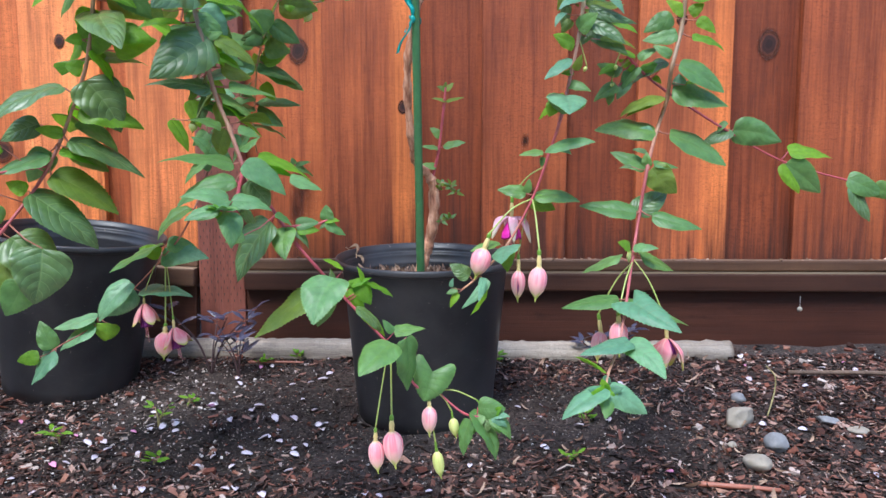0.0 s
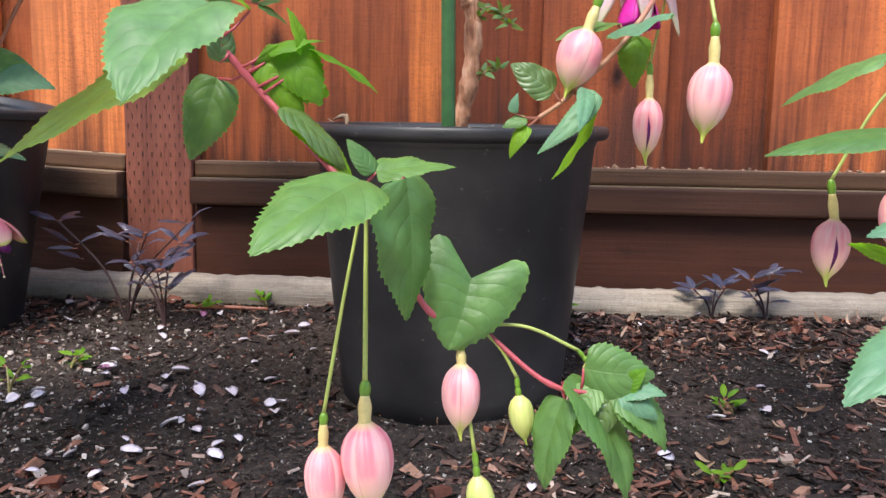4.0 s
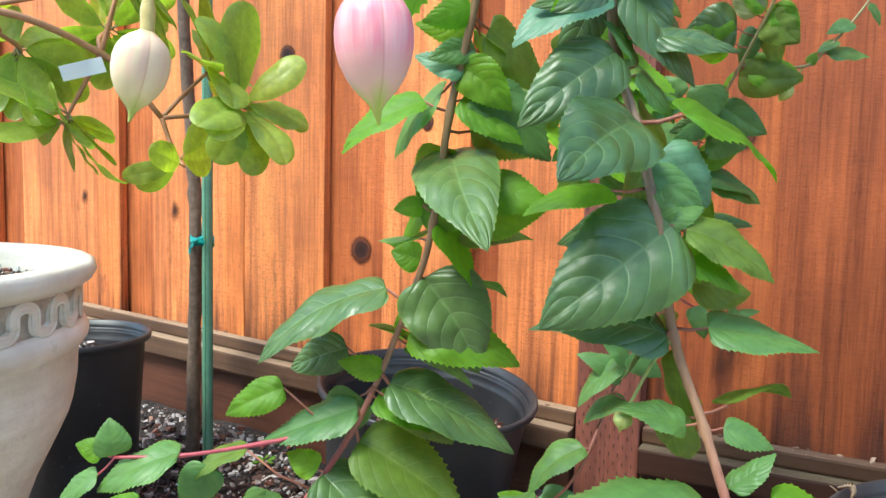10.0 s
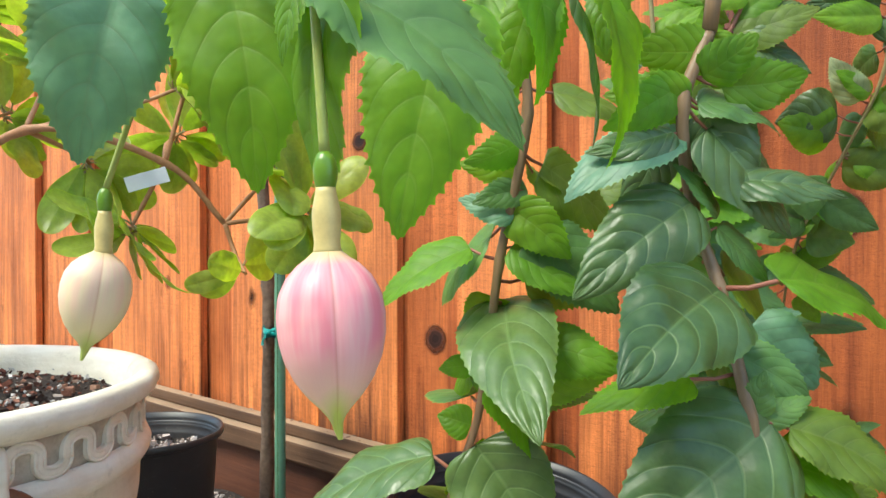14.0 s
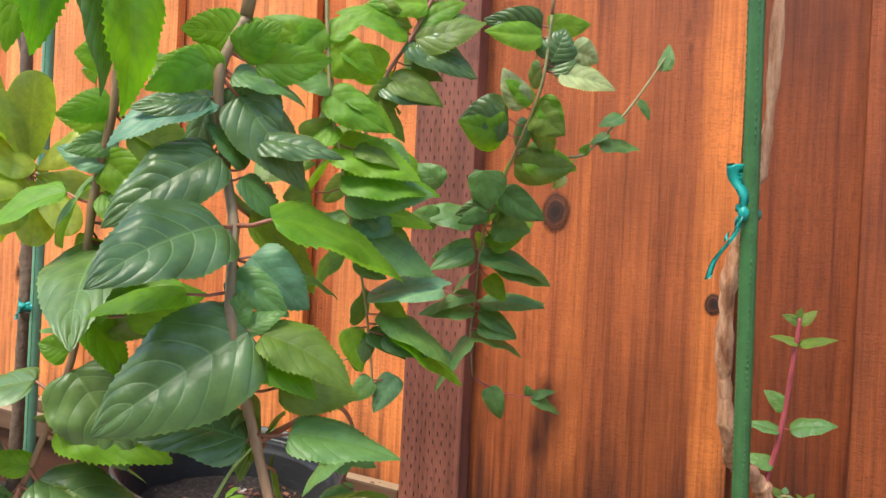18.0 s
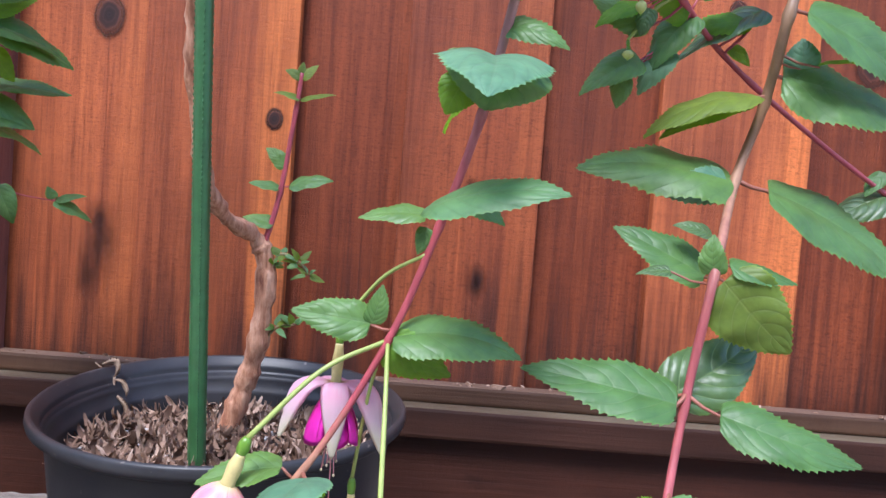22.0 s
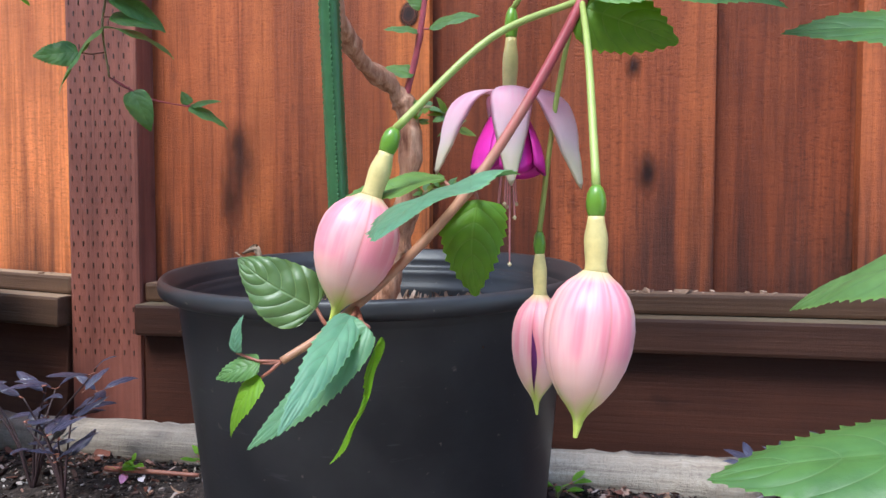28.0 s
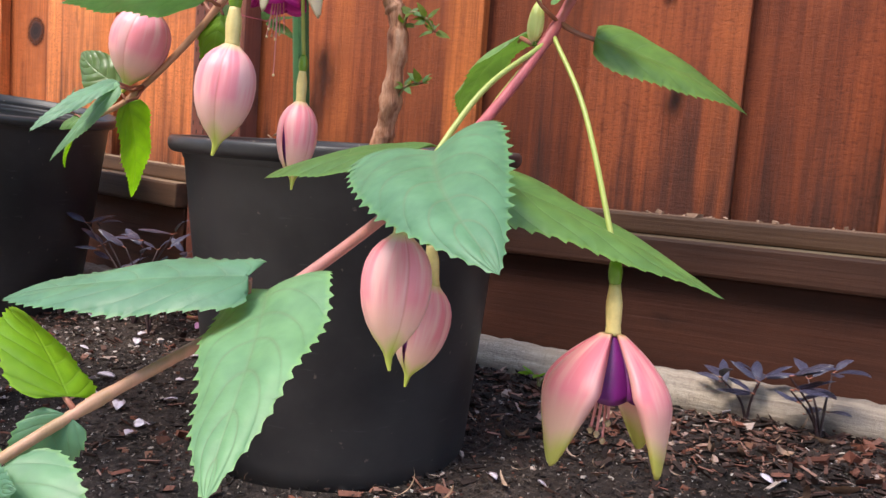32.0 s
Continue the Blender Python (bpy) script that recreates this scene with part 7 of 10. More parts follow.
leaf(back_arm_b, (-0.3544, 1.1151, 0.7427), (-0.3522, 1.116, 0.7403), (-0.3062, 1.1357, 0.717), 0.0309, (0.52, -0.77, 0.38), "O")
leaf(back_arm_b, (-0.3382, 1.1261, 0.7786), (-0.3342, 1.1278, 0.7783), (-0.2748, 1.1536, 0.797), 0.0378, (0.29, -0.90, 0.32), "O")
leaf(back_arm_b, (-0.3368, 1.1271, 0.7822), (-0.3758, 1.1103, 0.8021), (-0.3372, 1.1269, 0.7886), 0.0310, (0.31, -0.92, -0.23), "O")
leaf(back_arm_b, (-0.3739, 1.1019, 0.6566), (-0.3036, 1.1322, 0.6447), (-0.3234, 1.1238, 0.6641), 0.0256, (0.36, -0.93, -0.04), "M")
leaf(back_arm_b, (-0.3562, 1.1139, 0.7387), (-0.347, 1.1178, 0.7353), (-0.3741, 1.1059, 0.7082), 0.0283, (0.52, -0.84, -0.14), "O")
leaf(back_arm_b, (-0.334, 1.129, 0.7894), (-0.3263, 1.1386, 0.7822), (-0.3051, 1.165, 0.7539), 0.0281, (0.44, -0.77, 0.46), "O")
leaf(back_arm_b, (-0.334, 1.129, 0.7894), (-0.3408, 1.1375, 0.7807), (-0.3602, 1.162, 0.7473), 0.0294, (0.07, -0.82, 0.57), "M")
leaf(back_arm_b, (-0.3481, 1.1194, 0.7566), (-0.3559, 1.1304, 0.7511), (-0.3785, 1.1623, 0.7265), 0.0271, (0.30, -0.38, 0.88), "O")
leaf(back_arm_b, (-0.3481, 1.1194, 0.7566), (-0.3398, 1.1326, 0.756), (-0.3197, 1.1649, 0.7472), 0.0245, (0.13, -0.89, 0.44), "M")
leaf(back_arm_b, (-0.3611, 1.1105, 0.7242), (-0.3601, 1.1234, 0.7179), (-0.357, 1.163, 0.6891), 0.0252, (0.78, -0.49, 0.40), "M")
leaf(back_arm_b, (-0.3611, 1.1105, 0.7242), (-0.3626, 1.1262, 0.7243), (-0.3664, 1.1666, 0.7166), 0.0228, (0.48, -0.68, 0.56), "M")
leaf(back_arm_b, (-0.3683, 1.1057, 0.6899), (-0.3831, 1.1116, 0.6913), (-0.4273, 1.1291, 0.6865), 0.0307, (0.66, -0.70, 0.28), "O")
leaf(back_arm_b, (-0.3683, 1.1057, 0.6899), (-0.3583, 1.1094, 0.6809), (-0.3286, 1.1204, 0.6455), 0.0304, (0.20, -0.89, 0.42), "M")
leaf(back_arm_b, (-0.3743, 1.1017, 0.6544), (-0.3645, 1.1095, 0.6474), (-0.3417, 1.1278, 0.6242), 0.0178, (-0.25, -0.69, 0.68), "O")
leaf(back_arm_b, (-0.3743, 1.1017, 0.6544), (-0.387, 1.107, 0.6493), (-0.4215, 1.1215, 0.6276), 0.0206, (0.72, -0.56, 0.41), "O")

back_arm_c = stem(fuchsia, [(-0.370, 1.032, 0.798), (-0.364, 1.036, 0.712), (-0.359, 1.051, 0.655), (-0.356, 1.066, 0.610), (-0.350, 1.082, 0.550), (-0.350, 1.094, 0.513), (-0.344, 1.099, 0.454)], 0.001728, 0.000936, "green")
arching((-0.370, 1.032, 0.798), 0.001728)
leaf(back_arm_c, (-0.3635, 1.0382, 0.7021), (-0.3596, 1.0408, 0.7053), (-0.319, 1.0688, 0.6825), 0.0305, (0.66, -0.66, 0.36), "L")
leaf(back_arm_c, (-0.3588, 1.0537, 0.6474), (-0.36, 1.0529, 0.646), (-0.2889, 1.1018, 0.6338), 0.0488, (0.49, -0.55, 0.68), "L")
leaf(back_arm_c, (-0.3675, 1.0332, 0.762), (-0.3686, 1.0324, 0.7648), (-0.3928, 1.0159, 0.7323), 0.0266, (0.64, -0.77, -0.08), "L")
leaf(back_arm_c, (-0.3648, 1.0352, 0.7188), (-0.3626, 1.0367, 0.7161), (-0.4001, 1.0109, 0.7287), 0.0264, (0.60, -0.66, 0.45), "M")
leaf(back_arm_c, (-0.3504, 1.0922, 0.5194), (-0.3381, 1.1007, 0.5209), (-0.2771, 1.1428, 0.4653), 0.0519, (0.65, 0.05, 0.76), "L")
leaf(back_arm_c, (-0.3505, 1.0943, 0.5134), (-0.3504, 1.0943, 0.511), (-0.354, 1.0919, 0.4815), 0.0171, (0.42, -0.91, 0.02), "D")
leaf(back_arm_c, (-0.3456, 1.0978, 0.469), (-0.3285, 1.1095, 0.4735), (-0.3438, 1.0991, 0.44), 0.0237, (0.36, -0.93, 0.12), "C")
leaf(back_arm_c, (-0.3456, 1.0978, 0.469), (-0.3461, 1.0974, 0.4708), (-0.3634, 1.0856, 0.4505), 0.0190, (0.40, -0.90, 0.18), "M")
leaf(back_arm_c, (-0.3483, 1.0958, 0.4936), (-0.3873, 1.069, 0.4866), (-0.3684, 1.0822, 0.4419), 0.0281, (0.88, -0.41, 0.25), "L")
leaf(back_arm_c, (-0.356, 1.0659, 0.61), (-0.356, 1.0659, 0.61), (-0.3273, 1.0856, 0.6129), 0.0211, (0.57, -0.82, -0.00), "C")
leaf(back_arm_c, (-0.3618, 1.0434, 0.6832), (-0.361, 1.044, 0.6857), (-0.3864, 1.0266, 0.6539), 0.0248, (0.02, -0.88, 0.47), "L")
leaf(back_arm_c, (-0.367, 1.0335, 0.7548), (-0.3667, 1.0338, 0.7559), (-0.3377, 1.0536, 0.7831), 0.0249, (0.17, -0.87, 0.46), "L")
leaf(back_arm_c, (-0.3505, 1.0943, 0.5134), (-0.3504, 1.0943, 0.511), (-0.3209, 1.1147, 0.4878), 0.0239, (0.72, -0.44, 0.54), "M")
leaf(back_arm_c, (-0.3531, 1.074, 0.5799), (-0.3541, 1.0733, 0.5778), (-0.331, 1.0893, 0.5597), 0.0187, (0.61, -0.79, 0.08), "M")
leaf(back_arm_c, (-0.3563, 1.0647, 0.6138), (-0.3594, 1.0625, 0.6145), (-0.3893, 1.042, 0.5864), 0.0257, (0.01, -0.81, 0.58), "M")
leaf(back_arm_c, (-0.3606, 1.0474, 0.6691), (-0.3646, 1.0456, 0.6689), (-0.2966, 1.0748, 0.6443), 0.0437, (0.49, -0.71, 0.51), "L")
leaf(back_arm_c, (-0.3644, 1.0355, 0.7116), (-0.3658, 1.0349, 0.7114), (-0.3176, 1.0555, 0.6815), 0.0338, (0.48, -0.86, 0.18), "L")
leaf(back_arm_c, (-0.3574, 1.0598, 0.6287), (-0.3595, 1.0589, 0.6278), (-0.2895, 1.0891, 0.6338), 0.0428, (0.34, -0.86, 0.39), "M")
leaf(back_arm_c, (-0.3574, 1.0598, 0.6287), (-0.4072, 1.0382, 0.6157), (-0.3124, 1.0787, 0.5609), 0.0653, (0.55, -0.17, 0.82), "L")
leaf(back_arm_c, (-0.355, 1.0686, 0.6), (-0.3486, 1.0714, 0.5999), (-0.2892, 1.0967, 0.5644), 0.0413, (0.58, -0.61, 0.53), "M")
leaf(back_arm_c, (-0.3666, 1.0339, 0.7476), (-0.3669, 1.0337, 0.7458), (-0.328, 1.0504, 0.7294), 0.0369, (0.33, -0.93, -0.16), "L")
leaf(back_arm_c, (-0.3666, 1.0339, 0.7476), (-0.3756, 1.03, 0.75), (-0.4169, 1.0123, 0.7709), 0.0323, (0.33, -0.93, -0.14), "L")
leaf(back_arm_c, (-0.3579, 1.0574, 0.6362), (-0.3848, 1.0458, 0.631), (-0.4064, 1.0364, 0.6251), 0.0286, (0.42, -0.90, -0.10), "O")
leaf(back_arm_c, (-0.3614, 1.0447, 0.6785), (-0.3852, 1.0344, 0.6722), (-0.3646, 1.0435, 0.692), 0.0281, (0.52, -0.84, -0.16), "O")
leaf(back_arm_c, (-0.3602, 1.0487, 0.6644), (-0.4247, 1.0207, 0.6471), (-0.3775, 1.0411, 0.6543), 0.0291, (0.28, -0.83, 0.48), "O")
leaf(back_arm_c, (-0.3503, 1.0852, 0.5406), (-0.3481, 1.0861, 0.5412), (-0.281, 1.1152, 0.5596), 0.0423, (-0.04, -0.47, 0.88), "C")
leaf(back_arm_c, (-0.355, 1.0686, 0.6), (-0.3749, 1.06, 0.5937), (-0.3903, 1.0533, 0.5905), 0.0145, (0.40, -0.91, -0.03), "C")
leaf(back_arm_c, (-0.3555, 1.0672, 0.605), (-0.3264, 1.0798, 0.6107), (-0.3524, 1.0685, 0.5973), 0.0193, (0.42, -0.91, -0.05), "C")
leaf(back_arm_c, (-0.3504, 1.0892, 0.5285), (-0.3403, 1.0936, 0.529), (-0.2789, 1.1197, 0.4851), 0.0447, (0.62, -0.16, 0.77), "M")
leaf(back_arm_c, (-0.3505, 1.0933, 0.5164), (-0.3644, 1.0872, 0.515), (-0.3533, 1.0917, 0.4756), 0.0249, (0.52, -0.85, 0.05), "L")
leaf(back_arm_c, (-0.367, 1.0335, 0.7548), (-0.3568, 1.0405, 0.7477), (-0.3325, 1.057, 0.7235), 0.0240, (-0.53, -0.47, 0.71), "L")
leaf(back_arm_c, (-0.367, 1.0335, 0.7548), (-0.3776, 1.042, 0.7494), (-0.4045, 1.0635, 0.7279), 0.0266, (-0.70, -0.51, 0.50), "M")
leaf(back_arm_c, (-0.3644, 1.0355, 0.7116), (-0.371, 1.0453, 0.7038), (-0.3909, 1.0743, 0.6718), 0.0232, (0.27, -0.71, 0.65), "M")
leaf(back_arm_c, (-0.3644, 1.0355, 0.7116), (-0.3538, 1.0436, 0.7057), (-0.3283, 1.0631, 0.6843), 0.0248, (-0.04, -0.36, 0.93), "M")
leaf(back_arm_c, (-0.3608, 1.0467, 0.6714), (-0.347, 1.052, 0.6683), (-0.3115, 1.0656, 0.6524), 0.0218, (0.52, -0.55, 0.65), "O")
leaf(back_arm_c, (-0.3608, 1.0467, 0.6714), (-0.3711, 1.0517, 0.6633), (-0.4043, 1.0678, 0.6277), 0.0270, (-0.68, -0.32, 0.66), "O")
leaf(back_arm_c, (-0.3576, 1.0586, 0.6325), (-0.362, 1.0727, 0.6292), (-0.3719, 1.1046, 0.6149), 0.0184, (0.56, -0.68, 0.47), "O")
leaf(back_arm_c, (-0.3576, 1.0586, 0.6325), (-0.3499, 1.0676, 0.6248), (-0.3276, 1.0937, 0.5939), 0.0238, (0.82, -0.48, 0.32), "M")
leaf(back_arm_c, (-0.3543, 1.0706, 0.5924), (-0.3467, 1.0794, 0.5845), (-0.3296, 1.0989, 0.5601), 0.0187, (-0.22, -0.34, 0.91), "M")
leaf(back_arm_c, (-0.3543, 1.0706, 0.5924), (-0.3651, 1.0733, 0.5839), (-0.4017, 1.0825, 0.5449), 0.0323, (0.36, -0.51, 0.78), "L")
leaf(back_arm_c, (-0.3505, 1.0814, 0.5522), (-0.3416, 1.0907, 0.5457), (-0.3206, 1.1126, 0.5232), 0.0178, (-0.16, -0.91, 0.39), "L")
leaf(back_arm_c, (-0.3505, 1.0814, 0.5522), (-0.3574, 1.0916, 0.5449), (-0.3792, 1.1242, 0.5122), 0.0261, (0.65, -0.62, 0.45), "M")
leaf(back_arm_c, (-0.3505, 1.0943, 0.5134), (-0.336, 1.098, 0.5106), (-0.2935, 1.1088, 0.4939), 0.0275, (0.60, -0.62, 0.51), "M")
leaf(back_arm_c, (-0.3505, 1.0943, 0.5134), (-0.3572, 1.1022, 0.5042), (-0.3763, 1.125, 0.4697), 0.0258, (0.35, -0.50, 0.79), "M")

crowded_arm = stem(fuchsia, [(0.161, 0.899, 0.663), (0.162, 0.898, 0.640), (0.160, 0.897, 0.606), (0.155, 0.895, 0.571), (0.148, 0.894, 0.534), (0.137, 0.899, 0.480), (0.123, 0.905, 0.433), (0.105, 0.904, 0.383), (0.074, 0.892, 0.328), (0.038, 0.883, 0.290), (0.022, 0.875, 0.278)], 0.002592, 0.001152, "rosy")
arching((0.161, 0.899, 0.663), 0.002592)
leaf(crowded_arm, (0.1275, 0.9033, 0.4489), (0.1305, 0.9032, 0.4463), (0.1506, 0.9031, 0.4356), 0.0128, (0.23, -0.86, 0.45), "M")
leaf(crowded_arm, (0.1241, 0.9047, 0.4374), (0.1175, 0.9046, 0.4379), (0.0885, 0.9039, 0.4344), 0.0163, (-0.09, -0.49, 0.87), "M")
leaf(crowded_arm, (0.1214, 0.9052, 0.4293), (0.1178, 0.9052, 0.4323), (0.1146, 0.9046, 0.4206), 0.0081, (0.06, -1.00, 0.04), "M")
leaf(crowded_arm, (0.1413, 0.8972, 0.5025), (0.1423, 0.8973, 0.5044), (0.1379, 0.8962, 0.4818), 0.0458, (-0.01, -1.00, 0.05), "M")
leaf(crowded_arm, (0.1395, 0.8981, 0.4934), (0.1299, 0.8982, 0.4949), (0.1221, 0.8975, 0.4793), 0.0174, (0.05, -1.00, 0.02), "L")
leaf(crowded_arm, (0.1063, 0.9043, 0.3875), (0.097, 0.904, 0.3898), (0.0628, 0.9027, 0.3935), 0.0192, (0.09, -0.83, 0.55), "M")
leaf(crowded_arm, (0.1063, 0.9043, 0.3875), (0.0974, 0.904, 0.3898), (0.1011, 0.9049, 0.4067), 0.0097, (0.11, -0.99, 0.03), "M")
leaf(crowded_arm, (0.1063, 0.9043, 0.3875), (0.1072, 0.9043, 0.3851), (0.1628, 0.9065, 0.3796), 0.0313, (0.10, -0.49, 0.87), "M")
leaf(crowded_arm, (0.1048, 0.9043, 0.3833), (0.1038, 0.9041, 0.3815), (0.1326, 0.9049, 0.3696), 0.0195, (0.00, -1.00, -0.06), "L")
leaf(crowded_arm, (0.0715, 0.8916, 0.3248), (0.066, 0.8916, 0.3299), (0.0305, 0.8896, 0.3208), 0.0205, (-0.21, -0.36, 0.91), "M")
leaf(crowded_arm, (0.0745, 0.8924, 0.328), (0.0758, 0.8923, 0.3242), (0.0754, 0.8911, 0.2959), 0.0185, (0.17, -0.99, 0.04), "L")
leaf(crowded_arm, (0.0343, 0.8809, 0.2867), (0.0303, 0.8809, 0.2927), (0.0062, 0.8801, 0.307), 0.0192, (0.21, -0.93, 0.29), "D")
leaf(crowded_arm, (0.0219, 0.8748, 0.278), (0.0082, 0.8741, 0.2801), (0.0105, 0.8747, 0.291), 0.0063, (-0.53, -0.83, 0.17), "C")
leaf(crowded_arm, (0.0219, 0.8748, 0.278), (0.0157, 0.8744, 0.2776), (0.0024, 0.8733, 0.2725), 0.0080, (-0.14, -0.83, 0.54), "M")
leaf(crowded_arm, (0.0219, 0.8748, 0.278), (0.0158, 0.8742, 0.2735), (0.0068, 0.8729, 0.2558), 0.0111, (-0.61, -0.70, 0.37), "L")
leaf(crowded_arm, (0.0745, 0.8924, 0.328), (0.0776, 0.8829, 0.3291), (0.0636, 0.8262, 0.3148), 0.0337, (-0.34, -0.15, 0.93), "C", 0.04)
leaf(crowded_arm, (0.0415, 0.8837, 0.2928), (0.0457, 0.866, 0.293), (0.0387, 0.833, 0.2697), 0.0098, (0.29, -0.59, 0.75), "C", 0.04)
leaf(crowded_arm, (0.0415, 0.8837, 0.2928), (0.0519, 0.8671, 0.2845), (0.0318, 0.8885, 0.2442), 0.0180, (0.91, 0.18, -0.36), "L", 0.04)
leaf(crowded_arm, (0.0415, 0.8837, 0.2928), (0.051, 0.863, 0.2906), (0.0202, 0.8553, 0.2584), 0.0126, (-0.22, -0.88, 0.42), "C", 0.04)
leaf(crowded_arm, (0.1610, 0.8990, 0.6630), (0.1373, 0.9021, 0.6745), (0.1055, 0.8804, 0.6463), 0.0135, (0.06, -0.90, 0.43), "O")
leaf(crowded_arm, (0.1610, 0.8990, 0.6630), (0.1463, 0.9024, 0.6745), (0.1342, 0.8917, 0.6647), 0.0089, (0.15, -0.85, 0.50), "C")
leaf(crowded_arm, (0.1610, 0.8990, 0.6630), (0.1445, 0.9122, 0.6702), (0.1755, 0.9333, 0.6766), 0.0088, (0.12, -0.85, 0.51), "D")
leaf(crowded_arm, (0.1610, 0.8990, 0.6630), (0.1446, 0.9122, 0.6695), (0.1265, 0.9211, 0.6463), 0.0218, (-0.36, -0.88, 0.31), "O")
leaf(crowded_arm, (0.1614, 0.8986, 0.6543), (0.1521, 0.8920, 0.6543), (0.1183, 0.8705, 0.6335), 0.0114, (0.24, -0.88, 0.41), "C")
leaf(crowded_arm, (0.1617, 0.8983, 0.6471), (0.1508, 0.9018, 0.6463), (0.1220, 0.9005, 0.6276), 0.0102, (0.24, -0.95, 0.21), "O")
leaf(crowded_arm, (0.1612, 0.8988, 0.6574), (0.1521, 0.9121, 0.6564), (0.1471, 0.9216, 0.6434), 0.0172, (-0.08, -0.96, 0.26), "D")
leaf(crowded_arm, (0.1615, 0.8978, 0.6318), (0.1529, 0.8915, 0.6320), (0.1782, 0.8727, 0.6487), 0.0143, (-0.03, -0.90, 0.43), "L")
leaf(crowded_arm, (0.1615, 0.8985, 0.6519), (0.1758, 0.9027, 0.6526), (0.2047, 0.9131, 0.6309), 0.0189, (-0.44, -0.87, 0.23), "L")
leaf(crowded_arm, (0.1610, 0.8990, 0.6630), (0.1623, 0.9030, 0.6802), (0.2003, 0.9239, 0.6686), 0.0203, (-0.22, -0.85, 0.48), "L")
leaf(crowded_arm, (0.1605, 0.8972, 0.6142), (0.1539, 0.8811, 0.6149), (0.1855, 0.8625, 0.6330), 0.0128, (0.12, -0.95, 0.29), "L")
leaf(crowded_arm, (0.1618, 0.8979, 0.6365), (0.1746, 0.9023, 0.6358), (0.2068, 0.9129, 0.6228), 0.0079, (0.11, -0.96, 0.25), "C")
leaf(crowded_arm, (0.1616, 0.8978, 0.6330), (0.1715, 0.8921, 0.6321), (0.2021, 0.8720, 0.5914), 0.0154, (-0.02, -0.97, 0.25), "C")
leaf(crowded_arm, (0.1612, 0.8976, 0.6259), (0.1535, 0.8914, 0.6267), (0.1351, 0.8806, 0.6161), 0.0122, (-0.35, -0.79, 0.51), "C")
leaf(crowded_arm, (0.1615, 0.8978, 0.6318), (0.1413, 0.9112, 0.6327), (0.1335, 0.9202, 0.6039), 0.0137, (-0.24, -0.93, 0.28), "O")
leaf(crowded_arm, (0.1602, 0.8971, 0.6095), (0.1563, 0.8811, 0.6103), (0.1268, 0.8597, 0.5942), 0.0133, (0.23, -0.80, 0.55), "C")
leaf(crowded_arm, (0.1584, 0.8964, 0.5951), (0.1393, 0.9003, 0.5983), (0.1266, 0.8894, 0.5806), 0.0083, (-0.15, -0.79, 0.60), "C")
leaf(crowded_arm, (0.1597, 0.8969, 0.6036), (0.1609, 0.9010, 0.6026), (0.2132, 0.9229, 0.6122), 0.0179, (-0.05, -0.85, 0.52), "O")
leaf(crowded_arm, (0.1595, 0.8968, 0.6024), (0.1664, 0.8912, 0.6021), (0.2196, 0.8823, 0.5825), 0.0185, (-0.25, -0.78, 0.57), "D")
leaf(crowded_arm, (0.1574, 0.8960, 0.5879), (0.1651, 0.8857, 0.5869), (0.2045, 0.8712, 0.5581), 0.0261, (0.03, -0.79, 0.62), "D")
leaf(crowded_arm, (0.1555, 0.8952, 0.5746), (0.1535, 0.8851, 0.5758), (0.1724, 0.8711, 0.5922), 0.0204, (0.20, -0.89, 0.42), "M")
leaf(crowded_arm, (0.1528, 0.8947, 0.5595), (0.1496, 0.8896, 0.5609), (0.1236, 0.8791, 0.5701), 0.0197, (-0.15, -0.90, 0.40), "L")
leaf(crowded_arm, (0.1564, 0.8956, 0.5807), (0.1694, 0.9007, 0.5788), (0.1580, 0.8999, 0.5607), 0.0156, (-0.33, -0.89, 0.31), "D")
leaf(crowded_arm, (0.1555, 0.8952, 0.5746), (0.1829, 0.9109, 0.5701), (0.2282, 0.9220, 0.5605), 0.0094, (-0.23, -0.82, 0.53), "O")
leaf(crowded_arm, (0.1499, 0.8943, 0.5442), (0.1429, 0.8891, 0.5455), (0.1125, 0.8675, 0.5188), 0.0177, (-0.32, -0.76, 0.56), "C")
leaf(crowded_arm, (0.1476, 0.8942, 0.5321), (0.1494, 0.8989, 0.5313), (0.1345, 0.8884, 0.5275), 0.0095, (-0.15, -0.85, 0.50), "L")
leaf(crowded_arm, (0.1476, 0.8942, 0.5321), (0.1503, 0.8889, 0.5315), (0.1566, 0.8795, 0.5483), 0.0098, (0.15, -0.82, 0.56), "O")
leaf(crowded_arm, (0.1446, 0.8956, 0.5172), (0.1432, 0.8984, 0.5177), (0.1696, 0.8889, 0.5076), 0.0137, (-0.15, -0.81, 0.57), "M")
leaf(crowded_arm, (0.1618, 0.8979, 0.6365), (0.1392, 0.9212, 0.6368), (0.1603, 0.9312, 0.6117), 0.0128, (0.12, -0.97, 0.21), "M")
leaf(crowded_arm, (0.1603, 0.8972, 0.6119), (0.1450, 0.9208, 0.6121), (0.1407, 0.9198, 0.5783), 0.0145, (0.29, -0.93, 0.24), "D")
leaf(crowded_arm, (0.1579, 0.8962, 0.5915), (0.1481, 0.9104, 0.5925), (0.1368, 0.9096, 0.5758), 0.0117, (0.11, -0.81, 0.58), "O")
leaf(crowded_arm, (0.1613, 0.8977, 0.6283), (0.1688, 0.9219, 0.6272), (0.1959, 0.9323, 0.6122), 0.0160, (-0.37, -0.79, 0.49), "M")
leaf(crowded_arm, (0.1612, 0.8976, 0.6271), (0.1610, 0.9216, 0.6264), (0.1755, 0.9216, 0.6089), 0.0139, (-0.16, -0.88, 0.45), "D")
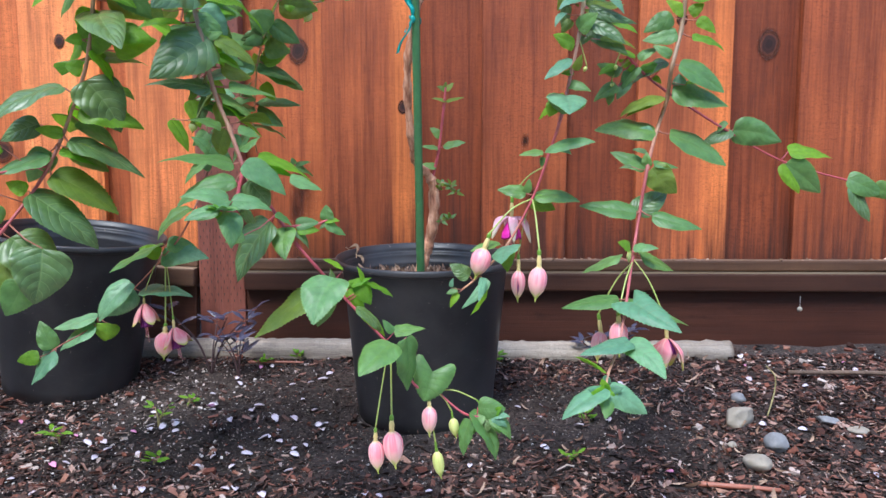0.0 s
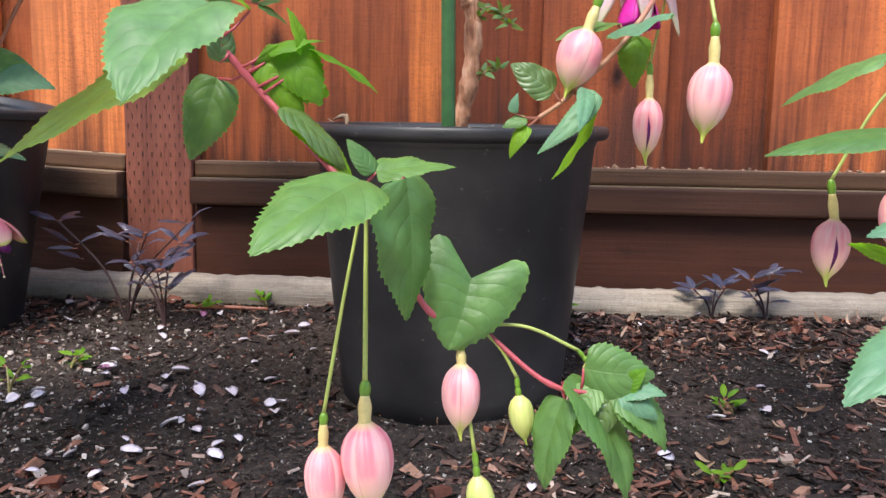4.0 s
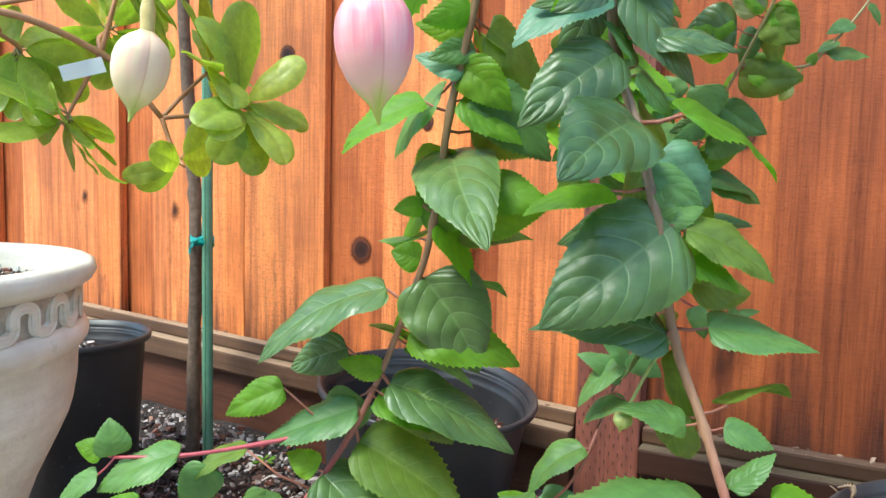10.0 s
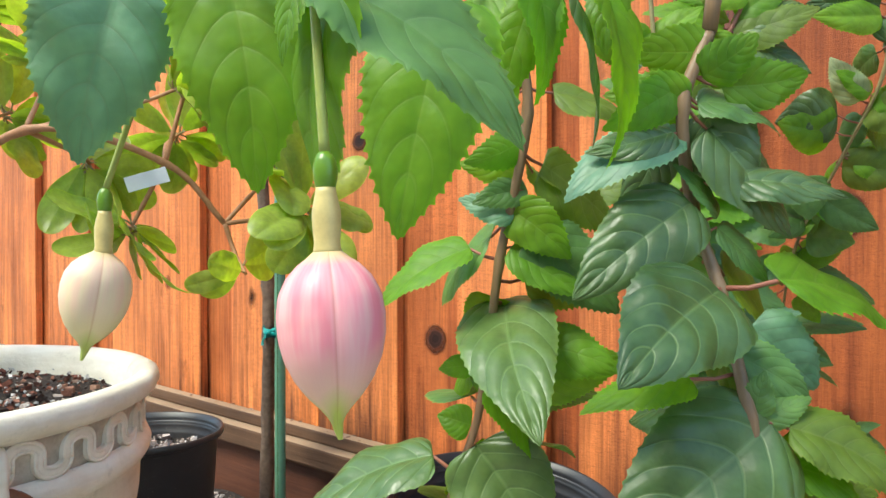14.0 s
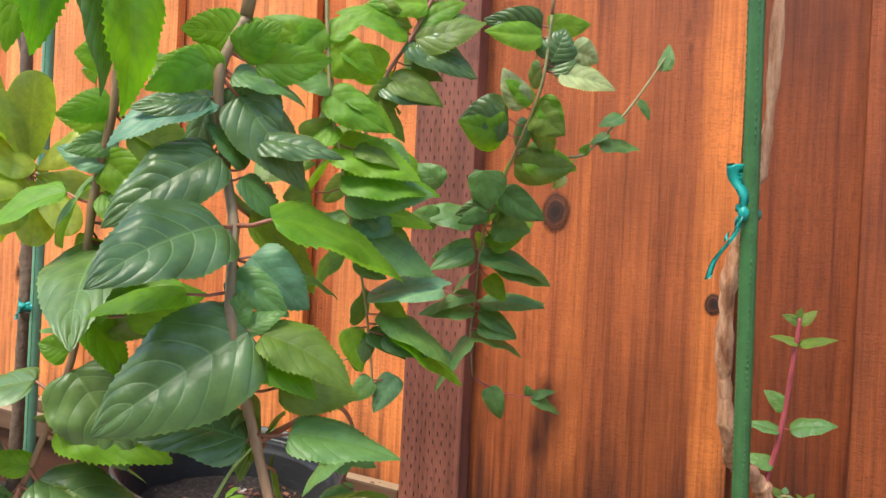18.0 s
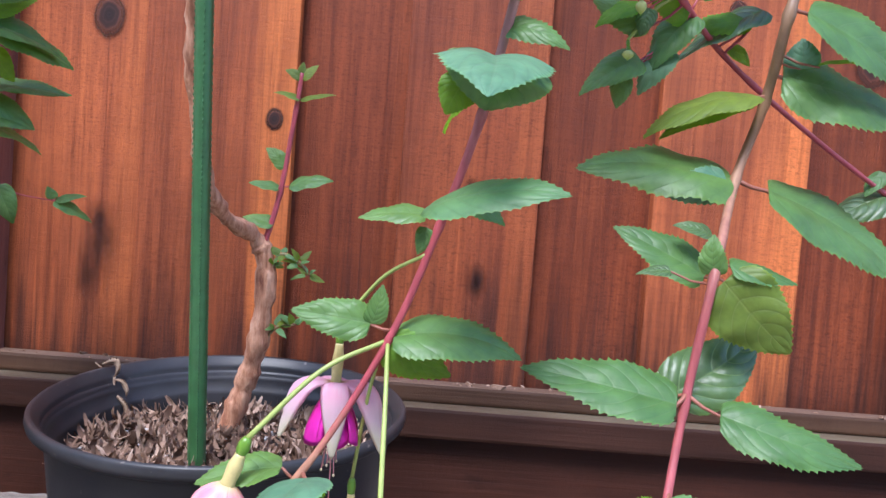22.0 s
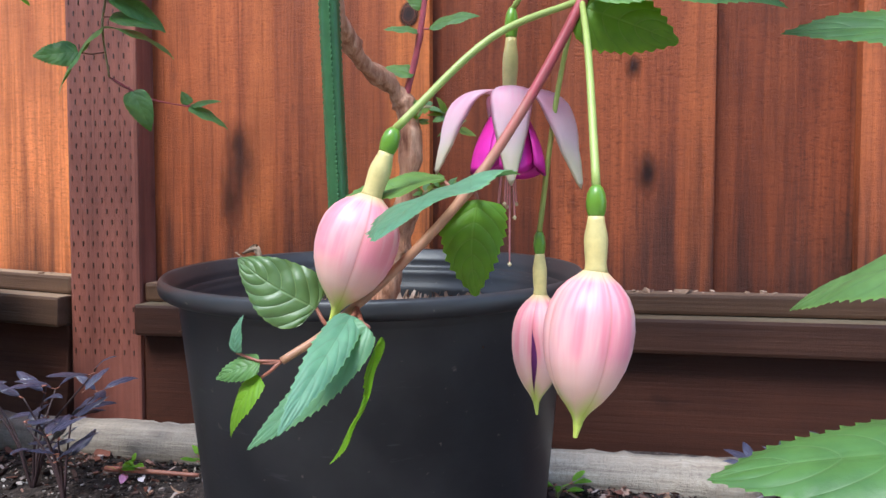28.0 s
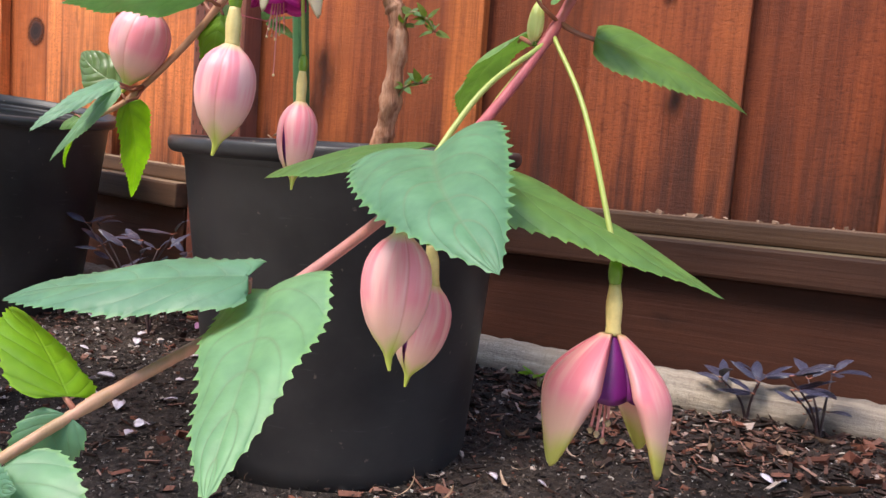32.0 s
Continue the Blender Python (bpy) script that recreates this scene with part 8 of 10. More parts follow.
leaf(crowded_arm, (0.1616, 0.8984, 0.6503), (0.1712, 0.9225, 0.6497), (0.1606, 0.9217, 0.6296), 0.0145, (-0.43, -0.89, 0.17), "O")
leaf(crowded_arm, (0.1254, 0.9040, 0.4411), (0.1185, 0.8831, 0.4412), (0.1699, 0.8566, 0.4494), 0.0300, (0.05, -0.55, 0.83), "G", 0.08)
leaf(crowded_arm, (0.1416, 0.8969, 0.5023), (0.1397, 0.8919, 0.5032), (0.1362, 0.8312, 0.4782), 0.0454, (0.05, -0.55, 0.83), "C", 0.06, outline=(0.32, 0.95), fold=0.3, twist=0.0, notch=0.12)
leaf(crowded_arm, (0.1408, 0.8973, 0.4986), (0.1413, 0.9335, 0.5020), (0.1205, 0.9893, 0.4814), 0.0300, (-0.30, -0.75, 0.60), "L", 0.05)
flower(fuchsia, (0.1548, 0.8953, 0.5706), (0.1648, 0.8942, 0.5379), (0.1641, 0.8941, 0.5364), (0.1615, 0.8939, 0.5299), 0.0050, "green")
flower(fuchsia, (0.1048, 0.9043, 0.3833), (0.1093, 0.8626, 0.327), (0.1094, 0.8617, 0.3061), (0.1051, 0.8595, 0.2656), 0.0217, "pink")
flower(fuchsia, (0.1023, 0.9033, 0.3787), (0.0912, 0.9288, 0.3143), (0.0917, 0.9278, 0.293), (0.0906, 0.9259, 0.2529), 0.0179, "split")
flower(fuchsia, (0.1048, 0.9043, 0.3833), (0.0536, 0.882, 0.3441), (0.0471, 0.8807, 0.3251), (0.036, 0.8784, 0.2891), 0.0237, "pink")
flower(fuchsia, (0.1184, 0.905, 0.4209), (0.0823, 0.9228, 0.387), (0.0817, 0.9216, 0.3594), (0.0817, 0.9204, 0.3322), 0.0251, "open")

right_arm = stem(fuchsia, [(0.296, 0.960, 0.691), (0.296, 0.959, 0.642), (0.291, 0.957, 0.589), (0.276, 0.939, 0.542), (0.277, 0.960, 0.505), (0.264, 0.954, 0.466), (0.244, 0.914, 0.422), (0.234, 0.908, 0.364), (0.222, 0.886, 0.314), (0.206, 0.843, 0.267), (0.188, 0.793, 0.232), (0.170, 0.757, 0.211), (0.163, 0.735, 0.200)], 0.003024, 0.001152, "mix")
arching((0.296, 0.960, 0.691), 0.003024)
leaf(right_arm, (0.2925, 0.9573, 0.6023), (0.2808, 0.9574, 0.604), (0.2445, 0.9567, 0.5854), 0.0228, (-0.03, -1.00, 0.09), "M")
leaf(right_arm, (0.2899, 0.9554, 0.5852), (0.2857, 0.9554, 0.5848), (0.2433, 0.955, 0.5753), 0.0243, (-0.09, -0.89, 0.44), "M")
leaf(right_arm, (0.2925, 0.9573, 0.6023), (0.3105, 0.9573, 0.6014), (0.3337, 0.9567, 0.5843), 0.0161, (0.11, -0.98, 0.18), "L")
leaf(right_arm, (0.2899, 0.9554, 0.5852), (0.3041, 0.9552, 0.5803), (0.3452, 0.9546, 0.5626), 0.0251, (0.32, -0.55, 0.77), "L")
leaf(right_arm, (0.2769, 0.9405, 0.5456), (0.2852, 0.9405, 0.5443), (0.341, 0.9393, 0.5109), 0.0364, (0.27, -0.83, 0.48), "M")
leaf(right_arm, (0.2767, 0.9528, 0.517), (0.2816, 0.9528, 0.5169), (0.3518, 0.9521, 0.4958), 0.0410, (0.17, -0.79, 0.59), "M")
leaf(right_arm, (0.2765, 0.9494, 0.5232), (0.2881, 0.9493, 0.5202), (0.2881, 0.9498, 0.5347), 0.0161, (-0.34, -0.94, 0.03), "C")
leaf(right_arm, (0.2772, 0.958, 0.5077), (0.2713, 0.958, 0.5077), (0.2177, 0.9571, 0.4837), 0.0329, (-0.37, -0.39, 0.84), "O")
leaf(right_arm, (0.2637, 0.9541, 0.466), (0.2626, 0.9541, 0.466), (0.1863, 0.9542, 0.4665), 0.0427, (0.01, -0.62, 0.79), "M")
leaf(right_arm, (0.2637, 0.9541, 0.466), (0.2804, 0.954, 0.4623), (0.3522, 0.9526, 0.4222), 0.0460, (0.35, -0.66, 0.66), "M")
leaf(right_arm, (0.295, 0.9582, 0.6286), (0.3026, 0.9583, 0.6293), (0.3382, 0.9584, 0.6332), 0.0200, (-0.05, -0.85, 0.53), "L")
leaf(right_arm, (0.2963, 0.9587, 0.6417), (0.2979, 0.9587, 0.6419), (0.3287, 0.9588, 0.6452), 0.0173, (-0.07, -0.74, 0.66), "L")
leaf(right_arm, (0.2929, 0.9575, 0.6067), (0.2952, 0.9575, 0.6072), (0.272, 0.9581, 0.6243), 0.0161, (0.11, -0.98, 0.19), "L")
leaf(right_arm, (0.2962, 0.9591, 0.654), (0.2902, 0.9591, 0.6525), (0.263, 0.9592, 0.6561), 0.0154, (0.05, -0.92, 0.39), "M")
leaf(right_arm, (0.2961, 0.9596, 0.6662), (0.2939, 0.9595, 0.6644), (0.2737, 0.9596, 0.6687), 0.0115, (0.04, -0.98, 0.21), "M")
leaf(right_arm, (0.2961, 0.9596, 0.6662), (0.2939, 0.9595, 0.6644), (0.2953, 0.9601, 0.6815), 0.0098, (-0.33, -0.94, 0.06), "M")
leaf(right_arm, (0.2929, 0.9575, 0.6067), (0.3016, 0.9575, 0.6079), (0.3186, 0.9579, 0.6203), 0.0150, (-0.04, -1.00, 0.09), "L")
leaf(right_arm, (0.2763, 0.9477, 0.5263), (0.2953, 0.9475, 0.5217), (0.3169, 0.9476, 0.5247), 0.0122, (-0.13, -0.31, 0.94), "L")
leaf(right_arm, (0.2795, 0.9435, 0.5536), (0.2769, 0.9436, 0.5561), (0.2533, 0.944, 0.5678), 0.0147, (0.14, -0.94, 0.31), "M")
leaf(right_arm, (0.262, 0.9508, 0.4623), (0.2582, 0.9509, 0.4643), (0.2304, 0.9507, 0.4574), 0.0160, (-0.05, -0.97, 0.24), "C")
leaf(right_arm, (0.2435, 0.9137, 0.4215), (0.2449, 0.9289, 0.4194), (0.2033, 0.9379, 0.4391), 0.0240, (0.00, -0.76, 0.65), "M", 0.05, fold=0.25, twist=0.0)
leaf(right_arm, (0.2452, 0.9171, 0.4252), (0.251, 0.9171, 0.4261), (0.2816, 0.9166, 0.4196), 0.0175, (0.17, -0.49, 0.85), "M")
leaf(right_arm, (0.2435, 0.9137, 0.4215), (0.244, 0.9137, 0.4208), (0.2423, 0.9145, 0.4387), 0.0118, (-0.30, -0.95, 0.02), "M")
leaf(right_arm, (0.2435, 0.9137, 0.4215), (0.2481, 0.9136, 0.4186), (0.2792, 0.912, 0.3891), 0.0339, (-0.11, -0.99, -0.07), "O")
leaf(right_arm, (0.2427, 0.9132, 0.4168), (0.2245, 0.9135, 0.4216), (0.2093, 0.9135, 0.4189), 0.0087, (-0.15, -0.50, 0.85), "D")
leaf(right_arm, (0.2344, 0.9083, 0.3692), (0.2294, 0.9043, 0.3653), (0.1629, 0.9167, 0.3743), 0.0300, (0.05, -0.65, 0.75), "M", 0.05, fold=0.25, twist=0.0)
leaf(right_arm, (0.2344, 0.9083, 0.3692), (0.2306, 0.9178, 0.3665), (0.2751, 0.9368, 0.3937), 0.0310, (-0.10, -0.86, 0.50), "D", 0.05, fold=0.25, twist=0.0)
leaf(right_arm, (0.2344, 0.9083, 0.3692), (0.2484, 0.9043, 0.3622), (0.3054, 0.8939, 0.3475), 0.0252, (0.15, -0.70, 0.70), "M", 0.05, fold=0.25, twist=0.0)
leaf(right_arm, (0.2262, 0.8931, 0.3305), (0.2233, 0.8879, 0.3271), (0.2493, 0.8741, 0.3268), 0.0171, (0.10, -0.60, 0.80), "G", 0.05, fold=0.25, twist=0.0)
leaf(right_arm, (0.1633, 0.7372, 0.2011), (0.1617, 0.7371, 0.2006), (0.1166, 0.7137, 0.1765), 0.0315, (-0.33, -0.28, 0.90), "C")
leaf(right_arm, (0.1633, 0.7372, 0.2011), (0.1666, 0.7372, 0.2008), (0.2053, 0.7343, 0.1754), 0.0260, (0.25, -0.84, 0.48), "C")
leaf(right_arm, (0.1628, 0.7354, 0.2002), (0.1636, 0.7347, 0.1946), (0.1587, 0.7125, 0.1773), 0.0160, (0.30, -0.63, 0.72), "M")
leaf(right_arm, (0.1628, 0.7354, 0.2002), (0.1635, 0.7351, 0.1978), (0.1464, 0.7251, 0.1996), 0.0129, (0.51, -0.83, 0.22), "L")
leaf(right_arm, (0.1628, 0.7354, 0.2002), (0.1648, 0.7351, 0.1979), (0.1569, 0.7335, 0.1847), 0.0097, (-0.30, -0.91, 0.30), "L")
leaf(right_arm, (0.1628, 0.7354, 0.2002), (0.1648, 0.7351, 0.1979), (0.1761, 0.7341, 0.1886), 0.0097, (-0.10, -1.00, -0.01), "L")
leaf(right_arm, (0.1628, 0.7354, 0.2002), (0.1645, 0.7351, 0.1978), (0.1591, 0.7366, 0.2105), 0.0097, (-0.27, -0.96, -0.00), "L")
leaf(right_arm, (0.2045, 0.8388, 0.2643), (0.2105, 0.8305, 0.2715), (0.2510, 0.7811, 0.2476), 0.0443, (-0.10, -0.49, 0.87), "W", 0.05, outline=(0.24, 0.95), fold=0.40, twist=0.0, notch=0.32)
leaf(right_arm, (0.1850, 0.7866, 0.2283), (0.1945, 0.7754, 0.2399), (0.1401, 0.7553, 0.2301), 0.0245, (-0.02, -0.40, 0.92), "C", 0.05, outline=(0.30, 0.85), fold=0.2, twist=0.0, notch=0.1)
leaf(right_arm, (0.1865, 0.7896, 0.23), (0.1946, 0.7825, 0.2362), (0.2223, 0.7338, 0.2114), 0.0297, (-0.17, -0.55, 0.81), "W", 0.05, outline=(0.28, 0.85), fold=0.25, twist=0.0, notch=0.15)
leaf(right_arm, (0.2074, 0.8466, 0.2711), (0.198, 0.846, 0.2726), (0.1344, 0.8527, 0.26), 0.0365, (-0.21, -0.25, 0.94), "M", 0.04)
leaf(right_arm, (0.2234, 0.8875, 0.3178), (0.234, 0.8957, 0.3144), (0.2821, 0.9217, 0.2937), 0.0327, (0.53, -0.36, 0.77), "M", 0.04)
leaf(right_arm, (0.2074, 0.8466, 0.2711), (0.2083, 0.8467, 0.2687), (0.2855, 0.8689, 0.2369), 0.0363, (0.42, -0.20, 0.88), "M", 0.02)
leaf(right_arm, (0.1684, 0.7531, 0.2092), (0.1667, 0.7526, 0.2124), (0.1362, 0.7619, 0.2266), 0.0195, (0.47, 0.23, 0.85), "L")
leaf(right_arm, (0.1679, 0.7513, 0.2083), (0.1684, 0.7516, 0.2089), (0.159, 0.745, 0.1895), 0.0131, (0.63, -0.77, -0.04), "C")
leaf(right_arm, (0.2211, 0.8821, 0.3097), (0.2095, 0.8901, 0.3140), (0.1704, 0.9323, 0.2897), 0.0260, (0.11, -0.59, 0.80), "G", 0.05, fold=0.25, twist=0.0)
leaf(right_arm, (0.2234, 0.8875, 0.3178), (0.2163, 0.8737, 0.3278), (0.198, 0.8576, 0.3352), 0.0143, (0.69, -0.62, 0.37), "L", 0.04)
leaf(right_arm, (0.262, 0.9508, 0.4623), (0.2591, 0.9508, 0.4636), (0.2291, 0.9604, 0.4569), 0.0180, (-0.31, -0.95, 0.02), "C")
leaf(right_arm, (0.2773, 0.9597, 0.5047), (0.2681, 0.9597, 0.5059), (0.226, 0.9585, 0.4833), 0.0268, (-0.43, -0.40, 0.81), "O")
leaf(right_arm, (0.2503, 0.9272, 0.4364), (0.2458, 0.9273, 0.4386), (0.2277, 0.9273, 0.4416), 0.0103, (0.12, -0.66, 0.74), "D")
leaf(right_arm, (0.1628, 0.7354, 0.2002), (0.1635, 0.7351, 0.1978), (0.1526, 0.7304, 0.1926), 0.0078, (0.13, -0.85, 0.51), "L")
leaf(right_arm, (0.1628, 0.7354, 0.2002), (0.1635, 0.7351, 0.1978), (0.1717, 0.7308, 0.1952), 0.0078, (-0.39, -0.89, 0.22), "L")
leaf(right_arm, (0.1628, 0.7354, 0.2002), (0.1635, 0.735, 0.1972), (0.1618, 0.7296, 0.186), 0.0071, (-0.33, -0.83, 0.45), "M")
leaf(right_arm, (0.1628, 0.7354, 0.2002), (0.1661, 0.7352, 0.1979), (0.1798, 0.7318, 0.2025), 0.0097, (-0.30, -0.93, 0.23), "C")
leaf(right_arm, (0.1628, 0.7354, 0.2002), (0.1612, 0.7352, 0.1984), (0.1446, 0.7314, 0.2013), 0.0110, (0.24, -0.96, 0.14), "C")
leaf(right_arm, (0.1628, 0.7354, 0.2002), (0.1628, 0.7353, 0.1991), (0.1642, 0.7322, 0.2068), 0.0065, (-0.49, -0.84, -0.25), "L")
flower(fuchsia, (0.2225, 0.8857, 0.3136), (0.256, 0.8601, 0.2457), (0.2577, 0.8585, 0.224), (0.2578, 0.8564, 0.2049), 0.0365, "open3")
flower(fuchsia, (0.2211, 0.8821, 0.3097), (0.1971, 0.8404, 0.2578), (0.1972, 0.8393, 0.2469), (0.1977, 0.8351, 0.2068), 0.0208, "pink")
flower(fuchsia, (0.2211, 0.8821, 0.3097), (0.1833, 0.8855, 0.2477), (0.1865, 0.8846, 0.2257), (0.1815, 0.8781, 0.1891), 0.0198, "split")
flower(fuchsia, (0.2225, 0.8857, 0.3136), (0.2182, 0.8836, 0.3098), (0.2169, 0.883, 0.3103), (0.2177, 0.8843, 0.3265), 0.0054, "green")

reaching_shoot = stem(fuchsia, [(0.160, 0.897, 0.606), (0.193, 0.928, 0.588), (0.233, 0.959, 0.550), (0.282, 0.990, 0.519), (0.378, 1.020, 0.467), (0.453, 1.017, 0.427), (0.536, 1.015, 0.403), (0.570, 1.014, 0.392)], 0.001872, 0.000936, "red")
leaf(reaching_shoot, (0.1846, 0.9202, 0.5926), (0.1745, 0.9197, 0.5786), (0.2176, 0.9188, 0.5539), 0.0278, (0.22, -0.89, 0.41), "D", stalk="red")
leaf(reaching_shoot, (0.1927, 0.9281, 0.588), (0.2, 0.9282, 0.5919), (0.2313, 0.9278, 0.5791), 0.0190, (0.30, -0.58, 0.76), "L", stalk="red")
leaf(reaching_shoot, (0.2415, 0.964, 0.5447), (0.2402, 0.964, 0.5456), (0.2201, 0.963, 0.5157), 0.0202, (-0.45, -0.83, 0.33), "M", stalk="red")
leaf(reaching_shoot, (0.2267, 0.9537, 0.5562), (0.2115, 0.9533, 0.5458), (0.1897, 0.9529, 0.5336), 0.0140, (-0.34, -0.69, 0.64), "L", stalk="red")
leaf(reaching_shoot, (0.2615, 0.9769, 0.5319), (0.2786, 0.9778, 0.5548), (0.2355, 0.9767, 0.5243), 0.0296, (-0.51, -0.45, 0.74), "D", stalk="red")
leaf(reaching_shoot, (0.2375, 0.9614, 0.5473), (0.2403, 0.9617, 0.5539), (0.2655, 0.9621, 0.5666), 0.0158, (-0.31, -0.70, 0.64), "M", stalk="red")
leaf(reaching_shoot, (0.2301, 0.9563, 0.553), (0.2354, 0.9564, 0.5566), (0.2024, 0.9568, 0.5677), 0.0195, (0.26, -0.54, 0.80), "L", stalk="red")
leaf(reaching_shoot, (0.2267, 0.9537, 0.5562), (0.2149, 0.9533, 0.5445), (0.2115, 0.9528, 0.5305), 0.0104, (-0.17, -0.98, 0.07), "D", stalk="red")
leaf(reaching_shoot, (0.3776, 1.0202, 0.4674), (0.3803, 1.0203, 0.4696), (0.3403, 1.0195, 0.4482), 0.0254, (-0.37, -0.59, 0.72), "D", stalk="red")
leaf(reaching_shoot, (0.3776, 1.0202, 0.4674), (0.3829, 1.0203, 0.4699), (0.4482, 1.0197, 0.4543), 0.0376, (-0.00, -1.00, 0.02), "M", stalk="red")
leaf(reaching_shoot, (0.4529, 1.0167, 0.4267), (0.4529, 1.0166, 0.4252), (0.4997, 1.0129, 0.3863), 0.0377, (-0.22, -0.96, -0.17), "M", stalk="red")
leaf(reaching_shoot, (0.4466, 1.017, 0.4301), (0.4566, 1.0184, 0.4417), (0.5154, 1.0182, 0.4328), 0.0333, (0.12, -0.57, 0.81), "L", stalk="red")
leaf(reaching_shoot, (0.5358, 1.0152, 0.4028), (0.5358, 1.0156, 0.4066), (0.5833, 1.0138, 0.3842), 0.0294, (0.05, -0.98, 0.19), "M", stalk="red")
leaf(reaching_shoot, (0.5414, 1.0151, 0.401), (0.5396, 1.0144, 0.3953), (0.566, 1.0096, 0.3482), 0.0304, (0.40, -0.86, 0.31), "D", stalk="red")
leaf(reaching_shoot, (0.5697, 1.0144, 0.3916), (0.5697, 1.0148, 0.3954), (0.5976, 1.0136, 0.3804), 0.0241, (-0.14, -0.97, -0.18), "M", stalk="red")
leaf(reaching_shoot, (0.4529, 1.0167, 0.4267), (0.4491, 1.0165, 0.4252), (0.4718, 1.0125, 0.3856), 0.0257, (0.25, -0.94, 0.24), "L", stalk="red")
leaf(reaching_shoot, (0.3696, 1.0177, 0.4717), (0.3727, 1.0187, 0.4811), (0.3614, 1.0169, 0.4662), 0.0105, (-0.53, -0.70, 0.48), "M", stalk="red")
leaf(reaching_shoot, (0.2415, 0.964, 0.5447), (0.215, 0.9629, 0.5221), (0.1858, 0.9618, 0.5023), 0.0198, (-0.30, -0.82, 0.49), "M", stalk="red")
leaf(reaching_shoot, (0.2455, 0.9666, 0.5421), (0.2302, 0.9659, 0.5286), (0.2156, 0.9648, 0.505), 0.0156, (-0.36, -0.90, 0.26), "C", stalk="red")
leaf(reaching_shoot, (0.2415, 0.964, 0.5447), (0.2064, 0.9625, 0.5145), (0.2049, 0.9617, 0.497), 0.0112, (-0.19, -0.98, 0.06), "M", stalk="red")
leaf(reaching_shoot, (0.2335, 0.9588, 0.5498), (0.2185, 0.9582, 0.5381), (0.1888, 0.9586, 0.5479), 0.0175, (0.10, -0.94, 0.33), "M", stalk="red")
leaf(reaching_shoot, (0.2375, 0.9614, 0.5473), (0.2358, 0.9612, 0.5426), (0.2156, 0.9616, 0.5535), 0.0129, (-0.03, -1.00, -0.02), "L", stalk="red")
leaf(reaching_shoot, (0.2575, 0.9744, 0.5344), (0.2714, 0.975, 0.5473), (0.2414, 0.9746, 0.5407), 0.0172, (-0.12, -0.80, 0.59), "L", stalk="red")
leaf(reaching_shoot, (0.2615, 0.9769, 0.5319), (0.263, 0.9771, 0.5346), (0.2742, 0.9767, 0.5256), 0.0080, (0.07, -0.99, 0.12), "L", stalk="red")
flower(fuchsia, (0.2165, 0.946, 0.5657), (0.2092, 0.9454, 0.5471), (0.2091, 0.9453, 0.5452), (0.2092, 0.9451, 0.5382), 0.0051, "green")
flower(fuchsia, (0.2301, 0.9563, 0.553), (0.2064, 0.9551, 0.5293), (0.2071, 0.9548, 0.5239), (0.2069, 0.9546, 0.519), 0.0055, "green")

high_arm = stem(fuchsia, [(-0.279, 0.663, 0.725), (-0.280, 0.593, 0.673), (-0.346, 0.624, 0.692), (-0.365, 0.591, 0.687), (-0.356, 0.562, 0.678)], 0.00252, 0.00144, "red")
arching((-0.279, 0.663, 0.725), 0.00252)
leaf(high_arm, (-0.357, 0.6047, 0.6889), (-0.3562, 0.605, 0.6789), (-0.3652, 0.5994, 0.6339), 0.0330, (0.77, -0.63, -0.08), "C", stalk="red")
leaf(high_arm, (-0.3293, 0.6165, 0.6874), (-0.3296, 0.6162, 0.6822), (-0.3224, 0.6192, 0.6264), 0.0339, (0.59, -0.81, 0.03), "L", stalk="red")
leaf(high_arm, (-0.2799, 0.5932, 0.673), (-0.2761, 0.5951, 0.6635), (-0.296, 0.6177, 0.6161), 0.0314, (-0.52, -0.84, -0.18), "L", stalk="red")
leaf(high_arm, (-0.2854, 0.5958, 0.6746), (-0.2841, 0.5963, 0.6642), (-0.2481, 0.6154, 0.6318), 0.0292, (0.72, -0.38, 0.58), "M", stalk="red")
leaf(high_arm, (-0.2909, 0.5984, 0.6762), (-0.2881, 0.5997, 0.6659), (-0.2913, 0.5977, 0.6485), 0.0100, (-0.13, -0.98, 0.14), "L", stalk="red")
flower(fuchsia, (-0.2799, 0.5932, 0.673), (-0.2769, 0.5942, 0.6311), (-0.2763, 0.5942, 0.6135), (-0.2744, 0.5947, 0.5803), 0.0194, "pink")
flower(fuchsia, (-0.3403, 0.6216, 0.6906), (-0.3702, 0.6099, 0.629), (-0.3705, 0.6094, 0.6122), (-0.3753, 0.6063, 0.5836), 0.0179, "pale")
flower(fuchsia, (-0.3573, 0.5665, 0.6796), (-0.3626, 0.5695, 0.6923), (-0.3618, 0.5696, 0.6744), (-0.3657, 0.5668, 0.6313), 0.0197, "pale")

high_arm_b = stem(fuchsia, [(-0.293, 0.621, 0.677), (-0.306, 0.676, 0.696), (-0.298, 0.724, 0.710), (-0.285, 0.762, 0.720)], 0.00216, 0.00144, "red")
arching((-0.293, 0.621, 0.677), 0.00216)
leaf(high_arm_b, (-0.3063, 0.676, 0.6961), (-0.3063, 0.6759, 0.6841), (-0.3167, 0.6659, 0.6151), 0.0394, (0.40, -0.91, 0.07), "L", stalk="red")
leaf(high_arm_b, (-0.3036, 0.6919, 0.7007), (-0.3036, 0.6918, 0.6893), (-0.3056, 0.6896, 0.6535), 0.0201, (-0.14, -0.99, 0.07), "L", stalk="red")
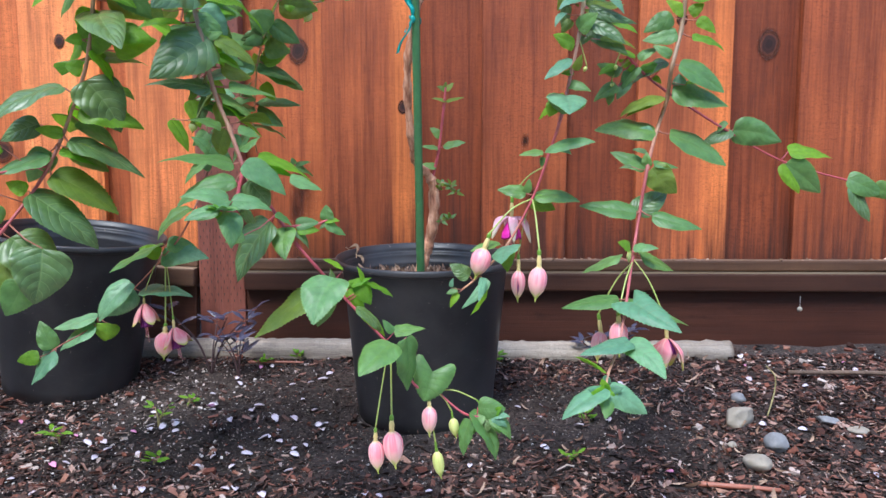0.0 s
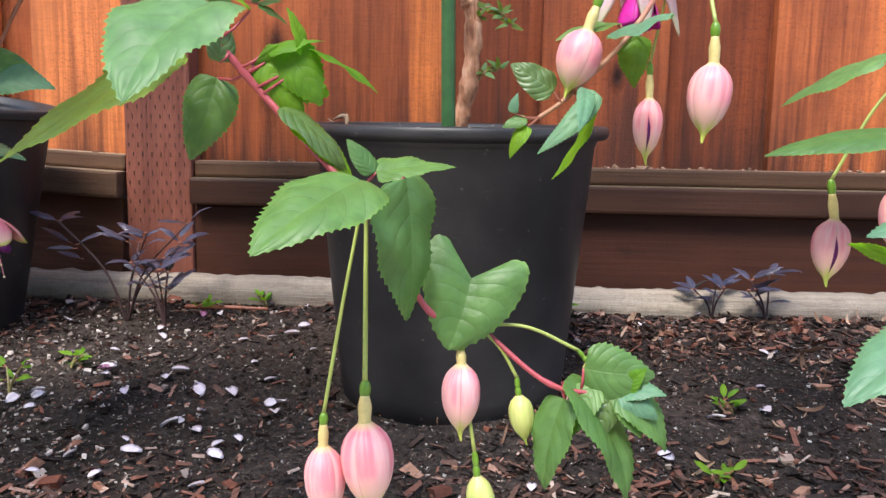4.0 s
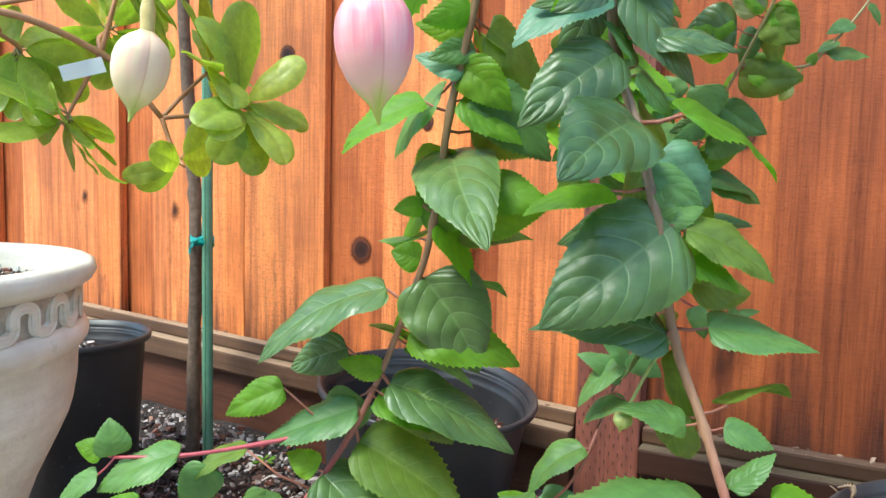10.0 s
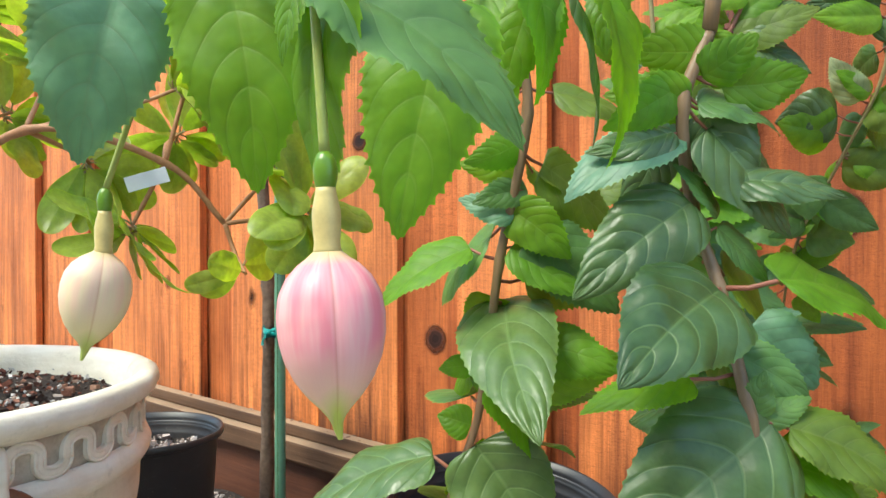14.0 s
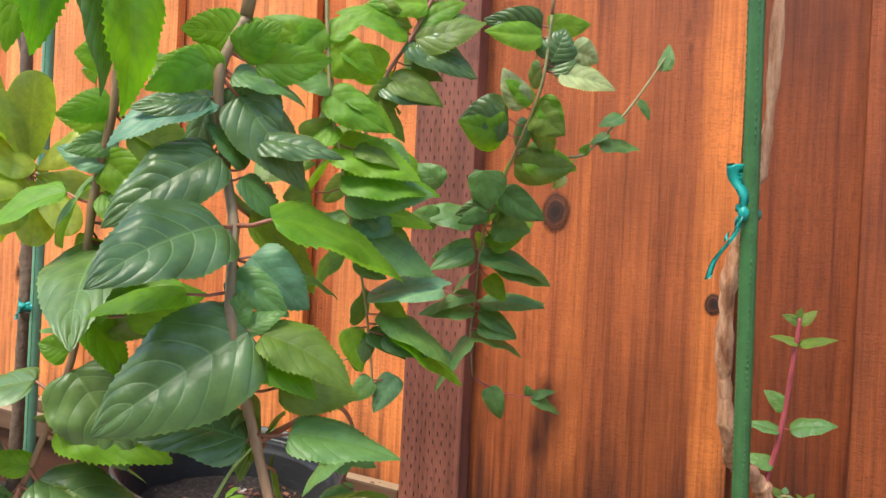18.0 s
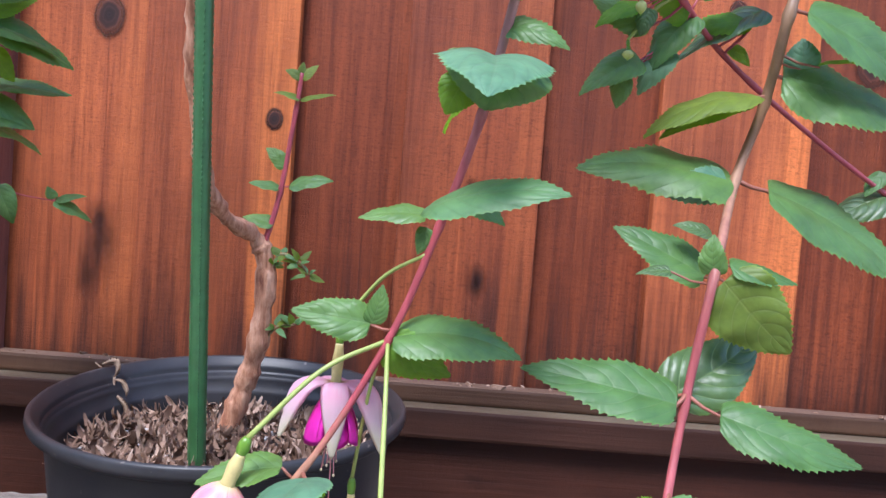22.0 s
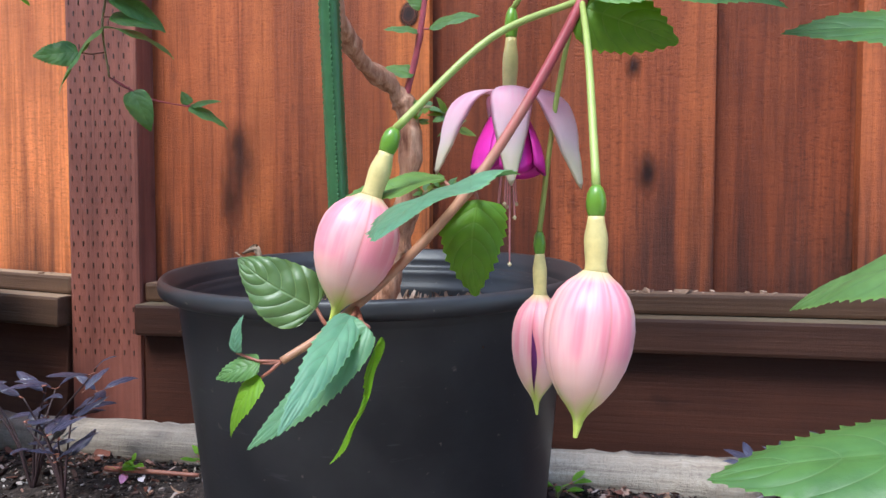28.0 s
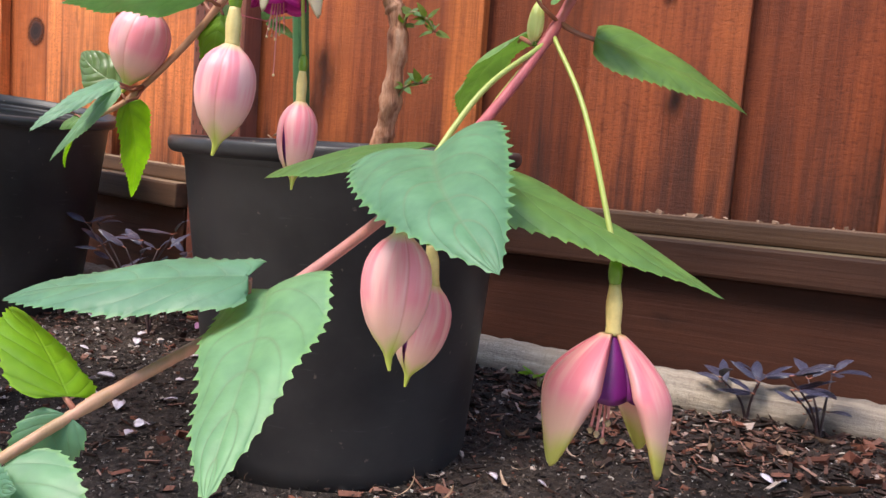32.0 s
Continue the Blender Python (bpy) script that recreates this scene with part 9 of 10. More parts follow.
leaf(high_arm_b, (-0.2989, 0.7197, 0.7088), (-0.2995, 0.7191, 0.6993), (-0.3084, 0.7107, 0.6594), 0.0234, (0.42, -0.90, 0.10), "L", stalk="red")
leaf(high_arm_b, (-0.2939, 0.7366, 0.7133), (-0.2941, 0.7362, 0.6986), (-0.2883, 0.741, 0.6473), 0.0290, (0.94, 0.30, 0.14), "D", stalk="red")
leaf(high_arm_b, (-0.2895, 0.7495, 0.7166), (-0.2882, 0.7506, 0.703), (-0.2868, 0.7512, 0.6402), 0.0352, (1.00, 0.04, 0.02), "L", stalk="red")
leaf(high_arm_b, (-0.3003, 0.7118, 0.7065), (-0.3018, 0.7107, 0.71), (-0.2968, 0.7143, 0.6582), 0.0292, (0.99, -0.12, 0.09), "L", stalk="red")
leaf(high_arm_b, (-0.2852, 0.7624, 0.72), (-0.2845, 0.7629, 0.7184), (-0.292, 0.7578, 0.6821), 0.0210, (0.00, -0.99, 0.14), "L", stalk="red")

trunk_shoot = stem(fuchsia, [(-0.024, 1.203, 0.398), (-0.013, 1.205, 0.446), (-0.005, 1.207, 0.514), (-0.002, 1.208, 0.545)], 0.002448, 0.001584, "red")
leaf(trunk_shoot, (-0.0102, 1.2055, 0.4688), (-0.01, 1.2054, 0.4671), (-0.0271, 1.206, 0.4818), 0.0134, (0.12, -0.98, 0.17), "M", stalk="red")
leaf(trunk_shoot, (-0.0122, 1.2049, 0.4518), (-0.0057, 1.2049, 0.4521), (0.0303, 1.2052, 0.4591), 0.0206, (-0.15, -0.59, 0.80), "M", stalk="red")
leaf(trunk_shoot, (-0.0129, 1.2047, 0.4461), (-0.0131, 1.2048, 0.4487), (-0.0395, 1.2049, 0.4525), 0.0149, (0.12, -0.49, 0.86), "M", stalk="red")
leaf(trunk_shoot, (-0.0184, 1.2038, 0.422), (-0.0162, 1.2038, 0.4198), (-0.0426, 1.2039, 0.4242), 0.0150, (0.11, -0.69, 0.71), "M", stalk="red")
leaf(trunk_shoot, (-0.004, 1.2074, 0.5219), (-0.0015, 1.2074, 0.5225), (0.0273, 1.2076, 0.5292), 0.0166, (-0.21, -0.39, 0.90), "O", stalk="red")
leaf(trunk_shoot, (-0.004, 1.2074, 0.5219), (-0.0015, 1.2074, 0.5225), (-0.0244, 1.2076, 0.5277), 0.0131, (0.20, -0.41, 0.89), "O", stalk="red")
leaf(trunk_shoot, (-0.0023, 1.208, 0.5396), (-0.0024, 1.208, 0.5405), (-0.0161, 1.2082, 0.5468), 0.0084, (0.10, -0.96, 0.26), "O", stalk="red")
leaf(trunk_shoot, (-0.0023, 1.208, 0.5396), (-0.0024, 1.208, 0.5405), (0.0108, 1.2084, 0.5523), 0.0099, (-0.28, -0.90, 0.34), "O", stalk="red")
leaf(trunk_shoot, (-0.0021, 1.2081, 0.5422), (-0.0025, 1.2081, 0.5415), (-0.0013, 1.2085, 0.5541), 0.0072, (0.19, -0.98, 0.02), "O", stalk="red")

trunk_sprig = stem(fuchsia, [(-0.021, 1.203, 0.360), (-0.0150, 1.2030, 0.3859), (-0.0073, 1.2030, 0.3959), (0.0071, 1.2030, 0.3900), (0.0147, 1.2030, 0.3803)], 0.001296, 0.000864, "green")

low_sprig = stem(fuchsia, [(-0.021, 1.203, 0.315), (-0.0089, 1.2030, 0.3348), (0.0059, 1.2030, 0.3383)], 0.00108, 0.00072, "green")
rng = random.Random(77)
for sprig, clumps, count in ((trunk_sprig, ((-0.0150, 1.2030, 0.3859), (-0.0073, 1.2030, 0.3959), (0.0071, 1.2030, 0.3900), (0.0147, 1.2030, 0.3803)), 6), (low_sprig, ((-0.0089, 1.2030, 0.3348), (0.0059, 1.2030, 0.3383)), 6)):
    for clump in clumps:
        for k in range(count):
            a, up = math.tau * (k + rng.random()) / count, rng.uniform(-0.5, 0.8)
            way = Vector((math.cos(a), 0.6 * math.sin(a), up)).normalized()
            foot = Vector(clump) + way * 0.002
            leaf(sprig, clump, foot, foot + way * rng.uniform(0.007, 0.014), rng.uniform(0.0035, 0.0062), (-0.2 * way.x, -0.8, 0.6), "OGOM"[k % 4])


# Teal plastic tape tied round stake and trunk.
def ribbon(points, widths, flat):
    """A flat strip of soft tape along points, its width lying along flat, or turned to the front."""
    line = spline(points, 5)
    rows = []
    for k, q in enumerate(line):
        t = k / (len(line) - 1)
        n = min(int(t * (len(widths) - 1)), len(widths) - 2)
        w = widths[n] + (widths[n + 1] - widths[n]) * (t * (len(widths) - 1) - n)
        a = (Vector(flat) if flat else (line[min(k + 1, len(line) - 1)] - line[max(k - 1, 0)]).cross(Vector((0, 1, 0)))).normalized()
        curl = Vector((0, -0.0008 * math.sin(t * 9), 0))
        rows.append([q - a * w / 2 - curl, q + curl, q + a * w / 2 - curl])
    return thicken(sheet(rows), 0.0004)


def tape(centre, r, tails, label, deep=1.5, wide=0.0055):
    top = thing("plant_tie", label, "plant tie", "plant ties")
    c = Vector(centre)
    for dz, tilt in ((-0.003, 0.004), (0.002, -0.003)):
        ring = [c + Vector((r * math.cos(a), r * deep * math.sin(a), dz + tilt * math.cos(a + 0.6))) for a in [math.tau * k / 16 for k in range(17)]]
        part("loop", ribbon(ring, (wide, wide * 0.8), (0, 0, 1)), TIE_TEAL, top, smooth=True)
    bm = blob([(0.0008, -0.0055), (0.0036, -0.003), (0.0042, 0.001), (0.0018, 0.005)], 10)
    for v in bm.verts:
        v.co *= 1 + 0.35 * noise.noise(v.co * 420)
    part("knot", bm, TIE_TEAL, top, smooth=True).matrix_basis = Matrix.Translation(c + Vector((-0.002, -r * deep, 0)))
    start = c + Vector((-0.003, -r * deep - 0.001, 0))
    for way, wide, flat in tails:
        way = Vector(way)
        part("tail", ribbon([start, start + way * 0.35 + Vector((0.002, -0.002, 0)), start + way * 0.7 + Vector((-0.002, 0.001, 0)), start + way], (0.004, wide), flat), TIE_TEAL, top, smooth=True)
    return top


tape((-0.0435, 1.082, 0.624), 0.0085, (((-0.021, 0.0, -0.047), 0.005, (0.8, 0, 0.3)), ((-0.006, -0.002, 0.034), 0.0125, (1, 0.2, 0)), ((-0.010, -0.004, -0.020), 0.004, (0.5, 0, 0.5))), "knotted teal plastic tape tying trunk to stake")
tape((-1.098, 1.348, 0.462), 0.022, (((0.028, -0.006, 0.008), 0.008, (0, 0, 1)), ((-0.006, -0.004, -0.02), 0.007, (1, 0, 0))), "short teal plastic tape tied round the second stake", 0.7, 0.015)

# The bare young tree at the second stake.
tree = thing("young_tree", "thin bare grey-brown trunk of a staked young tree", "tree")
part("trunk", tube(spline([(-1.128, 1.352, 0.03), (-1.124, 1.352, 0.2), (-1.120, 1.355, 0.45), (-1.132, 1.36, 0.62), (-1.15, 1.36, 0.85), (-1.14, 1.36, 1.15)], 8), (0.0125, 0.009), 12, 0.3), BARK_GREY, tree, smooth=True)
for a, b in (((-1.15, 1.36, 0.85), (-1.21, 1.33, 1.05)), ((-1.142, 1.36, 1.0), (-1.06, 1.33, 1.2))):
    part("limb", tube(spline([a, (Vector(a) + Vector(b)) / 2 + Vector((0, 0, 0.02)), b], 6), (0.005, 0.003), 8, 0.2), BARK_GREY, tree, smooth=True)


# White planter with a scroll frieze, rolled rim, ring handle and a leathery shrub.
def stone_white():
    m = Nodes("cream_cast_stone")
    v = m.coords()
    a, b, c = m.noise(v, 18, 4.0), m.noise(v, 160, 5.0), m.noise(m.coords((9, 9, 60)), 1.0, 3.0)
    base = m.ramp(a, (0.3, (0.72, 0.64, 0.52)), (0.65, (0.86, 0.80, 0.69)))
    base = m.mix(base, m.ramp(c, (0.35, (0.72, 0.68, 0.6)), (0.6, (1.05, 1.05, 1.05))), 0.4, "MULTIPLY")
    base = m.mix(base, (0.30, 0.27, 0.22), m.ramp(m.noise(v, 45, 6.0, 0.7), (0.60, (0, 0, 0)), (0.76, (0.40, 0.40, 0.40))))
    m.bump(m.math("ADD", b, a), 0.5, 0.0022)
    return m.done(base, 0.7, spec=0.25)


CAST = stone_white()
CAST_DARK = plain("grey_stained_recess", (0.44, 0.375, 0.295), 0.8, 0.4, 60, 0.4)
planter = thing("planter", "large cream planter with scroll frieze and ring handle", "planter", place=(-1.0287, 0.7895, 0.004))
H = 0.476
part("body", lathe([(0.001, 0.0), (0.130, 0.0), (0.136, 0.015), (0.133, 0.05), (0.144, 0.13), (0.162, 0.19), (0.182, 0.245), (0.190, 0.262), (0.2040, 0.291), (0.2125, 0.310), (0.2172, 0.325), (0.2215, 0.350), (0.2235, H - 0.092), (0.229, H - 0.088), (0.233, H - 0.082), (0.2342, H - 0.075), (0.231, H - 0.067), (0.2235, H - 0.063)], 96), CAST, planter, smooth=True)
part("frieze", lathe([(0.222, H - 0.065), (0.223, H - 0.045), (0.226, H - 0.029)], 96), CAST_DARK, planter, "stained grey recess behind the scrolls", smooth=True)
part("rim", lathe([(0.226, H - 0.029), (0.231, H - 0.026), (0.238, H - 0.022), (0.2426, H - 0.013), (0.241, H - 0.004), (0.234, H), (0.224, H - 0.002), (0.217, H - 0.010), (0.212, H - 0.030), (0.202, H - 0.10)], 96), CAST, planter, "thick rolled rim", smooth=True)
TURNS = 27
for k in range(TURNS):
    a0 = math.tau * k / TURNS
    if math.cos(a0 - radians(-15)) < -0.3:
        continue
    bend = 0.2235 * math.tau / TURNS / 4
    for wide, deep, out in ((0.0060, 0.2222, 0.0), (0.0017, 0.2268, 0.0040), (0.0017, 0.2268, -0.0040)):
        up, down = bend + out, bend - out
        line = [(bend - up, -0.006), (bend - up, 0.0)] + [(bend - up * math.cos(q), 0.005 + (0.0085 + out) * math.sin(q)) for q in [math.pi * s / 9 for s in range(10)]]
        line += [(bend + up, 0.0)] + [(3 * bend - down * math.cos(q), -0.005 - (0.0085 - out) * math.sin(q)) for q in [math.pi * s / 9 for s in range(10)]]
        pts = [(deep * math.cos(a0 + x / 0.2235), deep * math.sin(a0 + x / 0.2235), H - 0.0465 + z) for x, z in line]
        part("scroll", tube(pts, (wide, wide), 8, 0.10), CAST, planter, smooth=True)
HA = radians(-4)
hx, hy = 0.226 * math.cos(HA), 0.226 * math.sin(HA)
bm = bmesh.new()
strap = [(0.002, 0.028), (0.010, 0.024), (0.0135, 0.012), (0.0125, -0.004), (0.0145, -0.016), (0.011, -0.026), (0.004, -0.029)]
edges = [[bm.verts.new((x + dx, y, z)) for y, dx in ((-0.0125, -0.008), (-0.0125, -0.001), (-0.009, 0.0), (0.0, -0.0015), (0.009, 0.0), (0.0125, -0.001), (0.0125, -0.008))] for x, z in strap]
for one, two in zip(edges, edges[1:]):
    for c in range(6):
        bm.faces.new((one[c], two[c], two[c + 1], one[c + 1]))
bm.faces.new(edges[0])
bm.faces.new(edges[-1][::-1])
br = part("bracket", bm, CAST, planter, "bowed upright strap holding the ring", smooth=True)
br.matrix_basis = pose(hx, hy, H - 0.056, 0, 0, math.degrees(HA))
ring = [(0, 0.036 * math.cos(a), 0.036 * math.sin(a)) for a in [math.tau * k / 32 for k in range(33)]]
rg = part("ring", tube(ring, (0.0044, 0.0044), 10, 0.1), CLAY, planter, "rusty iron ring", smooth=True)
rg.matrix_basis = pose(hx + 0.011, hy, H - 0.098, 0, -6, math.degrees(HA))
pot_soil(planter, 0.205, H - 0.032)

shrub = thing("shrub", "leathery-leaved shrub with a gnarled trunk in the planter", "shrub")
base = Vector((-1.160, 0.886, 0.445))
part("trunk", tube(spline([base, base + Vector((-0.01, 0.0, 0.06)), base + Vector((-0.035, -0.01, 0.16)), base + Vector((-0.04, 0.0, 0.26))], 8), [0.030 - 0.018 * min(1, k / 14) + 0.002 * math.sin(k * 1.7) for k in range(25)], 18, 0.5), BARK_GREY, shrub, smooth=True)
FORK = base + Vector((-0.037, -0.004, 0.2))


for k, (a, b) in enumerate((((-0.02, -0.006, 0.10), (-1.235, 0.85, 0.98)), ((-0.036, -0.006, 0.17), (-1.10, 0.83, 0.99)), ((-0.03, -0.01, 0.14), (-1.25, 0.95, 0.92)), ((-0.037, -0.002, 0.21), (-1.17, 0.91, 1.02)), ((-0.015, 0.0, 0.08), (-1.08, 0.92, 0.93)))):
    a, b = base + Vector(a), Vector(b)
    mid = a.lerp(b, 0.45) + Vector((0.02 * math.sin(k * 2.1), 0.02 * math.cos(k * 1.7), 0.02))
    part("limb", tube(spline([a, mid, b], 8), (0.0085 - 0.001 * k, 0.0035), 10, 0.4), BARK_GREY, shrub, smooth=True)


def whorl(path, count, size, seed, spread=64.0, tip_lift=0.2):
    """A shoot through its points that ends in a ring of leathery leaves."""
    rng = random.Random(seed)
    shoot = stem(shrub, path, 0.0028, 0.0017, "tan", "shoot")
    end = Vector(path[-1])
    ahead = (end - Vector(path[-2])).normalized()
    s = ahead.orthogonal().normalized()
    o = ahead.cross(s)
    for k in range(count):
        a = math.tau * (k + rng.uniform(-0.2, 0.2)) / count * 1.0 + seed
        tilt = radians(spread + rng.uniform(-22, 18))
        way = ahead * math.cos(tilt) + (s * math.cos(a) + o * math.sin(a)) * math.sin(tilt)
        way = (way + Vector((0, 0, rng.uniform(-0.75, 0.2)))).normalized()
        root = end - ahead * rng.uniform(0, 0.014)
        long = size * rng.uniform(0.66, 1.1)
        face = (ahead + Vector((0, 0, 0.7))).normalized()
        leaf(shoot, root, root + way * 0.008, root + way * (0.008 + long), long * rng.uniform(0.44, 0.54), face, "R", arch=rng.uniform(0.0, 0.12), stalk="green", outline=(0.85, 0.5), teeth=0.0)


RIGHT = [FORK, (-0.93, 0.87, 0.72), (-0.872, 0.984, 0.694), (-0.842, 1.037, 0.631)]
stem(shrub, RIGHT, 0.0046, 0.0030, "tan", "limb")
whorl([RIGHT[3], (-0.80, 1.085, 0.640), (-0.757, 1.075, 0.648)], 11, 0.095, 3)
whorl([RIGHT[3], (-0.83, 1.04, 0.60), (-0.805, 1.034, 0.577)], 5, 0.075, 5, 110)
whorl([RIGHT[3], (-0.83, 1.06, 0.66), (-0.803, 1.075, 0.69)], 9, 0.085, 8)
whorl([RIGHT[2], (-0.89, 0.97, 0.65), (-0.90, 0.958, 0.618)], 14, 0.085, 11, 95)
whorl([RIGHT[1], (-0.935, 0.93, 0.70), (-0.945, 0.945, 0.69)], 14, 0.08, 13)
whorl([RIGHT[1], (-0.88, 0.95, 0.75), (-0.853, 0.996, 0.775)], 14, 0.08, 17)
whorl([RIGHT[1], (-0.93, 0.89, 0.77), (-0.94, 0.896, 0.80)], 13, 0.075, 19)
whorl([RIGHT[2], (-0.86, 1.0, 0.77), (-0.845, 1.01, 0.83)], 12, 0.07, 23)
whorl([FORK, (-1.06, 0.86, 0.72), (-1.08, 0.93, 0.76)], 14, 0.08, 29)
whorl([FORK, (-1.10, 0.80, 0.74), (-1.15, 0.85, 0.80)], 13, 0.08, 31)
whorl([FORK, (-1.03, 0.80, 0.78), (-1.02, 0.86, 0.86)], 13, 0.08, 37)
whorl([RIGHT[2], (-0.92, 1.02, 0.72), (-0.95, 1.06, 0.74)], 13, 0.08, 41)
TAG = plain("white_plastic_tag", (0.8, 0.8, 0.82), 0.4, 0.04)
tagged(obj("plant_tag", box(-0.022, -0.0006, -0.008, 0.022, 0.0006, 0.008, 0.0004), TAG), "small blank white plastic plant tag", "tag", "plant tags").matrix_basis = pose(-0.880, 0.968, 0.676, 10, -16, 38)
tagged(obj("plant_tag", box(-0.035, -0.0008, -0.010, 0.035, 0.0008, 0.010, 0.0004), TAG), "white plastic plant tag fallen on the mulch", "tag", "plant tags").matrix_basis = pose(-1.06, 1.30, 0.066, 60, 8, 25)


# Loose matter on the soil.
def chips_material(name, *stops, rough=0.85):
    m = Nodes(name)
    r = m.add("NewGeometry").outputs["Random Per Island"]
    tones = m.ramp(r, *stops)
    n = m.noise(m.coords(), 260, 4.0)
    m.bump(n, 0.5, 0.001)
    return m.done(m.mix(tones, m.ramp(n, (0.3, (0.6, 0.6, 0.6)), (0.7, (1.2, 1.2, 1.2))), 0.8, "MULTIPLY"), rough, spec=0.25)


MULCH = chips_material("bark_mulch_chips", (0.0, (0.012, 0.009, 0.008)), (0.36, (0.045, 0.023, 0.018)), (0.55, (0.13, 0.045, 0.03)), (0.74, (0.22, 0.085, 0.055)), (0.90, (0.33, 0.19, 0.135)), (1.0, (0.48, 0.41, 0.37)))
GRIT = chips_material("white_perlite_grit", (0.0, (0.30, 0.28, 0.27)), (1.0, (0.66, 0.64, 0.62)))
GRAVEL = chips_material("pinkish_gravel", (0.0, (0.16, 0.12, 0.105)), (0.5, (0.42, 0.34, 0.31)), (1.0, (0.64, 0.58, 0.55)))
DRY = chips_material("dry_curled_leaves", (0.0, (0.10, 0.055, 0.035)), (0.5, (0.27, 0.165, 0.11)), (1.0, (0.48, 0.34, 0.25)))


def scatter(name, material, count, seed, where, size, flat=0.25, label="", category="mulch", parent=None):
    """Many small uneven chips in one mesh. where(rng) gives a place or None."""
    rng = random.Random(seed)
    verts, faces = [], []
    cube = ((0, 1, 3, 2), (4, 6, 7, 5), (0, 4, 5, 1), (2, 3, 7, 6), (0, 2, 6, 4), (1, 5, 7, 3))
    for _ in range(count):
        spot = where(rng)
        if spot is None:
            continue
        long = size[0] + (size[1] - size[0]) * rng.random() ** 2.8
        wide, tall = long * rng.uniform(0.3, 0.75), max(long * flat * rng.uniform(0.4, 1.2), 0.0008)
        turn = Euler((rng.gauss(0, 0.28), rng.gauss(0, 0.28), rng.uniform(0, 6.28))).to_matrix()
        n = len(verts)
        for x in (-0.5, 0.5):
            for y in (-0.5, 0.5):
                for z in (-0.5, 0.5):
                    q = Vector((x * long * rng.uniform(0.6, 1.1), y * wide * rng.uniform(0.5, 1.15), z * tall * rng.uniform(0.6, 1.2)))
                    verts.append(Vector(spot) + turn @ q + Vector((0, 0, tall * 0.3)))
        faces += [[n + i for i in f] for f in cube]
    me = bpy.data.meshes.new(name)
    me.from_pydata(verts, [], faces)
    me.materials.append(material)
    ob = new(name, me)
    ob["kind"] = "stuff"
    if parent:
        ob.parent = parent
    if label:
        tagged(ob, label, category)
    return ob


def lie(x, y):
    return rise(x, y) + 0.010 * noise.noise((x * 5, y * 5, 0)) + 0.005 * noise.noise((x * 19, y * 19, 3)) + 0.003 * noise.noise((x * 60, y * 60, 7))


def bare(x, y):
    """How bare the soil is: dark round the pots and along the middle of the bed."""
    a = 1.35 * math.exp(-((x + 0.25) / 0.32) ** 4 - ((y - 1.16) / 0.20) ** 4) + 1.1 * math.exp(-((x - 0.24) / 0.16) ** 4 - ((y - 1.14) / 0.14) ** 4)
    return min(1, max(0, a + 0.45 * noise.noise((x * 7, y * 7, 9))))


def on_bed(rng):
    x, y = rng.uniform(-1.7, 1.5), rng.uniform(0.55, 1.44)
    if rng.random() < bare(x, y) * 0.97:
        return None
    return (x, y, lie(x, y))


def on_bed_any(rng):
    x, y = rng.uniform(-1.6, 1.4), rng.uniform(0.6, 1.42)
    return (x, y, lie(x, y))


def on_gravel(rng):
    x, y = rng.uniform(-2.2, -0.72), rng.uniform(0.9, 1.43)
    return (x, y, lie(x, y))


def on_fine_gravel(rng):
    """Fine stones thinning out from the gravel towards the bare soil."""
    x, y = rng.uniform(-0.9, -0.25), rng.uniform(0.88, 1.38)
    if rng.random() < (x + 0.9) / 0.65 * 0.95:
        return None
    return (x, y, lie(x, y))


SLIVER = chips_material("dark_shredded_bark", (0.0, (0.015, 0.011, 0.010)), (0.42, (0.044, 0.028, 0.024)), (0.64, (0.11, 0.062, 0.050)), (0.82, (0.19, 0.078, 0.055)), (0.92, (0.31, 0.18, 0.14)), (1.0, (0.46, 0.38, 0.34)))


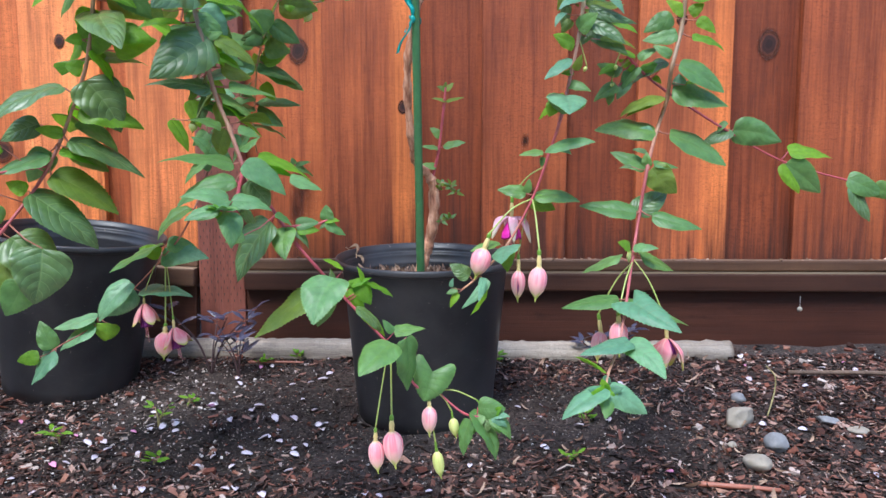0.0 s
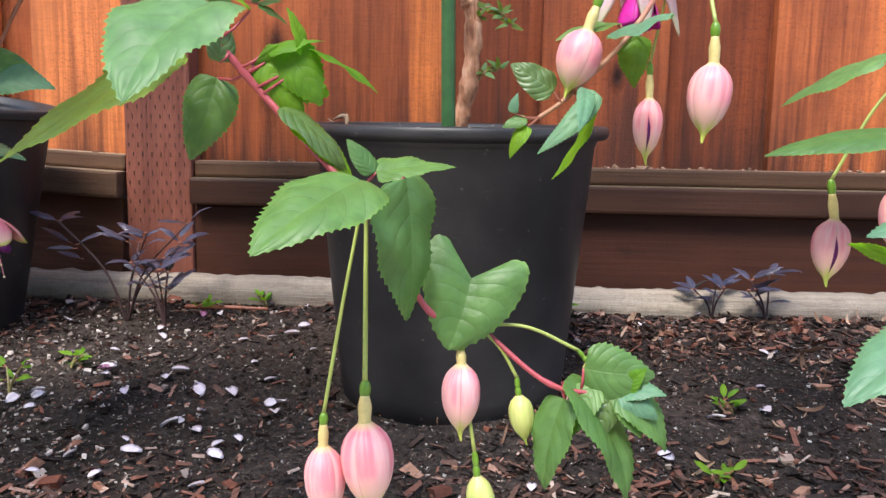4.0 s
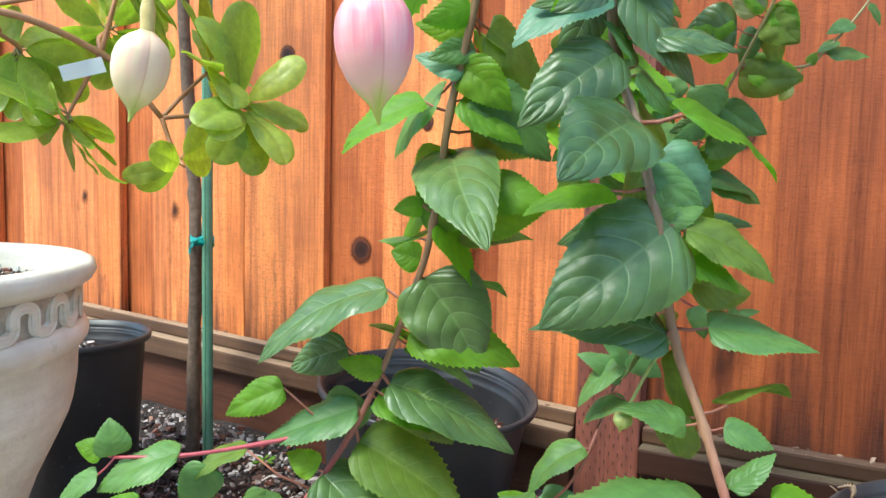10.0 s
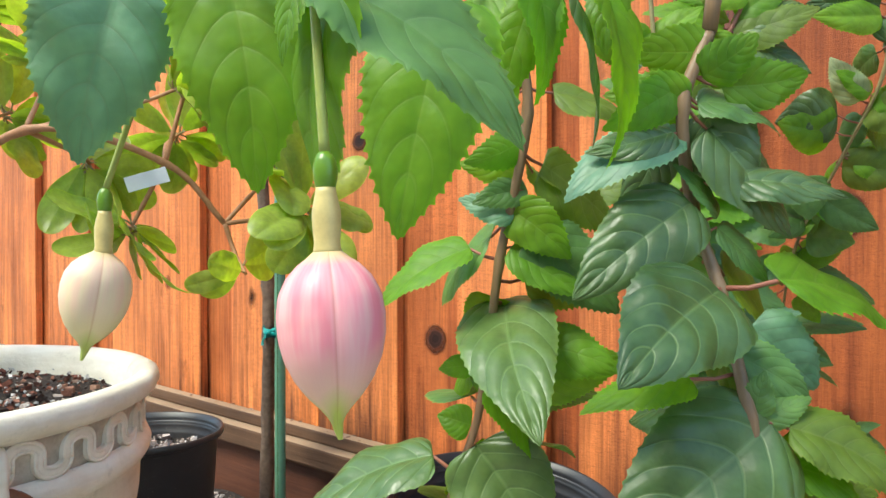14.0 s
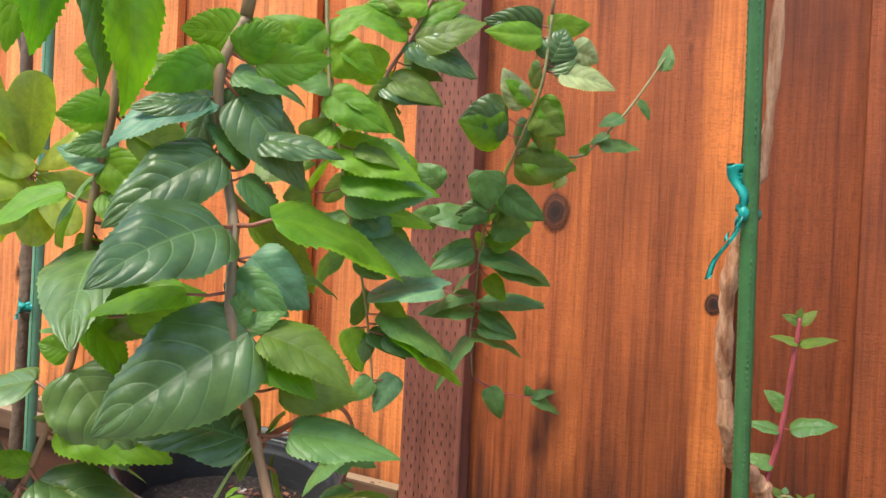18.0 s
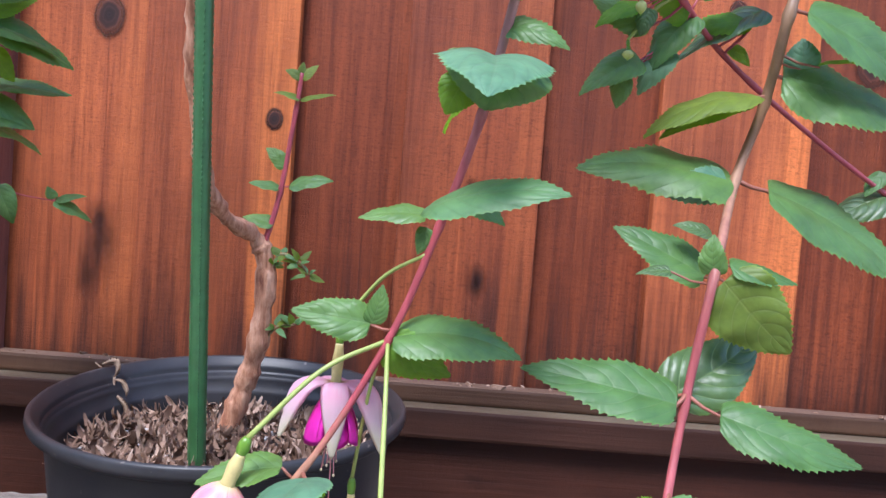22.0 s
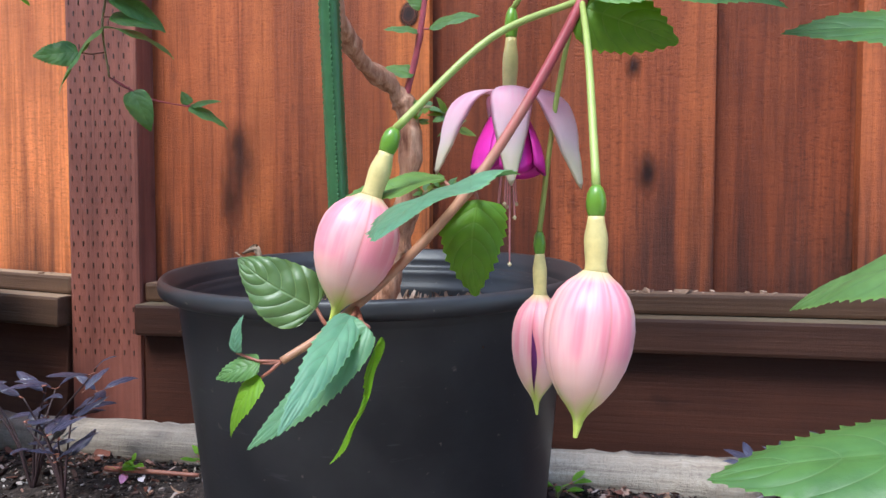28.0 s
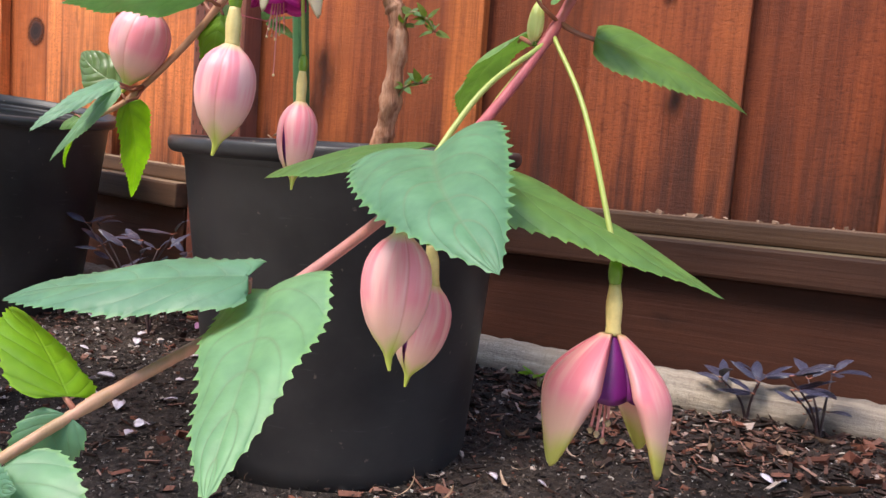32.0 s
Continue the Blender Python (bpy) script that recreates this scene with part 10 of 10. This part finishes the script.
def slivers(name, material, count, seed, where, size, label, category="mulch"):
    """Shredded bark: thin three-sided splinters lying every way, in one mesh."""
    rng = random.Random(seed)
    verts, faces = [], []
    u, g = rng.uniform, rng.gauss
    for _ in range(count):
        spot = where(rng)
        if spot is None:
            continue
        long = size[0] + (size[1] - size[0]) * rng.random() ** 2.0
        wide = long * u(0.16, 0.48)
        a, tip, roll = u(0, 6.28), g(0, 0.22), g(0, 0.5)
        ax, ay, az = math.cos(a) * long * 0.5, math.sin(a) * long * 0.5, tip * long * 0.5
        sx, sy, sz = -math.sin(a) * wide * 0.5, math.cos(a) * wide * 0.5, roll * wide * 0.5
        x, y, z = spot[0], spot[1], spot[2] + 0.002 + abs(az) * 0.6
        thick = max(0.0008, wide * u(0.25, 0.6))
        n = len(verts)
        for e in (-1, 1):
            p, q = u(0.5, 1.1), u(0.5, 1.1)
            skew = u(-0.3, 0.3) * 0.5
            ex, ey, ez = x + e * ax + skew * ax, y + e * ay + skew * ay, z + e * az
            verts += [(ex + p * sx, ey + p * sy, ez + p * sz), (ex - q * sx, ey - q * sy, ez - q * sz), (ex, ey, ez - thick)]
        faces += [(n, n + 1, n + 4, n + 3), (n + 1, n + 2, n + 5, n + 4), (n + 2, n, n + 3, n + 5), (n, n + 2, n + 1), (n + 3, n + 4, n + 5)]
    me = bpy.data.meshes.new(name)
    me.from_pydata(verts, [], faces)
    me.materials.append(material)
    ob = new(name, me)
    ob["kind"] = "stuff"
    return tagged(ob, label, category)


def near_bed(rng):
    x, y = rng.uniform(-1.15, 1.0), rng.uniform(0.66, 1.40)
    if rng.random() < bare(x, y) * 0.93:
        return None
    return (x, y, lie(x, y))


def right_bed(rng):
    x, y = rng.gauss(0.35, 0.22), rng.uniform(0.9, 1.38)
    return (x, y, lie(x, y) + 0.003)


FINE = chips_material("fine_soil_and_grit", (0.0, (0.014, 0.012, 0.012)), (0.45, (0.040, 0.032, 0.029)), (0.72, (0.10, 0.078, 0.068)), (0.88, (0.21, 0.165, 0.14)), (0.97, (0.38, 0.33, 0.29)), (1.0, (0.54, 0.5, 0.46)))


def on_fine(rng):
    """Fine crumbs: thick where the soil is bare, thin elsewhere."""
    x, y = rng.uniform(-1.0, 0.9), rng.uniform(0.68, 1.40)
    if rng.random() > 0.25 + bare(x, y):
        return None
    return (x, y, lie(x, y))


slivers("shredded_bark", SLIVER, 75000, 21, near_bed, (0.003, 0.017), "damp dark shredded bark lying on the soil")
slivers("fine_soil_bits", FINE, 70000, 22, on_fine, (0.0012, 0.0048), "fine dark bits of bark in the soil", "soil")
scatter("bark_mulch", MULCH, 16000, 1, on_bed, (0.0025, 0.019), 0.38, "damp reddish brown bark chips over dark soil")
scatter("soil_crumbs", MULCH, 9000, 2, on_bed_any, (0.002, 0.007), 0.7, "fine dark soil crumbs", "soil")
scatter("perlite_grit", GRIT, 3200, 3, on_bed_any, (0.0012, 0.0042), 0.8, "tiny white perlite grains on the soil", "grit")
scatter("fine_gravel", GRAVEL, 7000, 14, on_fine_gravel, (0.002, 0.0075), 0.7, "fine pale stones mixed into the soil", "gravel")
scatter("gravel", GRAVEL, 8500, 4, on_gravel, (0.004, 0.014), 0.7, "pinkish pale gravel near the planter", "gravel")


def in_pot(centre, r, h):
    def place(rng):
        a, q = rng.uniform(0, 6.28), r * math.sqrt(rng.random())
        return (centre[0] + q * math.cos(a), centre[1] + q * math.sin(a), h + 0.004 * rng.random())
    return place


def curls(name, material, count, seed, where, size, label, category):
    """Dry curled leaf scraps, bent and twisted, in one mesh."""
    rng = random.Random(seed)
    verts, faces = [], []
    for _ in range(count):
        spot = Vector(where(rng))
        long = rng.uniform(*size)
        wide, bend, roll = long * rng.uniform(0.03, 0.12), rng.uniform(0.8, 4.2), rng.uniform(-1.5, 1.5)
        turn = Euler((rng.gauss(0, 0.5), rng.gauss(0, 0.5), rng.uniform(0, 6.28))).to_matrix()
        n = len(verts)
        for i in range(7):
            t = i / 6
            x, z = math.sin(bend * (t - 0.5)) / bend * long, (1 - math.cos(bend * (t - 0.5))) / bend * long
            half = wide * (math.sin(math.pi * (0.1 + 0.85 * t)) ** 0.7) * rng.uniform(0.7, 1.1)
            for u in (-1, 0, 1):
                q = roll * (t - 0.5)
                y, h = u * half * math.cos(q), u * half * math.sin(q) + 0.25 * half * abs(u)
                verts.append(spot + turn @ Vector((x, y, z + h)) + Vector((0, 0, 0.002)))
        for i in range(6):
            for j in range(2):
                k = n + 3 * i + j
                faces.append((k, k + 1, k + 4, k + 3))
    me = bpy.data.meshes.new(name)
    me.from_pydata(verts, [], faces)
    me.polygons.foreach_set("use_smooth", [True] * len(me.polygons))
    me.materials.append(material)
    ob = new(name, me)
    ob["kind"] = "stuff"
    return tagged(ob, label, category)


curls("leaf_litter", DRY, 1700, 5, in_pot((-0.0336, 1.166), 0.114, 0.241), (0.008, 0.034), "dry curled brown leaves covering the potting soil", "leaf litter")
curls("dry_leaf_scraps", DRY, 170, 65, right_bed, (0.010, 0.032), "dry curled tan leaf scraps on the mulch", "leaf litter")
scatter("dry_crumbs", DRY, 500, 55, in_pot((-0.0336, 1.166), 0.115, 0.239), (0.002, 0.008), 0.4, "small dry crumbs among the curled leaves", "leaf litter")
scatter("pot_perlite", GRIT, 120, 56, in_pot((-0.0336, 1.166), 0.115, 0.241), (0.002, 0.006), 0.8, "white perlite grains among the dry leaves", "grit")
scatter("potting_mix", MULCH, 500, 6, in_pot((-0.625, 1.264), 0.108, 0.246), (0.003, 0.012), 0.5, "brown potting mix in the leaning pot", "potting mix")
scatter("pot_gravel", GRAVEL, 420, 7, in_pot((-1.2025, 1.178), 0.100, 0.283), (0.004, 0.014), 0.7, "pale gravel covering a pot", "gravel")
scatter("planter_mix", MULCH, 900, 8, in_pot((-1.0287, 0.7895), 0.198, 0.449), (0.003, 0.012), 0.6, "dark crumbly planter mix", "potting mix")
scatter("planter_perlite", GRIT, 260, 9, in_pot((-1.0287, 0.7895), 0.198, 0.453), (0.002, 0.007), 0.8, "white perlite grains in the planter", "grit")


def on_rail(rng):
    x = rng.uniform(-2.0, 1.6)
    return (x, rng.uniform(1.453, 1.474), rail_top(x))


scatter("rail_debris", DRY, 260, 10, on_rail, (0.002, 0.010), 0.4, "small dry bits lying on the fence rail", "debris")
scatter("pot_debris", DRY, 1, 12, lambda rng: (0.20, 1.46, 0.24), (0.018, 0.019), 0.3, "curled dead leaf on the fence rail", "leaf litter")


# Fallen petals, each its own.
PETAL = plain("pale_lilac_petal", (0.66, 0.59, 0.67), 0.5, 0.08, 200, 0.2)
PETAL_PINK = plain("pink_fallen_petal", (0.72, 0.30, 0.50), 0.5, 0.1, 200, 0.2)
rows = []
for i in range(5):
    v = i / 4
    half = 0.0058 * math.sin(math.pi * (0.12 + 0.8 * v))
    rows.append([(u * half, (v - 0.5) * 0.017, 0.0012 + 0.0022 * u * u + 0.0015 * math.sin(3 * v)) for u in (-1, -0.4, 0.4, 1)])
first = tagged(obj("fallen_petal", thicken(sheet(rows), 0.0004), PETAL, smooth=True), "small pale lilac petal fallen on the soil", "petal", "fallen petals")
rng = random.Random(77)
spots = [(-0.213, 1.26), (-0.262, 1.115), (-0.36, 1.26), (-0.264, 1.055), (-0.258, 1.06), (-0.47, 1.09), (-0.43, 1.10), (0.25, 1.12), (0.20, 1.10), (0.14, 1.03), (0.30, 0.97), (-0.02, 0.93), (-0.10, 0.92)]
while len(spots) < 175:
    q = (rng.uniform(-1.0, 1.05), rng.uniform(0.72, 1.38)) if len(spots) < 120 else (rng.uniform(-0.8, -0.15), rng.uniform(0.9, 1.33))
    if (Vector(q) - Vector((-0.037, 1.17))).length > 0.15 and (Vector(q) - Vector((-0.65, 1.27))).length > 0.15:
        spots.append(q)
for k, (x, y) in enumerate(spots):
    at = pose(x, y, lie(x, y) + 0.003, rng.gauss(0, 14), rng.gauss(0, 14), rng.uniform(0, 360))
    if k == 0:
        first.matrix_basis = at
    else:
        s = rng.uniform(0.5, 1.0)
        got = copy_thing(first, at)
        got.scale = (s, s, s)
        if rng.random() < 0.10:
            got.data = got.data.copy()
            got.data.materials[0] = PETAL_PINK
            got["label"] = "small bright pink petal fallen on the soil"


def stone(place, size, material, seed, label, broken=False):
    bm = bmesh.new()
    rng = random.Random(seed)
    cuts = [(Vector((rng.gauss(0, 1), rng.gauss(0, 1), rng.gauss(0, 1))).normalized(), rng.uniform(0.6, 0.8)) for _ in range(14)] if broken else []
    bmesh.ops.create_icosphere(bm, subdivisions=4, radius=1)
    for v in bm.verts:
        for way, depth in cuts:
            v.co -= way * max(0, v.co.dot(way) - depth)
        n = 1 + 0.16 * noise.noise(v.co * 1.2 + Vector((seed * 7, 0, 0))) + 0.03 * noise.noise(v.co * 5)
        v.co = Vector((v.co.x * size[0] * n, v.co.y * size[1] * n, v.co.z * size[2] * n))
    ob = tagged(obj("stone", bm, material, smooth=True), label, "stone", "stones on the soil")
    ob.matrix_basis = pose(place[0], place[1], lie(*place) + size[2] * 0.55, 0, 0, seed * 40)
    return ob


stone((0.447, 1.116), (0.029, 0.023, 0.020), STONE_WARM, 1, "angular broken pale grey stone on the soil", True)
stone((0.472, 1.045), (0.020, 0.017, 0.014), STONE, 2, "smooth rounded grey pebble on the soil")
stone((0.424, 0.99), (0.021, 0.016, 0.012), STONE_WARM, 3, "smooth rounded tan pebble on the soil")
stone((0.577, 1.113), (0.017, 0.013, 0.010), STONE, 4, "small pale angular stone on the soil", True)
stone((0.61, 1.085), (0.016, 0.013, 0.005), STONE_WARM, 5, "flat pale stone chip on the soil")
stone((0.41, 1.045), (0.007, 0.006, 0.005), STONE_WARM, 6, "tiny round white pebble on the soil")
stone((0.474, 1.195), (0.014, 0.011, 0.009), STONE, 7, "small dark grey stone on the soil")
twig = tagged(obj("twig", tube(spline([(0.33, 0.945, lie(0.33, 0.945) + 0.006), (0.37, 0.935, lie(0.37, 0.935) + 0.008), (0.43, 0.93, lie(0.43, 0.93) + 0.006)], 8), (0.004, 0.003), 8, 0.2), STEM["redbrown"], smooth=True), "short reddish brown stick lying on the mulch", "twig")
tagged(obj("twig", tube(spline([(0.49, 1.12, lie(0.49, 1.12) + 0.01), (0.505, 1.135, 0.075), (0.507, 1.14, 0.10), (0.495, 1.145, 0.115)], 8), (0.0012, 0.0009), 6), STEM["green"], smooth=True), "thin pale curved root by a stone", "twig")
tagged(obj("twig", tube(spline([(0.60, 1.30, 0.062), (0.75, 1.29, 0.064), (0.9, 1.27, 0.06)], 8), (0.004, 0.004), 8, 0.1), BARK_GREY, smooth=True), "dark thin stick lying on the mulch", "twig")
tagged(obj("twig", tube(spline([(-0.36, 1.33, 0.068), (-0.31, 1.325, 0.07), (-0.26, 1.33, 0.068)], 8), (0.003, 0.002), 8, 0.1), STEM["redbrown"], smooth=True), "small reddish stick beside the log", "twig")
# The dead curled stalk over the rim of the staked pot.
dead_stalk = thing("dead_stalk", "dry curled tan seedling drooping over the potting soil", "dead plant")
DRY_TAN = plain("dry_tan_stalk", (0.36, 0.245, 0.165), 0.85, 0.35, 150, 0.5)
part("stalk", tube(spline([(-0.1491, 1.2220, 0.2503), (-0.1488, 1.2220, 0.2626), (-0.1478, 1.2220, 0.2783)], 6), (0.0018, 0.0011), 8, 0.4), DRY_TAN, dead_stalk, smooth=True)
for points, widths in (([(-0.1478, 1.2220, 0.2783), (-0.1454, 1.2220, 0.2873), (-0.1486, 1.2220, 0.2929), (-0.1595, 1.2220, 0.2887)], (0.0015, 0.005, 0.007, 0.001)), ([(-0.1492, 1.2220, 0.2782), (-0.1568, 1.2220, 0.2840), (-0.1654, 1.2220, 0.2897)], (0.001, 0.0022, 0.001)),
                       ([(-0.1477, 1.2220, 0.2764), (-0.1403, 1.2220, 0.2745), (-0.1370, 1.2220, 0.2684), (-0.1372, 1.2220, 0.2625)], (0.001, 0.005, 0.0045, 0.001)), ([(-0.1494, 1.2220, 0.2650), (-0.1576, 1.2220, 0.2550), (-0.1678, 1.2220, 0.2454)], (0.002, 0.006, 0.001)), ([(-0.1469, 1.2220, 0.2637), (-0.1382, 1.2220, 0.2556), (-0.1343, 1.2220, 0.2466), (-0.1354, 1.2220, 0.2401)], (0.002, 0.005, 0.003, 0.001))):
    part("leaf", ribbon(points, widths, None), DRY_TAN, dead_stalk, smooth=True)
# The hanging spider husk under the rail.
husk = thing("seed_husk", "pale seed husk hanging on a thread below the rail", "husk")
part("thread", tube([(0.67, 1.42, 0.178), (0.67, 1.42, 0.156)], (0.0003, 0.0003), 4), TAG, husk)
part("shell", blob([(0.001, -0.006), (0.004, -0.003), (0.005, 0.001), (0.001, 0.005)], 10), STONE_WARM, husk, smooth=True).matrix_basis = pose(0.67, 1.42, 0.152, 30, 20, 0)


# Purple-leaved seedlings and small weeds.
def seedling(x, y, height, count, seed, tint, label, size=0.035, group=""):
    rng = random.Random(seed)
    top = thing("seedling", label, "seedling", group)
    z = lie(x, y)
    for s in range(count):
        a, lean = rng.uniform(0, 6.28), rng.uniform(0.15, 0.9)
        h = height * rng.uniform(0.6, 1.0)
        end = Vector((x + math.cos(a) * lean * h, y + math.sin(a) * lean * h * 0.6, z + h))
        rod = stem(top, [(x, y, z - 0.003), (x + math.cos(a) * lean * h * 0.3, y + math.sin(a) * lean * h * 0.2, z + h * 0.5), end], 0.0014, 0.0007, "dusky" if tint == "V" else "green", "stalk")
        for k in range(4):
            t = rng.uniform(0.45, 1.0) if k > 1 else 1.0
            root = Vector((x, y, z)).lerp(end, t)
            b = rng.uniform(0, 6.28)
            way = Vector((math.cos(b), math.sin(b), rng.uniform(0.0, 0.7))).normalized()
            long = size * rng.uniform(0.7, 1.2)
            leaf(rod, root, root + way * 0.004, root + way * (0.004 + long), long * (0.30 if tint == "V" else 0.36), (0, -0.4, 1), tint, stalk="redbrown", outline=(0.8, 0.9), teeth=0.3)
    return top


seedling(-0.418, 1.30, 0.12, 7, 3, "V", "dark purple-leaved seedling growing from the soil by the post", 0.032, "purple seedlings")
seedling(-0.36, 1.27, 0.10, 5, 4, "V", "low dark purple-leaved seedling on the soil", 0.03, "purple seedlings")
seedling(0.335, 1.36, 0.062, 4, 5, "V", "small dark purple-leaved seedling beside the log", 0.030, "purple seedlings")
seedling(0.275, 1.375, 0.05, 3, 6, "V", "small dark purple-leaved seedling beside the log", 0.03, "purple seedlings")
for n, (x, y, h) in enumerate(((-0.44, 1.111, 0.035), (-0.42, 1.18, 0.015), (-0.40, 0.99, 0.012), (0.17, 1.0, 0.012), (-0.34, 1.33, 0.02), (0.22, 1.12, 0.012), (0.08, 1.36, 0.02), (-0.56, 1.05, 0.02), (-0.8, 1.2, 0.02), (-0.27, 1.36, 0.015), (-0.9, 1.3, 0.03), (-1.0, 1.38, 0.02))):
    seedling(x, y, h, 2, 20 + n, "L", "tiny bright green weed in the mulch", 0.016, "weeds")
seedling(-0.60, 1.23, 0.03, 1, 50, "L", "tiny green weed in the leaning pot", 0.02, "weeds").location = (0, 0, 0.205)
